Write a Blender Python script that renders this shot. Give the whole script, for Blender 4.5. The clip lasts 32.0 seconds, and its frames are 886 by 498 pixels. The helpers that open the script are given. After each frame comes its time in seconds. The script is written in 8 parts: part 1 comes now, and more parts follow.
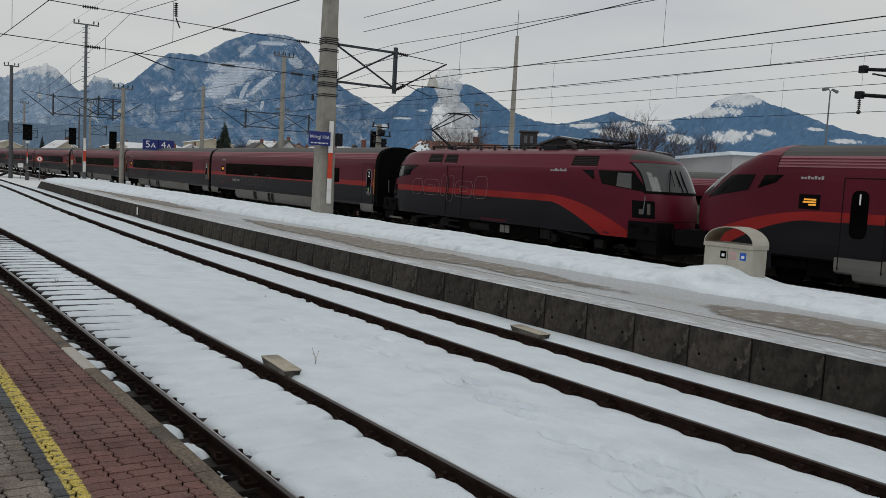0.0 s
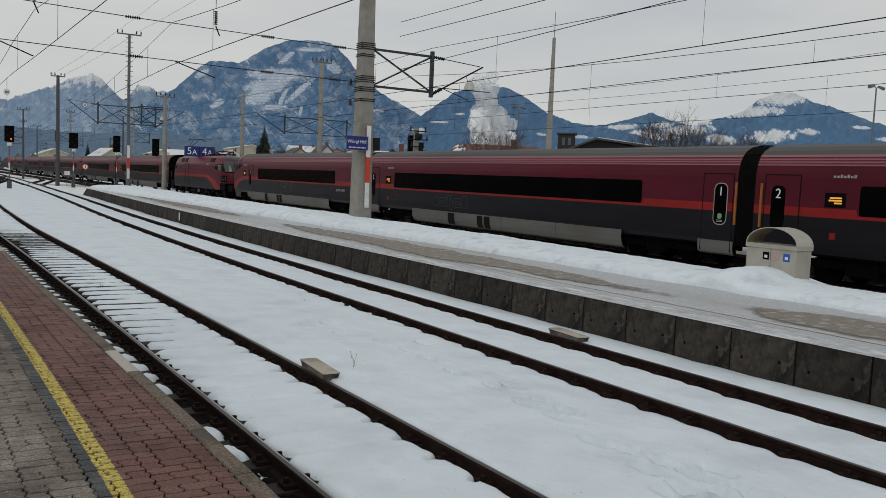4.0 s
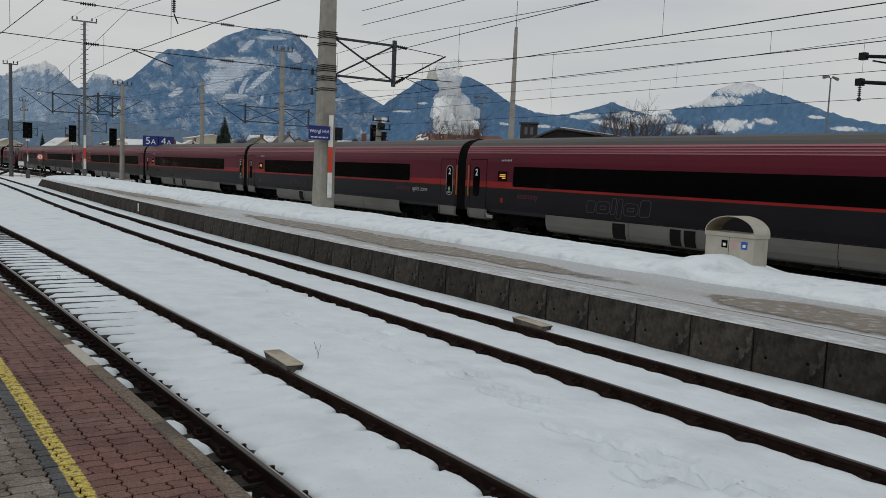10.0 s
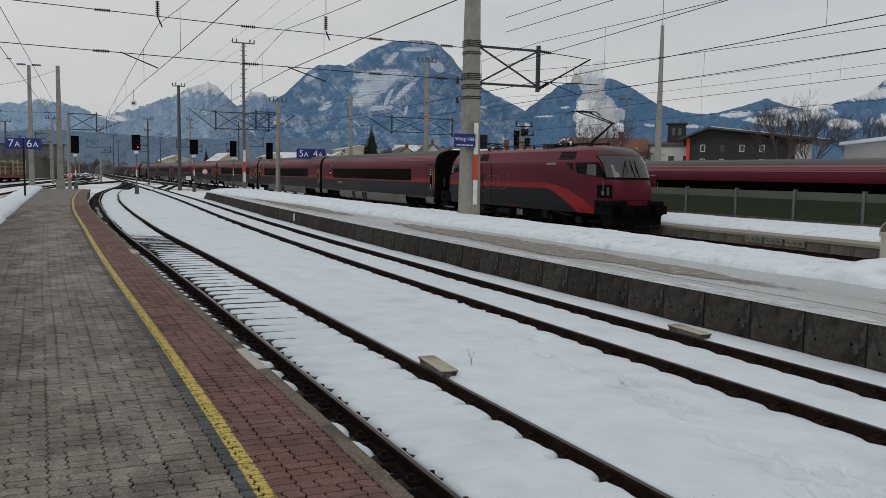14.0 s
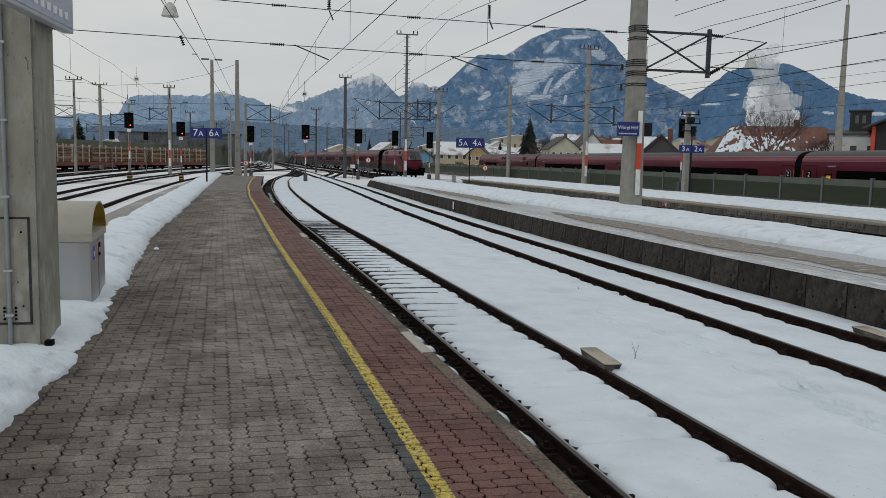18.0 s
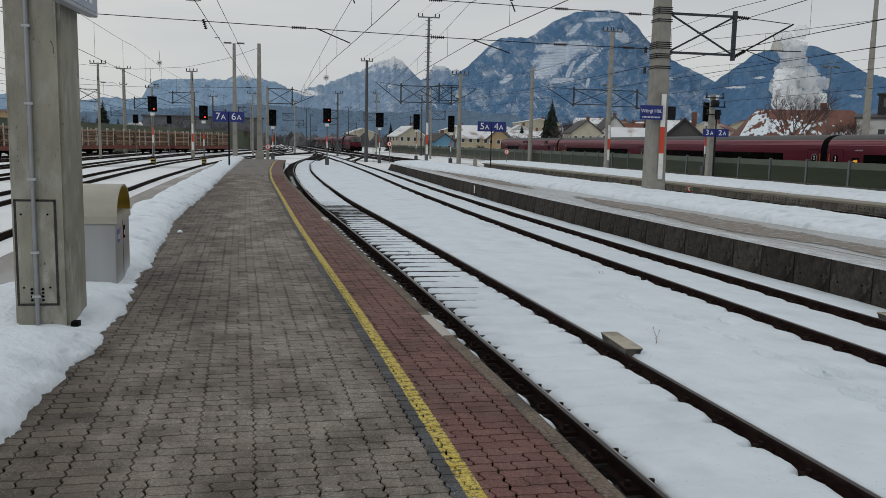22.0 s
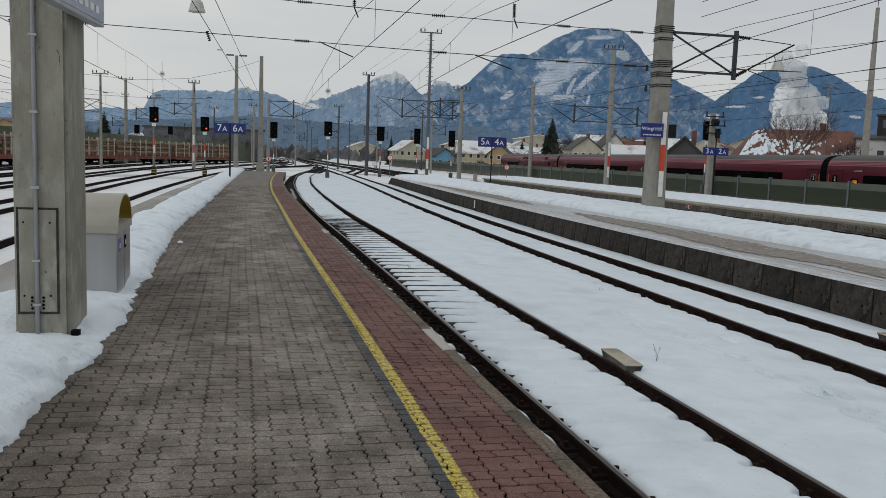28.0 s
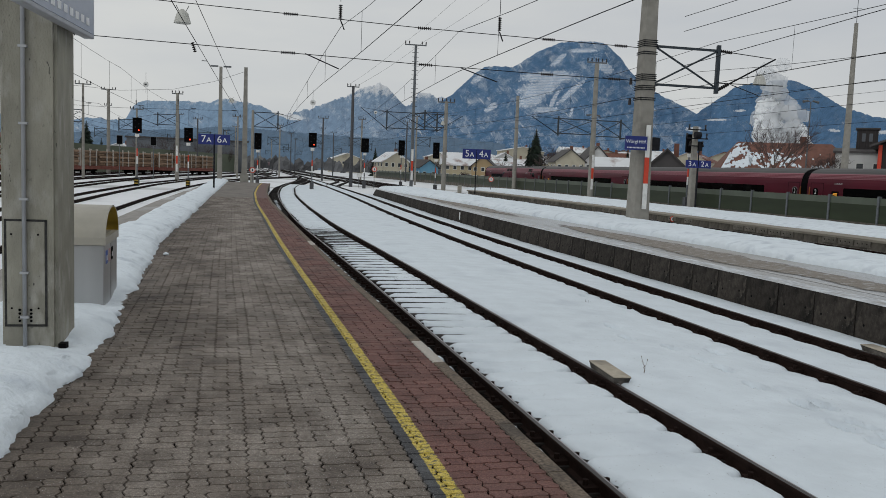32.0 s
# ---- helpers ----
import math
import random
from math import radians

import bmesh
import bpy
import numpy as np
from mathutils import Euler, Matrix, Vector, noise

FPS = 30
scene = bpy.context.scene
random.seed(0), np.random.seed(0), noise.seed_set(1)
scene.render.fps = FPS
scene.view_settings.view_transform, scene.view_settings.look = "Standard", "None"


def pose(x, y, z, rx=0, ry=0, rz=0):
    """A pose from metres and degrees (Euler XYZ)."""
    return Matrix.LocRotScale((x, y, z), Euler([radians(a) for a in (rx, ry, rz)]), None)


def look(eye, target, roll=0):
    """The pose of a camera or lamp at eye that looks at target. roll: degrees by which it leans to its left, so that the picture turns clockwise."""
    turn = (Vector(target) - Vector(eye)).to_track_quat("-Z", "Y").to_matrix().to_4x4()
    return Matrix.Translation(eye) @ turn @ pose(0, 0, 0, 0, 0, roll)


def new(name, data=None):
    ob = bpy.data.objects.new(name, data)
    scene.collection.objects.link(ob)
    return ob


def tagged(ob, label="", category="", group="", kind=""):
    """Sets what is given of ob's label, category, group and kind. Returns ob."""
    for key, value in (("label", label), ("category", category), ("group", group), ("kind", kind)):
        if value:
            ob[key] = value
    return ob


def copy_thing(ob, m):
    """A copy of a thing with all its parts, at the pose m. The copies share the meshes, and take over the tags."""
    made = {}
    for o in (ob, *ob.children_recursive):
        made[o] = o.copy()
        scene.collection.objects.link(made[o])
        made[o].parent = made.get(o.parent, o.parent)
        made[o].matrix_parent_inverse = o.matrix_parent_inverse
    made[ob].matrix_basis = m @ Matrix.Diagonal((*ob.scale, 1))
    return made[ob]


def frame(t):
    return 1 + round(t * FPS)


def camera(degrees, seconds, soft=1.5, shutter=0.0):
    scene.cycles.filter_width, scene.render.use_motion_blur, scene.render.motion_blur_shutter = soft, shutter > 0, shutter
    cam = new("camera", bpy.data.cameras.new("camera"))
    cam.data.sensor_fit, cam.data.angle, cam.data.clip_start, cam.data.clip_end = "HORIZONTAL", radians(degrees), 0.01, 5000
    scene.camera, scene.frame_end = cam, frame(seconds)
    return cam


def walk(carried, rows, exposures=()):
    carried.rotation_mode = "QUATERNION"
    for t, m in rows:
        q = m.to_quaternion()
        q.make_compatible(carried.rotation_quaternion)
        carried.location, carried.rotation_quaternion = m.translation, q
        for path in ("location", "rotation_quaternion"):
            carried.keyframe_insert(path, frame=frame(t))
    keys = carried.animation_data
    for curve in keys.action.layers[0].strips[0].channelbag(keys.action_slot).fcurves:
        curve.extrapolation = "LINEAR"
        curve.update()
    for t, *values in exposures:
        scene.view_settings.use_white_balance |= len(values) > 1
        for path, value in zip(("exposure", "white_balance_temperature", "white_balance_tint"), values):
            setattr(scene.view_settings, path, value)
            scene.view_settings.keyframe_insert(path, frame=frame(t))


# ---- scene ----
cam = camera(56.54, 32.0, soft=0.5)
PATH = [
    (0.0, pose(0.000, 0.000, 1.910, 85.156, -3.060, -32.864)),
    (0.5, pose(0.003, 0.005, 1.913, 85.018, -3.090, -32.486)),
    (1.0, pose(0.006, -0.001, 1.914, 84.919, -3.097, -32.654)),
    (1.5, pose(0.010, -0.002, 1.906, 84.781, -3.027, -31.994)),
    (2.0, pose(0.009, 0.007, 1.907, 84.665, -2.908, -30.813)),
    (2.5, pose(0.011, -0.003, 1.907, 84.902, -2.726, -30.627)),
    (3.0, pose(0.017, -0.023, 1.914, 85.243, -2.542, -30.765)),
    (3.5, pose(0.017, -0.005, 1.909, 85.374, -2.525, -30.301)),
    (5.5, pose(0.011, 0.007, 1.901, 84.629, -2.456, -30.230)),
    (6.0, pose(0.009, 0.006, 1.908, 84.579, -2.375, -29.741)),
    (6.5, pose(0.010, -0.004, 1.902, 85.130, -2.304, -30.027)),
    (7.0, pose(0.013, -0.016, 1.910, 85.094, -2.094, -30.473)),
    (7.5, pose(0.019, -0.011, 1.903, 84.907, -1.963, -30.600)),
    (8.0, pose(0.015, -0.006, 1.902, 84.725, -1.813, -30.551)),
    (8.5, pose(0.010, -0.012, 1.907, 84.585, -1.761, -31.052)),
    (9.0, pose(0.001, -0.012, 1.910, 84.274, -2.089, -31.763)),
    (9.5, pose(0.003, -0.014, 1.911, 84.353, -2.364, -32.646)),
    (10.0, pose(0.007, -0.010, 1.912, 84.651, -2.333, -32.814)),
    (10.5, pose(0.009, 0.008, 1.909, 84.808, -2.079, -31.995)),
    (11.0, pose(0.009, 0.006, 1.907, 84.870, -1.906, -31.691)),
    (11.5, pose(0.006, 0.001, 1.903, 84.851, -1.937, -31.482)),
    (12.0, pose(0.009, 0.000, 1.901, 84.989, -1.951, -30.922)),
    (12.5, pose(0.016, -0.003, 1.905, 85.013, -1.809, -30.605)),
    (13.0, pose(-0.005, 0.011, 1.910, 84.696, -1.622, -29.138)),
    (13.5, pose(-0.043, 0.040, 1.915, 84.789, -1.275, -26.214)),
    (14.0, pose(-0.083, 0.067, 1.916, 84.787, -0.893, -22.981)),
    (14.5, pose(-0.121, 0.099, 1.913, 84.990, -0.815, -20.196)),
    (15.0, pose(-0.143, 0.131, 1.903, 85.217, -0.783, -17.525)),
    (15.5, pose(-0.165, 0.147, 1.898, 85.118, -0.824, -15.444)),
    (17.5, pose(-0.165, 0.169, 1.887, 83.817, -1.171, -12.395)),
    (18.0, pose(-0.154, 0.173, 1.885, 83.870, -1.187, -12.130)),
    (18.5, pose(-0.148, 0.167, 1.883, 83.743, -1.205, -11.722)),
    (19.0, pose(-0.149, 0.162, 1.888, 83.719, -1.126, -11.235)),
    (19.5, pose(-0.143, 0.150, 1.888, 83.524, -0.994, -10.638)),
    (20.0, pose(-0.143, 0.150, 1.885, 83.144, -0.856, -10.440)),
    (20.5, pose(-0.151, 0.144, 1.890, 82.963, -0.813, -10.454)),
    (21.0, pose(-0.158, 0.145, 1.889, 82.943, -0.929, -10.395)),
    (21.5, pose(-0.154, 0.163, 1.881, 82.762, -1.008, -10.626)),
    (22.0, pose(-0.155, 0.162, 1.882, 82.727, -1.221, -10.654)),
    (22.5, pose(-0.161, 0.170, 1.884, 82.807, -1.316, -10.555)),
    (23.0, pose(-0.169, 0.175, 1.883, 82.907, -1.394, -10.424)),
    (23.5, pose(-0.176, 0.176, 1.880, 82.960, -1.470, -10.262)),
    (24.0, pose(-0.192, 0.186, 1.879, 82.961, -1.659, -9.895)),
    (24.5, pose(-0.193, 0.184, 1.876, 83.012, -1.801, -9.653)),
    (26.5, pose(-0.181, 0.157, 1.889, 83.855, -2.000, -9.821)),
    (27.0, pose(-0.184, 0.156, 1.888, 83.859, -2.069, -10.118)),
    (27.5, pose(-0.185, 0.164, 1.882, 83.822, -2.043, -10.407)),
    (28.0, pose(-0.186, 0.173, 1.875, 83.737, -2.048, -10.647)),
    (28.5, pose(-0.189, 0.176, 1.876, 83.468, -2.260, -10.604)),
    (29.0, pose(-0.181, 0.178, 1.877, 83.289, -2.303, -10.574)),
    (29.5, pose(-0.185, 0.165, 1.885, 83.449, -2.365, -10.338)),
    (30.0, pose(-0.183, 0.140, 1.883, 83.758, -2.315, -10.136)),
    (30.5, pose(-0.200, 0.135, 1.885, 84.047, -2.319, -10.015)),
    (31.0, pose(-0.221, 0.146, 1.887, 84.563, -2.176, -10.630)),
    (31.5, pose(-0.246, 0.162, 1.877, 84.528, -2.238, -11.057)),
    (32.0, pose(-0.255, 0.160, 1.884, 84.580, -2.227, -11.766)),
]
# the white balance drifts a little towards blue once the red train has left
walk(cam, PATH, [(0.0, -0.04, 6490, 10), (12.0, -0.04, 6490, 10), (17.0, -0.05, 6350, 10), (32.0, -0.05, 6350, 10)])


# ---- sky and light: a bright overcast winter day ----
world = bpy.data.worlds.new("overcast_sky")
scene.world = world
world.use_nodes = True
wn = world.node_tree
wn.nodes.clear()


def wnode(kind, **props):
    n = wn.nodes.new(kind)
    for k, v in props.items():
        if k == "sky_type":
            n.sky_type = v
        elif k == "blend_type":
            n.blend_type = v
    return n


w_out = wnode("ShaderNodeOutputWorld")
w_bg = wnode("ShaderNodeBackground")
w_sky = wnode("ShaderNodeTexSky", sky_type="NISHITA")
w_sky.sun_disc = False
w_sky.sun_elevation = radians(18)
w_sky.sun_rotation = radians(-60)
w_co = wnode("ShaderNodeTexCoord")
w_map = wnode("ShaderNodeMapping")
w_map.inputs["Scale"].default_value = (1.2, 1.2, 5.0)
w_noise = wnode("ShaderNodeTexNoise")
w_noise.inputs["Scale"].default_value = 1.7
w_noise.inputs["Detail"].default_value = 5
w_ramp = wnode("ShaderNodeValToRGB")
w_ramp.color_ramp.elements[0].position = 0.3
w_ramp.color_ramp.elements[0].color = (0.555, 0.574, 0.594, 1)
w_ramp.color_ramp.elements[1].position = 0.75
w_ramp.color_ramp.elements[1].color = (0.745, 0.738, 0.695, 1)
w_dim = wnode("ShaderNodeMix")
w_dim.data_type = "RGBA"
w_dim.blend_type = "MULTIPLY"
w_dim.inputs[0].default_value = 1.0
w_dim.inputs[7].default_value = (0.06, 0.06, 0.06, 1)
w_mix = wnode("ShaderNodeMix")
w_mix.data_type = "RGBA"
w_mix.inputs[0].default_value = 0.9
L = wn.links.new
L(w_co.outputs["Generated"], w_map.inputs["Vector"])
L(w_map.outputs["Vector"], w_noise.inputs["Vector"])
L(w_noise.outputs["Fac"], w_ramp.inputs["Fac"])
L(w_sky.outputs["Color"], w_dim.inputs[6])
L(w_dim.outputs[2], w_mix.inputs[6])
L(w_ramp.outputs["Color"], w_mix.inputs[7])
L(w_mix.outputs[2], w_bg.inputs["Color"])
L(w_bg.outputs["Background"], w_out.inputs["Surface"])
w_bg.inputs["Strength"].default_value = 1.0

sun = new("sun", bpy.data.lights.new("sun", "SUN"))
sun.data.energy = 0.5
sun.data.angle = radians(25)
sun.data.color = (0.98, 0.98, 0.95)
sun.matrix_world = look((0, 0, 60), (32, 26, 30))


# ---- materials ----
def mat(name, color, rough=0.7, metal=0.0, var=0.15, scale=6.0, bump=0.0, bump_scale=40.0, stain=None, stain_scale=0.8,
        stain_amount=0.5, spec=0.4, island=0.0, stretch=(1, 1, 1), emit=None, emit_strength=0.0, objrand=0.0, specks=0.0, speck_color=(0.16, 0.14, 0.125), blotch=None, blotch_scale=4.0):
    m = bpy.data.materials.new(name)
    m.use_nodes = True
    nt = m.node_tree
    b = nt.nodes["Principled BSDF"]
    b.inputs["Roughness"].default_value = rough
    b.inputs["Metallic"].default_value = metal
    b.inputs["Specular IOR Level"].default_value = spec
    co = nt.nodes.new("ShaderNodeTexCoord")
    mp = nt.nodes.new("ShaderNodeMapping")
    mp.inputs["Scale"].default_value = stretch
    nt.links.new(co.outputs["Object"], mp.inputs["Vector"])
    vec = mp.outputs["Vector"]

    def noise_tex(s, detail=4.0):
        n = nt.nodes.new("ShaderNodeTexNoise")
        n.inputs["Scale"].default_value = s
        n.inputs["Detail"].default_value = detail
        nt.links.new(vec, n.inputs["Vector"])
        return n.outputs["Fac"]

    def mix(fac, a, c, blend="MIX"):
        n = nt.nodes.new("ShaderNodeMix")
        n.data_type = "RGBA"
        n.blend_type = blend
        if isinstance(fac, float):
            n.inputs[0].default_value = fac
        else:
            nt.links.new(fac, n.inputs[0])
        for slot, v in ((6, a), (7, c)):
            if isinstance(v, tuple):
                n.inputs[slot].default_value = (*v[:3], 1)
            else:
                nt.links.new(v, n.inputs[slot])
        return n.outputs[2]

    def ramp(fac, lo, hi):
        n = nt.nodes.new("ShaderNodeMapRange")
        n.inputs["From Min"].default_value = lo
        n.inputs["From Max"].default_value = hi
        nt.links.new(fac, n.inputs["Value"])
        return n.outputs["Result"]

    dark = tuple(max(0.0, c * (1 - var)) for c in color)
    light = tuple(min(1.0, c * (1 + var)) for c in color)
    col = mix(ramp(noise_tex(scale), 0.3, 0.7), dark, light)
    if stain:
        col = mix(ramp(noise_tex(stain_scale, 6.0), 0.62 - stain_amount * 0.25, 0.72), col, stain)
    if blotch:
        col = mix(ramp(noise_tex(blotch_scale, 9.0), 0.52, 0.68), col, blotch)
    if specks:
        grains = mix(ramp(noise_tex(3.0, 5.0), 0.42, 0.62), (0.0, 0.0, 0.0), (1.0, 1.0, 1.0))
        dots = mix(1.0, mix(ramp(noise_tex(34.0, 2.0), 0.685, 0.72), (0.0, 0.0, 0.0), (specks, specks, specks)), grains, "MULTIPLY")
        col = mix(dots, col, speck_color)
    if island:
        g = nt.nodes.new("ShaderNodeNewGeometry")
        col = mix(ramp(g.outputs["Random Per Island"], 0.0, 1.0), col,
                  mix(1.0, col, tuple(max(0.0, 1 - island) for _ in range(3)), "MULTIPLY"))
    if objrand:
        g = nt.nodes.new("ShaderNodeObjectInfo")
        col = mix(ramp(g.outputs["Random"], 0.0, 1.0), col,
                  mix(1.0, col, tuple(max(0.0, 1 - objrand) for _ in range(3)), "MULTIPLY"))
    nt.links.new(col, b.inputs["Base Color"])
    if bump:
        bn = nt.nodes.new("ShaderNodeBump")
        bn.inputs["Strength"].default_value = min(1.0, bump)
        bn.inputs["Distance"].default_value = 0.02 * max(1.0, bump)
        nt.links.new(noise_tex(bump_scale, 6.0), bn.inputs["Height"])
        nt.links.new(bn.outputs["Normal"], b.inputs["Normal"])
    if emit:
        b.inputs["Emission Color"].default_value = (*emit, 1)
        b.inputs["Emission Strength"].default_value = emit_strength
    return m


def glass(name, color, rough=0.06, spec=0.6):
    m = bpy.data.materials.new(name)
    m.use_nodes = True
    b = m.node_tree.nodes["Principled BSDF"]
    b.inputs["Base Color"].default_value = (*color, 1)
    b.inputs["Roughness"].default_value = rough
    b.inputs["Specular IOR Level"].default_value = spec
    return m


SNOW = mat("snow", (0.690, 0.755, 0.805), 0.75, var=0.05, scale=2.1, bump=0.9, bump_scale=5.5, stain=(0.600, 0.660, 0.715), stain_scale=1.1,
           stain_amount=0.30, spec=0.2, specks=0.55)
SNOW_BANK = mat("snow_bank", (0.735, 0.80, 0.85), 0.8, var=0.05, scale=3.0, bump=1.4, bump_scale=13.0, stain=(0.57, 0.63, 0.69), stain_scale=2.3,
                stain_amount=0.35, spec=0.2)
ICE = mat("trodden_frost", (0.45, 0.470, 0.490), 0.6, var=0.26, scale=30, bump=0.7, bump_scale=40, stain=(0.31, 0.285, 0.25), stain_scale=0.35,
          stain_amount=0.62, stretch=(1.6, 0.35, 1))
BALLAST = mat("dark_wet_ballast", (0.010, 0.0085, 0.008), 0.95, var=0.7, scale=18, bump=1.0, bump_scale=26, spec=0.04)
RAIL = mat("rusty_rail_side", (0.0200, 0.0120, 0.0100), 0.8, metal=0.0, spec=0.06, var=0.3, scale=7, bump=0.2, bump_scale=60)
RAIL_SHINE = mat("polished_running_edge", (0.42, 0.41, 0.42), 0.4, metal=0.6, var=0.3, scale=4, stretch=(1, 0.2, 1))
RAIL_TOP = mat("worn_rail_head", (0.036, 0.031, 0.030), 0.45, metal=0.2, var=0.2, scale=5, stretch=(1, 0.1, 1))
SLEEPER = mat("old_sleeper_wood", (0.020, 0.0165, 0.0145), 0.85, var=0.35, scale=10, bump=0.5, bump_scale=30)
CONCRETE = mat("mast_concrete", (0.262, 0.250, 0.222), 0.85, var=0.12, scale=3.0, bump=0.25, bump_scale=45, stain=(0.16, 0.15, 0.135), stain_scale=0.9,
               stain_amount=0.35)
EDGE_CONC = mat("platform_wall_concrete", (0.052, 0.045, 0.039), 0.9, var=0.40, stretch=(1, 1, .8), scale=11.0, bump=0.5, bump_scale=45, spec=0.15, stain=(0.013, 0.012, 0.011),
                stain_scale=1.6, stain_amount=0.75, objrand=0.40, specks=0.9, speck_color=(0.24, 0.235, 0.22), blotch=(0.085, 0.073, 0.062), blotch_scale=9.0)
EDGE_CONC_FAR = mat("pale_platform_wall_concrete", (0.125, 0.112, 0.092), 0.85, var=0.25, scale=4, bump=0.3, bump_scale=30, stain=(0.035, 0.031, 0.026),
                    stain_scale=1.2, stain_amount=0.6, objrand=0.2)
KERB = mat("granite_kerb", (0.150, 0.118, 0.090), 0.9, var=0.55, scale=38, bump=0.4, bump_scale=90, stain=(0.06, 0.052, 0.045), stain_scale=2.2)
KERB_PALE = mat("new_kerb_stone", (0.42, 0.39, 0.35), 0.8, var=0.1, scale=30, bump=0.2)
PAVER_RED = mat("red_paver", (0.145, 0.072, 0.062), 0.7, var=0.22, scale=9, bump=0.4, bump_scale=120, stain=(0.06, 0.045, 0.042), stain_scale=1.4,
                stain_amount=0.45, island=0.35)
PAVER_GREY = mat("grey_paver", (0.185, 0.163, 0.142), 0.68, var=0.22, scale=9, bump=0.4, bump_scale=120, stain=(0.075, 0.066, 0.057), stain_scale=0.9,
                 stain_amount=0.5, island=0.35)
PAVER_BLACK = mat("dark_paver", (0.050, 0.055, 0.062), 0.7, var=0.2, scale=9, bump=0.4, bump_scale=120, island=0.3)
PAVER_YELLOW = mat("worn_yellow_line", (0.52, 0.37, 0.05), 0.7, var=0.15, scale=14, bump=0.3, bump_scale=90, stain=(0.16, 0.13, 0.08), stain_scale=17,
                   stain_amount=0.45)
JOINT = mat("paver_joint_sand", (0.007, 0.0062, 0.0055), 0.95, var=0.3, scale=20, bump=0.3)
STEEL = mat("galvanised_steel", (0.13, 0.14, 0.15), 0.55, metal=0.4, var=0.2, scale=8)
STEEL_DARK = mat("dark_steel", (0.014, 0.015, 0.018), 0.65, metal=0.1, spec=0.15, var=0.25, scale=9)
STEEL_GREY = mat("weathered_grey_steel", (0.082, 0.084, 0.090), 0.65, metal=0.1, var=0.2, scale=5, spec=0.2)
STEEL_BLUE = mat("blue_grey_painted_steel", (0.032, 0.042, 0.052), 0.6, metal=0.1, var=0.2, scale=9)
WIRE = mat("dark_wire", (0.012, 0.012, 0.014), 0.7, metal=0.0, spec=0.1, var=0.1)
INSUL = mat("brown_insulator", (0.018, 0.014, 0.014), 0.45, var=0.2)
BLACK = mat("black_signal_box", (0.0035, 0.0035, 0.004), 0.75, spec=0.05, var=0.2)
WHITE_PAINT = mat("white_panel", (0.72, 0.72, 0.70), 0.5, var=0.05, stain=(0.5, 0.5, 0.48), stain_scale=3)
RED_PAINT = mat("red_panel", (0.55, 0.055, 0.025), 0.5, var=0.08)
SIGN_BLUE = mat("blue_sign", (0.012, 0.024, 0.16), 0.4, var=0.06)
RED_LIGHT = mat("red_signal_light", (0.6, 0.02, 0.01), 0.4, emit=(1.0, 0.06, 0.02), emit_strength=2.5)
LETTER = mat("white_lettering", (0.72, 0.73, 0.75), 0.5, var=0.03)


# ---- helpers for meshes ----
def mesh_of(bm, name):
    me = bpy.data.meshes.new(name)
    bm.normal_update()
    bm.to_mesh(me)
    bm.free()
    return me


def part(name, bm, material, parent, label="", smooth=False, bevel=0.0):
    me = mesh_of(bm, name)
    for m in (material if isinstance(material, (list, tuple)) else [material]):
        me.materials.append(m)
    ob = new(name, me)
    ob.parent = parent
    if smooth:
        for p in me.polygons:
            p.use_smooth = True
    if bevel:
        md = ob.modifiers.new("bevel", "BEVEL")
        md.width, md.segments, md.limit_method = bevel, 2, "ANGLE"
    if label:
        ob["label"] = label
    return ob


def thing(name, label, category, loc=(0, 0, 0), rz=0.0, group="", kind=""):
    ob = new(name)
    ob.matrix_world = pose(*loc, 0, 0, rz)
    ob.empty_display_size = 0.3
    return tagged(ob, label, category, group, kind)


def solid(name, bm, material, label, category, group="", kind="", smooth=False, bevel=0.0):
    ob = part(name, bm, material, None, "", smooth, bevel)
    return tagged(ob, label, category, group, kind)


def box(bm, x0, x1, y0, y1, z0, z1, mi=0):
    v = [bm.verts.new(p) for p in ((x0, y0, z0), (x1, y0, z0), (x1, y1, z0), (x0, y1, z0), (x0, y0, z1), (x1, y0, z1), (x1, y1, z1), (x0, y1, z1))]
    for q in ((3, 2, 1, 0), (4, 5, 6, 7), (0, 1, 5, 4), (1, 2, 6, 5), (2, 3, 7, 6), (3, 0, 4, 7)):
        bm.faces.new([v[i] for i in q]).material_index = mi
    return bm


def nbox(*a):
    return box(bmesh.new(), *a)


def tube(bm, p0, p1, r0, r1=None, seg=8, caps=True):
    p0, p1 = Vector(p0), Vector(p1)
    r1 = r0 if r1 is None else r1
    d = (p1 - p0)
    q = d.to_track_quat("Z", "Y")
    rings = []
    for p, r in ((p0, r0), (p1, r1)):
        rings.append([bm.verts.new(p + q @ Vector((r * math.cos(2 * math.pi * i / seg), r * math.sin(2 * math.pi * i / seg), 0))) for i in range(seg)])
    for i in range(seg):
        bm.faces.new((rings[0][i], rings[0][(i + 1) % seg], rings[1][(i + 1) % seg], rings[1][i]))
    if caps:
        bm.faces.new(rings[0][::-1])
        bm.faces.new(rings[1])
    return bm


def ntube(*a, **k):
    return tube(bmesh.new(), *a, **k)


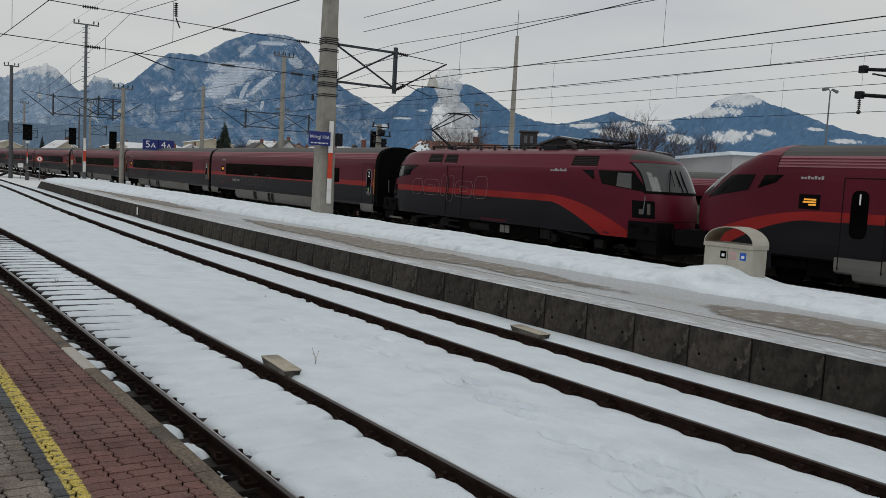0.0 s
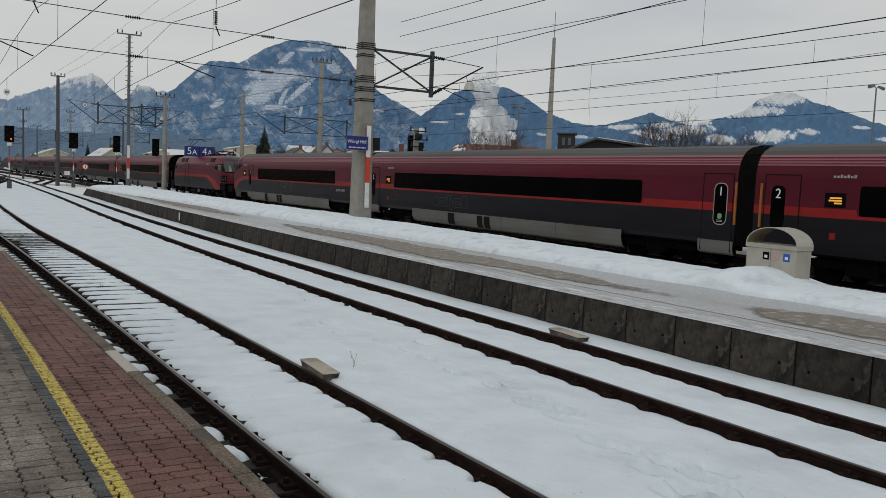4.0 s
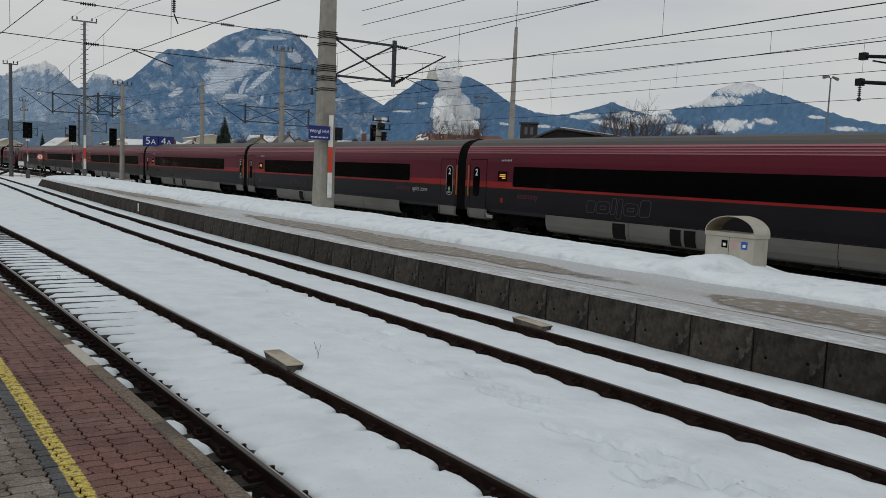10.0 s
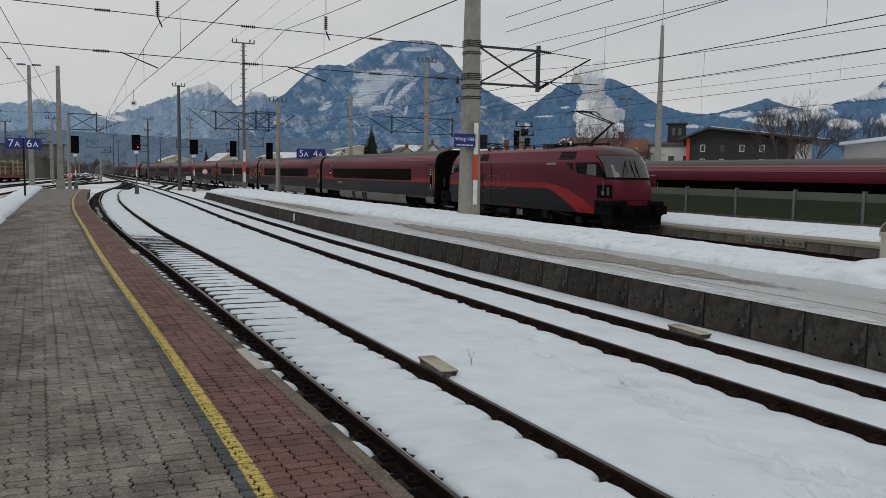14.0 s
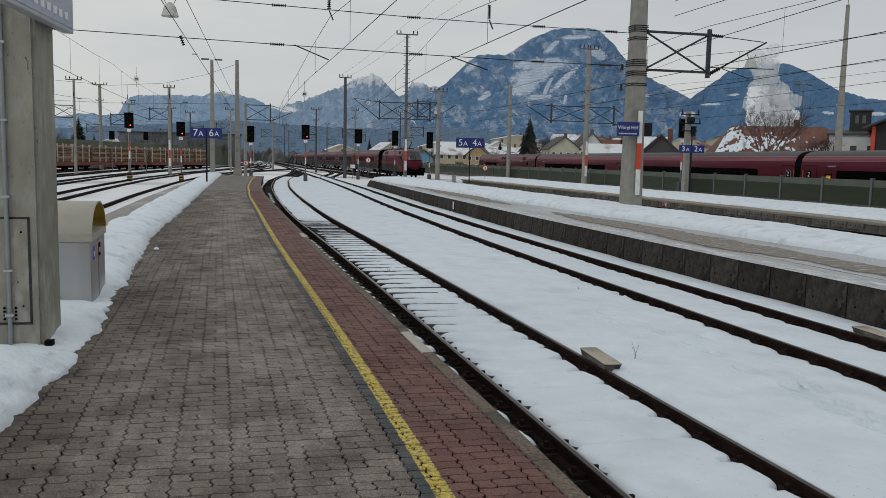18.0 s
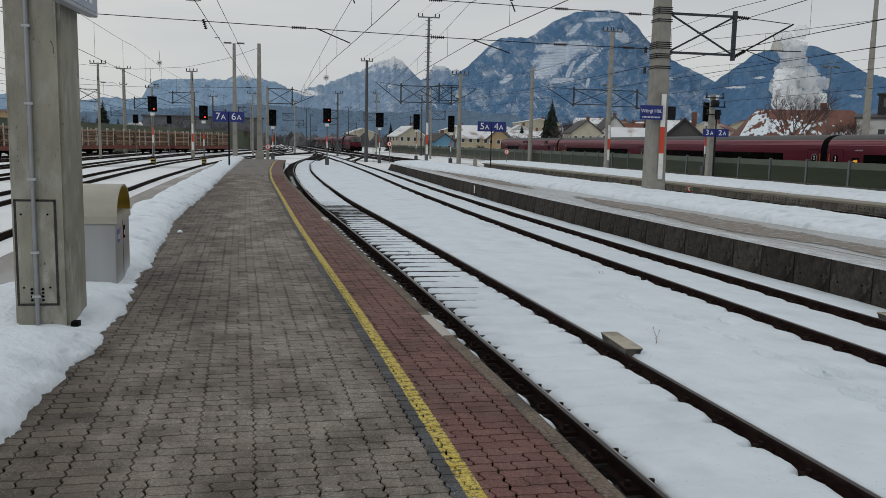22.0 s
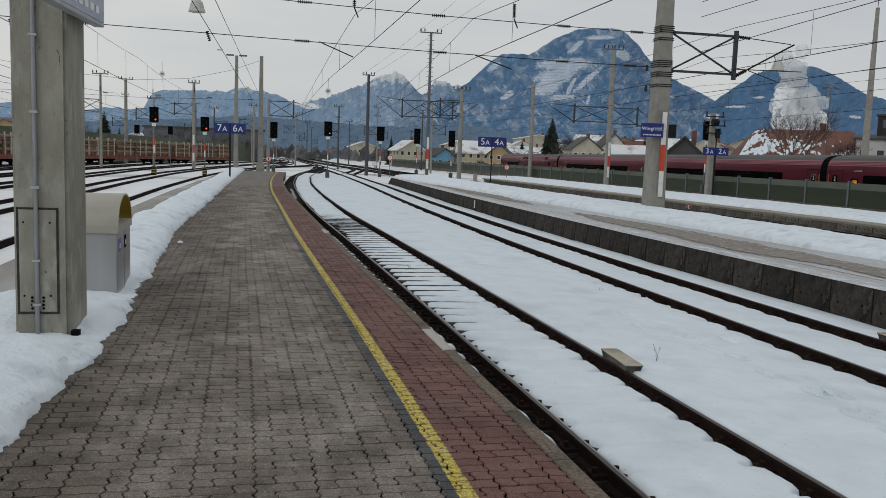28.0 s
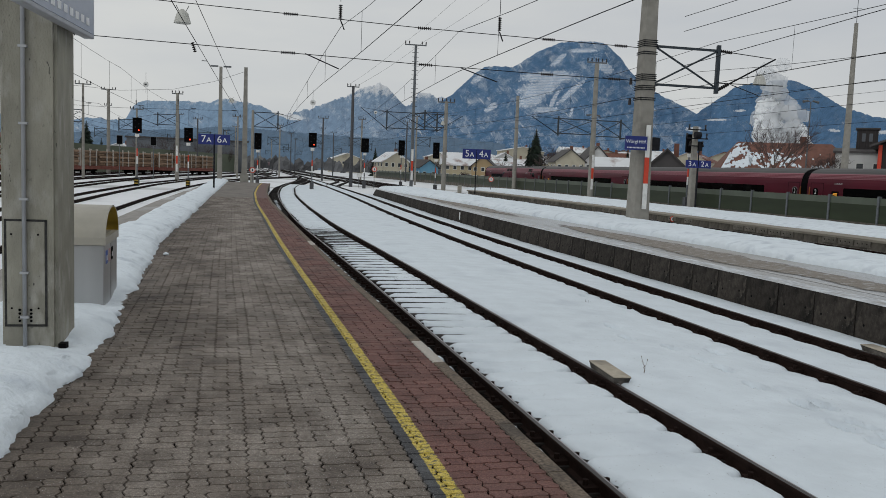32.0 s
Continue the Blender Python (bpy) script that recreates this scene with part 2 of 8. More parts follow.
def sweep(bm, pts, prof, closed=True, mi=0):
    """A profile of (across, up) carried along pts, whose sideways direction is level."""
    rings = []
    n = len(pts)
    for i, p in enumerate(pts):
        a, b = Vector(pts[max(i - 1, 0)]), Vector(pts[min(i + 1, n - 1)])
        d = b - a
        side = Vector((d.y, -d.x, 0)).normalized()
        rings.append([bm.verts.new(Vector(p) + side * u + Vector((0, 0, w))) for u, w in prof])
    m = len(prof)
    for i in range(n - 1):
        for j in range(m if closed else m - 1):
            k = (j + 1) % m
            f = bm.faces.new((rings[i][j], rings[i + 1][j], rings[i + 1][k], rings[i][k]))
            f.material_index = mi[j] if isinstance(mi, (list, tuple)) else mi
    if closed:
        bm.faces.new(rings[0][::-1])
        bm.faces.new(rings[-1])
    return bm


def grid(bm, xs, ys, fz, mi=0):
    vs = [[bm.verts.new((x(y) if callable(x) else x, y, fz(i, y))) for i, x in enumerate(xs)] for y in ys]
    for a in range(len(ys) - 1):
        for b in range(len(xs) - 1):
            bm.faces.new((vs[a][b], vs[a][b + 1], vs[a + 1][b + 1], vs[a + 1][b])).material_index = mi
    return bm


def curve(ctrl, smooth=10):
    """x as a smooth function of y through a few (y, x)."""
    ys = np.arange(-260, 900, 1.0)
    c = np.array(ctrl, float)
    xs = np.interp(ys, c[:, 0], c[:, 1])
    lo = c[0, 1] + (ys - c[0, 0]) * (c[1, 1] - c[0, 1]) / (c[1, 0] - c[0, 0])
    hi = c[-1, 1] + (ys - c[-1, 0]) * (c[-1, 1] - c[-2, 1]) / (c[-1, 0] - c[-2, 0])
    xs = np.where(ys < c[0, 0], lo, np.where(ys > c[-1, 0], hi, xs))
    k = np.hanning(2 * smooth + 1)
    xs2 = np.convolve(np.pad(xs, smooth, "edge"), k / k.sum(), "valid")
    xs2[:smooth], xs2[-smooth:] = xs[:smooth], xs[-smooth:]
    return lambda y: float(np.interp(y, ys, xs2))


def text(body, size, material, parent, m, name="lettering", depth=0.004):
    cu = bpy.data.curves.new(name, "FONT")
    cu.body, cu.size, cu.extrude = body, size, depth
    cu.align_x, cu.align_y = "CENTER", "CENTER"
    tmp = bpy.data.objects.new(name, cu)
    scene.collection.objects.link(tmp)
    me = bpy.data.meshes.new_from_object(tmp.evaluated_get(bpy.context.evaluated_depsgraph_get()))
    bpy.data.objects.remove(tmp)
    me.materials.clear()
    me.materials.append(material)
    ob = new(name, me)
    ob.parent = parent
    ob.matrix_local = m
    return ob


RZ = -0.54          # top of the rails; the platform is at 0
G = 0.7525          # half the distance between the rails' middles


# ---- the lines of the plan: x of each track's middle as a function of y ----
X6 = curve([(-60, 5.6), (-20, 4.15), (0, 3.43), (5, 3.22), (10, 3.0), (15, 2.77), (20, 2.52), (26, 2.2), (32, 1.85), (37, 1.62), (49, 1.29), (62, 1.12),
            (72, 1.13), (92, 1.62), (112, 2.95), (130, 4.6), (150, 5.9), (170, 6.5), (230, 5.6), (400, 2.0), (800, -12)], 5)
X5 = curve([(-60, 11.2), (-20, 9.0), (0, 8.06), (10, 7.68), (20, 7.37), (30, 7.18), (45, 7.1), (70, 7.35), (100, 7.3), (130, 7.05), (200, 6.2), (400, 2.0),
            (800, -12)], 5)
X3 = curve([(-250, 23.6), (-60, 22.4), (0, 22.0), (15, 21.9), (40, 21.6), (70, 21.0), (100, 19.9), (130, 18.4), (173, 16.8), (219, 15.2), (254, 13.8),
            (341, 12.2), (394, 10.6), (500, 7.0), (600, 3.0), (800, -7)], 12)
X4 = curve([(-60, 18.0), (0, 17.5), (40, 17.1), (80, 16.4), (120, 15.0), (160, 12.8), (200, 10.5), (260, 8.0), (400, 4.5), (800, -10)], 10)
X2 = curve([(-60, 35.0), (0, 34.6), (46, 34.3), (100, 34.6), (140, 34.0), (200, 30), (300, 24), (500, 14), (800, 0)], 10)
X7 = curve([(-60, -4.6), (0, -5.7), (29, -6.6), (40, -6.9), (54, -7.3), (80, -7.4), (110, -6.5), (150, -3.0), (200, 0.5), (300, 1.2), (800, -14)], 8)
X8 = curve([(-60, -8.6), (0, -10.2), (37, -11.3), (64, -12.2), (90, -12.4), (130, -10.5), (200, -4), (300, -1.5), (800, -16)], 8)
X9 = curve([(-60, -14.0), (0, -15.3), (54, -16.8), (100, -17.4), (150, -15.5), (220, -8), (320, -5), (800, -20)], 8)
X10 = curve([(-60, -20), (0, -21), (98, -22.3), (150, -21.5), (240, -13), (340, -9), (800, -24)], 8)
X11 = curve([(-60, -25.5), (0, -26.3), (100, -27.2), (160, -26), (260, -17), (360, -13), (800, -28)], 8)
XLOG = curve([(-60, -31.5), (0, -32.0), (100, -31.0), (160, -27.0), (260, -19), (360, -16), (800, -34)], 8)


def steps(a, b, fine=1.0, near=30.0):
    out, y = [], a
    while y < b:
        out.append(y)
        y += fine if -6 < y < near else fine * (2 if y < 120 else 6)
    return out + [b]


# ---- ground: one snow sheet to the horizon ----
bm = bmesh.new()
ring = [0, 60, 140, 320, 700, 1500, 3200, 4800]
cx, cy = 0.0, 30.0
prev = None
for r in ring:
    cur = [bm.verts.new((cx + r * math.cos(2 * math.pi * i / 64), cy + r * math.sin(2 * math.pi * i / 64), -0.70 - 0.00001 * r * r / 5)) for i in range(64)] \
        if r else [bm.verts.new((cx, cy, -0.70))]
    if prev:
        for i in range(64):
            j = (i + 1) % 64
            bm.faces.new((prev[0], cur[i], cur[j]) if len(prev) == 1 else (prev[i], cur[i], cur[j], prev[j]))
    prev = cur
GROUND = mat("snowy_ground", (0.78, 0.80, 0.82), 0.8, var=0.05, scale=0.5, stain=(0.10, 0.095, 0.08), stain_scale=0.05, stain_amount=0.4, spec=0.2)
solid("ground", bm, GROUND, "snow-covered open ground of a railway station", "ground", kind="structure")


# ---- tracks ----
RAILPROF = [(-0.065, -0.172), (-0.065, -0.155), (-0.012, -0.13), (-0.012, -0.045), (-0.035, -0.035), (-0.036, -0.006), (-0.028, 0.0), (0.014, 0.0005), (0.028, 0.0),
            (0.036, -0.006), (0.035, -0.035), (0.012, -0.045), (0.012, -0.13), (0.065, -0.155), (0.065, -0.172)]
RAILMI = [0, 0, 0, 0, 0, 0, 1, 2, 0, 0, 0, 0, 0, 0, 0]


def track(name, X, y0, y1, label, fine=1.5, bed=0.26, rz=RZ, near=30):
    t = thing(name, label, "railway track", (0, 0, 0), kind="structure")
    ys = steps(y0, y1, fine, near)
    for s in (-G, G):
        part("rail", sweep(bmesh.new(), [(X(y) + s, y, rz) for y in ys], RAILPROF, True, RAILMI), [RAIL, RAIL_TOP, RAIL_SHINE], t)
    if bed:
        for s in (-G, G):
            bm = bmesh.new()
            grid(bm, [lambda y, o=o: X(y) + s + o for o in (-bed, -bed * 0.6, bed * 0.6, bed)], ys,
                 lambda i, y: rz - (0.145 if i in (1, 2) else 0.19))
            part("ballast_strip", bm, BALLAST, t)
    return t


T6 = track("track_6", X6, -40, 165, "rusty rails on snow-covered wooden sleepers beside the platform", 1.0, 0)
T5 = track("track_5", X5, -40, 420, "rusty rails standing in fresh snow", 1.0, 0.2)
track("track_3", X3, -230, 640, "rails in dark ballast used by the passing train", 2.0, 0.8)
track("track_4", X4, -60, 420, "rails in dark ballast between two platforms", 2.0, 0.5)
for nm, X, a, b in (("track_7", X7, -40, 420), ("track_8", X8, -40, 430), ("track_9", X9, -20, 440), ("track_10", X10, -20, 450), ("track_11", X11, -20, 460),
                    ("track_12", XLOG, -60, 470)):
    track(nm, X, a, b, "siding rails with dark ballast showing through the snow", 2.5, 0.17)
track("track_2", X2, -60, 500, "rails behind the noise barrier", 3.0, 0, -1.0)
# diverging switch tracks far ahead
for k, (ya, yb, A, B) in enumerate(((100, 165, X5, X4), (130, 200, X7, X6), (190, 280, X4, X3), (170, 260, X8, X7), (210, 300, X9, X8), (240, 330, X10, X9))):
    XS = (lambda y, ya=ya, yb=yb, A=A, B=B: A(y) + (B(y) - A(y)) * (lambda q: q * q * (3 - 2 * q))(min(1, max(0, (y - ya) / (yb - ya)))))
    track("switch_track", XS, ya, yb, "crossover rails with dark ballast in the snow", 3.0, 0.4)

# track 6 bed: ballast and sleepers
bm = bmesh.new()
grid(bm, [lambda y, o=o: X6(y) + o for o in (-1.5, -1.0, 0, 1.0, 1.25)], steps(-20, 170, 1.0), lambda i, y: -0.688 + 0.006 * math.sin(y * 7 + i))
part("ballast_bed", bm, BALLAST, T6)
sl = mesh_of(box(bmesh.new(), -1.25, 1.25, -0.12, 0.12, -0.10, 0.0), "sleeper")
sl.materials.append(SLEEPER)
clip_bm = bmesh.new()
box(clip_bm, -0.135, 0.135, -0.08, 0.08, -0.03, 0.030)
tube(clip_bm, (-0.095, 0, 0), (-0.095, 0, 0.075), 0.026, seg=6)
tube(clip_bm, (0.095, 0, 0), (0.095, 0, 0.075), 0.026, seg=6)
cl = mesh_of(clip_bm, "rail_clip")
cl.materials.append(RAIL)
rnd = random.Random(4)
for X, t in ((X6, T6), (X5, T5)):
    y = -3.0
    while y < 75:
        if t is T6:
            o = new("sleeper", sl)
            o.parent, o.matrix_local = t, pose(X(y), y, -0.664, 0, 0, rnd.uniform(-1, 1))
        if y < 42:
            for s in (-G, G):
                o = new("rail_clip", cl)
                o.parent, o.matrix_local = t, pose(X(y) + s, y, -0.655, 0, 0, rnd.uniform(-3, 3))
        y += 0.62


def nz(x, y, s):
    return noise.noise(Vector((x * s, y * s, 3.7)))


# snow over the sleepers of track 6: lobes between the sleepers, furrowed and cut back above them, thin or missing where it has melted
snow6 = thing("snow_between_rails", "furrowed fresh snow lying over the sleepers", "snow", kind="structure")
BED = -0.690


def soft_step(v):
    v = min(1.0, max(0.0, v))
    return v * v * (3 - 2 * v)


def sleeper_gap(y):
    """How far y lies from the nearest sleeper, and that sleeper's own random numbers."""
    k = round((y + 3.0) / 0.62)
    q = random.Random(k * 7 + 3)
    return abs(y + 3.0 - k * 0.62), q.random(), q.random()


def lobed_snow(left, right, full, y0, y1, n):
    """A sheet of snow beside a rail; left, right and full give its rims and its thickness at y."""
    ys, y = [], y0
    while y < y1:
        ys.append(y)
        y += 0.04 if y < 15 else 0.06 if y < 32 else 0.12 if y < 60 else 0.3
    lo, hi = -1.30 if n < 20 else -0.72, -0.80 if n < 20 else 0.72

    def zat(k, y):
        u = lo + (hi - lo) * k / n
        x = X6(y) + u
        rough = nz(x, y, 2.3) + 0.6 * nz(x, y, 6.1)
        a = soft_step((u - left(y) + 0.05 * rough) / 0.10)
        b = soft_step((right(y) - u + 0.04 * rough) / 0.075)
        h = full(u, y) * math.sqrt(a * b) + 0.010 * nz(x, y, 3.1) + 0.006 * nz(x, y, 9.0) + 0.004 * nz(x, y, 21.0)
        return BED + (h if a * b > 0.02 else -0.03)
    return grid(bmesh.new(), [(lambda y, k=k: X6(y) + lo + (hi - lo) * k / n) for k in range(n + 1)], ys, zat)


def melt(y):
    """From 0, deep snow, to 1, where the sleepers lie bare."""
    return float(np.interp(y, [-3, 5, 7, 9.5, 12, 15, 20, 26, 28.5, 33, 35, 42, 50], [.0, .02, .06, .14, .30, .52, .72, .86, 1, 1, .7, .4, .3]))


def rim_left(y):
    p, r1, r2 = sleeper_gap(y)
    m = melt(y)
    w = 0.060 + 0.075 * m
    return -0.650 + (0.03 + (1.0 * m + 0.75 * m * r1)) * math.exp(-(p / w) ** 2) + 0.42 * m * m * r2


def rim_right(y):
    p, r1, r2 = sleeper_gap(y)
    return 0.668 - (0.09 + 0.08 * r2) * math.exp(-(p / 0.055) ** 4) - 0.025 * r1 * soft_step(1 - p / .31)


def thick(u, y):
    p, r1, r2 = sleeper_gap(y)
    m = melt(y)
    furrow = math.exp(-(p / (0.045 + 0.105 * m)) ** 2) * (0.006 + 0.21 * min(1, m * 1.2) * min(1, max(.06, 0.56 - (0.95 - .45 * m) * u + .55 * (r1 - .5) + .5 * nz(u * 2 + y, y, 1.4))))
    return max(0.0, float(np.interp(m, [0, .1, .25, .45, .85, 1], [.098, .092, .076, .062, .050, .026])) - furrow)


part("snow_sheet", lobed_snow(rim_left, rim_right, thick, -3.0, 110, 40), SNOW, snow6, smooth=True)
# patches left between the rail and the platform wall
part("snow_patches", lobed_snow(lambda y: -1.17 + 0.22 * sleeper_gap(y + .1)[1] * soft_step(1.3 - sleeper_gap(y)[0] * 5),
                                lambda y: -0.845 - 0.12 * math.exp(-(sleeper_gap(y)[0] / .12) ** 2) - 0.06 * sleeper_gap(y)[2],
                                lambda u, y: (0.085 + 0.02 * nz(u, y, 1.0)) * soft_step((sleeper_gap(y)[0] - .05 - .05 * sleeper_gap(y)[2] + .05 * nz(u, y, 5.0)) / .07) * (0 if nz(3.0, y, .55) < -.12 else 1) * float(np.interp(y, [9, 14], [1, .3])),
                                -3.0, 60, 14), SNOW, snow6, smooth=True)


STEPS_A = [(5.32, 12.7), (5.17, 11.8), (5.59, 11.2), (5.66, 10.4), (5.68, 9.9), (5.59, 9.0), (5.67, 8.2), (5.92, 8.2), (5.56, 7.4), (5.86, 7.5), (5.56, 6.8), (5.86, 7.0), (5.38, 6.0), (5.51, 5.7)]
STEPS_B = [(5.26, 5.16), (5.57, 5.26), (5.58, 4.93), (5.88, 4.94), (5.21, 4.65), (5.42, 4.41), (5.70, 4.41), (5.53, 4.22), (5.83, 4.01), (4.99, 4.63), (6.31, 16.4), (6.57, 15), (6.79, 13.8), (6.21, 11)]


def notch(y):
    """The snow stands back a little at the rail clips."""
    p, r1, r2 = sleeper_gap(y)
    return (0.04 + 0.06 * r1) * math.exp(-(p / 0.11) ** 2)


def snow_strip(name, xa, xb, za, zb, y0, y1, label, wob=0.03, fine=0.5, hump=0.02, mt=None, n=14, prints=()):
    ys = steps(y0, y1, fine, 45)
    if prints:
        ys = [y for y in ys if not 3.6 < y < 36] + [3.6 + 0.045 * k for k in range(220)] + [13.5 + 0.09 * k for k in range(250)]
        ys.sort()

    def xat(k, y):
        u = k / n
        e = wob * (nz(7.1 if u > .5 else 2.3, y, 2.6) + 0.5 * nz(1, y, 6)) * (abs(2 * u - 1) ** 3)
        return xa(y) + (xb(y) - xa(y)) * u + e

    def zat(k, y):
        u = k / n
        x = xat(k, y)
        z = za + (zb - za) * u ** 1.5 + hump * math.sin(math.pi * u) + 0.022 * nz(x, y, 0.6) + 0.008 * nz(x, y, 2.2) + 0.006 * nz(x, y, 7.0)
        for px_, py_ in prints:
            if abs(y - py_) < .4 and abs(x - px_) < .3:
                q = ((x - px_) / .088) ** 2 + ((y - py_) / .20) ** 2
                z += -0.15 * math.exp(-q ** 3) + 0.014 * math.exp(-((q - 1.8) / .5) ** 2)
        return z - (0.05 if k in (0, n) else 0)
    bm = grid(bmesh.new(), [(lambda y, k=k: xat(k, y)) for k in range(n + 1)], ys, zat)
    return solid(name, bm, mt or SNOW, label, "snow", kind="structure", smooth=True)


snow_strip("snow_between_tracks", lambda y: X6(y) + G + 0.045, lambda y: X5(y) - G - 0.072 - notch(y), -0.555, -0.645, -16, 105, "wide bed of fresh snow with footprints between two tracks", 0.04, n=64, prints=STEPS_A + STEPS_B)
snow_strip("snow_in_track", lambda y: X5(y) - G + 0.045, lambda y: X5(y) + G - 0.072 - notch(y), -0.56, -0.645, -16, 150, "fresh snow between the rails", 0.035, fine=0.15, hump=0.0)
snow_strip("snow_by_wall", lambda y: X5(y) + G + 0.045, lambda y: X5(y) + 1.74, -0.56, -0.60, -16, 78, "fresh snow heaped against a platform wall", 0.02)

# ---- our platform: it tapers to a rounded end ----
EDGE1 = curve([(-60, 4.2), (-20, 2.45), (0, 1.76), (4.4, 1.655), (6.4, 1.562), (8.1, 1.465), (9.5, 1.395), (11.2, 1.31), (13.5, 1.17), (17.7, 0.95), (26, 0.57), (34, 0.22),
               (42, -0.12), (55, -0.42), (70, -0.45), (83, -0.25)], 2)
EDGEL = curve([(-60, -2.9), (0, -4.0), (29, -5.05), (40, -5.35), (80, -5.7), (90, -5.75)], 6)
PEND = 82.0


def platform_deck(name, xa, xb, y0, y1, z, material, label, depth=0.75, n=6, fine=1.0):
    ys = steps(y0, y1, fine, 40)
    bm = grid(bmesh.new(), [(lambda y, k=k: xa(y) + (xb(y) - xa(y)) * k / n) for k in range(n + 1)], ys, lambda i, y: z)
    ext = bmesh.ops.extrude_face_region(bm, geom=bm.faces[:])
    for v in ext["geom"]:
        if isinstance(v, bmesh.types.BMVert):
            v.co.z -= depth
    bmesh.ops.recalc_face_normals(bm, faces=bm.faces[:])
    return solid(name, bm, material, label, "platform", kind="structure")


p1 = platform_deck("platform_1", lambda y: EDGEL(y), lambda y: EDGE1(y) - 0.13, -30, PEND, -0.03, JOINT, "station platform bedded for pavers", 0.67)
# frosted strip of the platform beyond the snow bank
bm = grid(bmesh.new(), [lambda y: EDGEL(y), lambda y: EDGEL(y) + 0.55, lambda y: EDGEL(y) + 0.7, lambda y: -2.6 - y * 0.02], steps(-30, 88, 1), lambda i, y: 0.004)
FROSTED = mat("thawing_deck", (0.27, 0.255, 0.235), 0.7, var=0.15, scale=3, bump=0.3, bump_scale=30, stain=(0.52, 0.54, 0.56), stain_scale=0.5, stain_amount=0.5, stretch=(1.5, .3, 1))
solid("frosted_deck", bm, FROSTED, "trodden grey frost on the platform", "platform", kind="structure")

# ---- platform 2 (tracks 5 and 4) ----
E2 = lambda y: X5(y) + 1.70
E2B = lambda y: max(E2(y) + 0.6, X4(y) - 1.70)
P2END = 74.0
platform_deck("platform_2", lambda y: E2(y) + 0.16, E2B, -30, P2END, -0.004, ICE, "island platform with a trodden, partly thawed frosty deck", 0.66, 8)
EDGE_STRIP = mat("frosted_kerb_strip", (0.47, 0.49, 0.51), 0.6, var=0.3, scale=9, bump=0.5, bump_scale=30, stretch=(1.6, 0.6, 1), stain=(0.30, 0.285, 0.26), stain_scale=3.2, stain_amount=0.45, blotch=(0.66, 0.70, 0.73), blotch_scale=2.0)


def bank(name, xa, xb, y0, y1, z, hi, label, fine=0.45, near=45, seed=1.0, wob=0.10, mound=0.0, rough_b=0.0, steep=0.55, dip=lambda y: 1.0):
    n = 20
    ys = steps(y0, y1, fine, near)

    def xat(k, y):
        u = 0.5 - 0.5 * math.cos(math.pi * k / n)
        return xa(y) + (xb(y) - xa(y)) * u + wob * (nz(seed, y, 0.9) + 0.6 * nz(seed, y, 2.7)) * (1 - u) + 0.05 * nz(u * 5, y, 3.1) + rough_b * u * u * (nz(seed + 2, y, 1.1) + 0.8 * nz(seed + 4, y, 3.0) + 1.0 * nz(seed + 6, y, 9.0) + 0.6 * nz(u * 9, y, 14.0) + 0.5 * nz(u * 14, y, 31.0))

    def zat(k, y):
        u = 0.5 - 0.5 * math.cos(math.pi * k / n)
        s = math.sin(math.pi * min(1, max(0, u)) ** 0.7) ** steep
        h = hi * dip(y) * s * (1 + 0.16 * nz(seed, y, 0.30) + 0.07 * nz(u * 3, y, 1.1)) + 0.022 * s * nz(u * 8, y, 3.3) + 0.018 * s * nz(u * 16, y, 8.0) + mound * s * math.exp(-((y - 11.25) / .5) ** 2)
        return z - 0.03 + h
    bm = grid(bmesh.new(), [(lambda y, k=k: xat(k, y)) for k in range(n + 1)], ys, zat)
    return solid(name, bm, SNOW_BANK, label, "snow bank", kind="structure", smooth=True)


bank("snow_bank_2", lambda y: max(E2(y) + 0.5, 12.9 - 0.055 * (y - 10)), lambda y: E2B(y) + 0.1, -30, P2END + 2, 0, 0.42, "long bank of shovelled snow along the island platform", fine=0.25, steep=0.42, mound=0.24, dip=lambda y: 0.52 + 0.34 * min(1, max(0, (y - 11) / 11)))
bank("snow_bank_1", lambda y: -3.1 - 0.030 * max(y, 10) - (0.12 if y > 9 else 0), lambda y: -1.86 + (0.0 if y < 9 else -0.075 * (y - 9) if y < 20 else -0.825 - 0.027 * (y - 20)),
     -25, 88, 0, 0.30, "bank of shovelled snow along the platform's middle", 0.07, 16, 5.0, 0.16, 0.0, 0.058, 0.40, lambda y: 1 - 0.75 * math.exp(-((y - 11.4) / .9) ** 2) - 0.6 * math.exp(-((y - 8.5) / .6) ** 2))

# crumbs fallen from the bank onto the paving
for x, y, r in ((-2.256, 17.21, .055), (-2.48, 16.86, .03), (-2.40, 14.2, .03), (-2.62, 18.6, .035)):
    bm = bmesh.new()
    bmesh.ops.create_icosphere(bm, subdivisions=2, radius=r)
    for v in bm.verts:
        v.co *= 1 + .45 * noise.noise(v.co * 14 + Vector((x, y, 0)))
        v.co.z *= .7
    ob = solid("snow_crumb", bm, SNOW_BANK, "small lump of snow fallen on the paving", "snow", group="snow crumbs")
    ob.location = (x, y, r * .5)

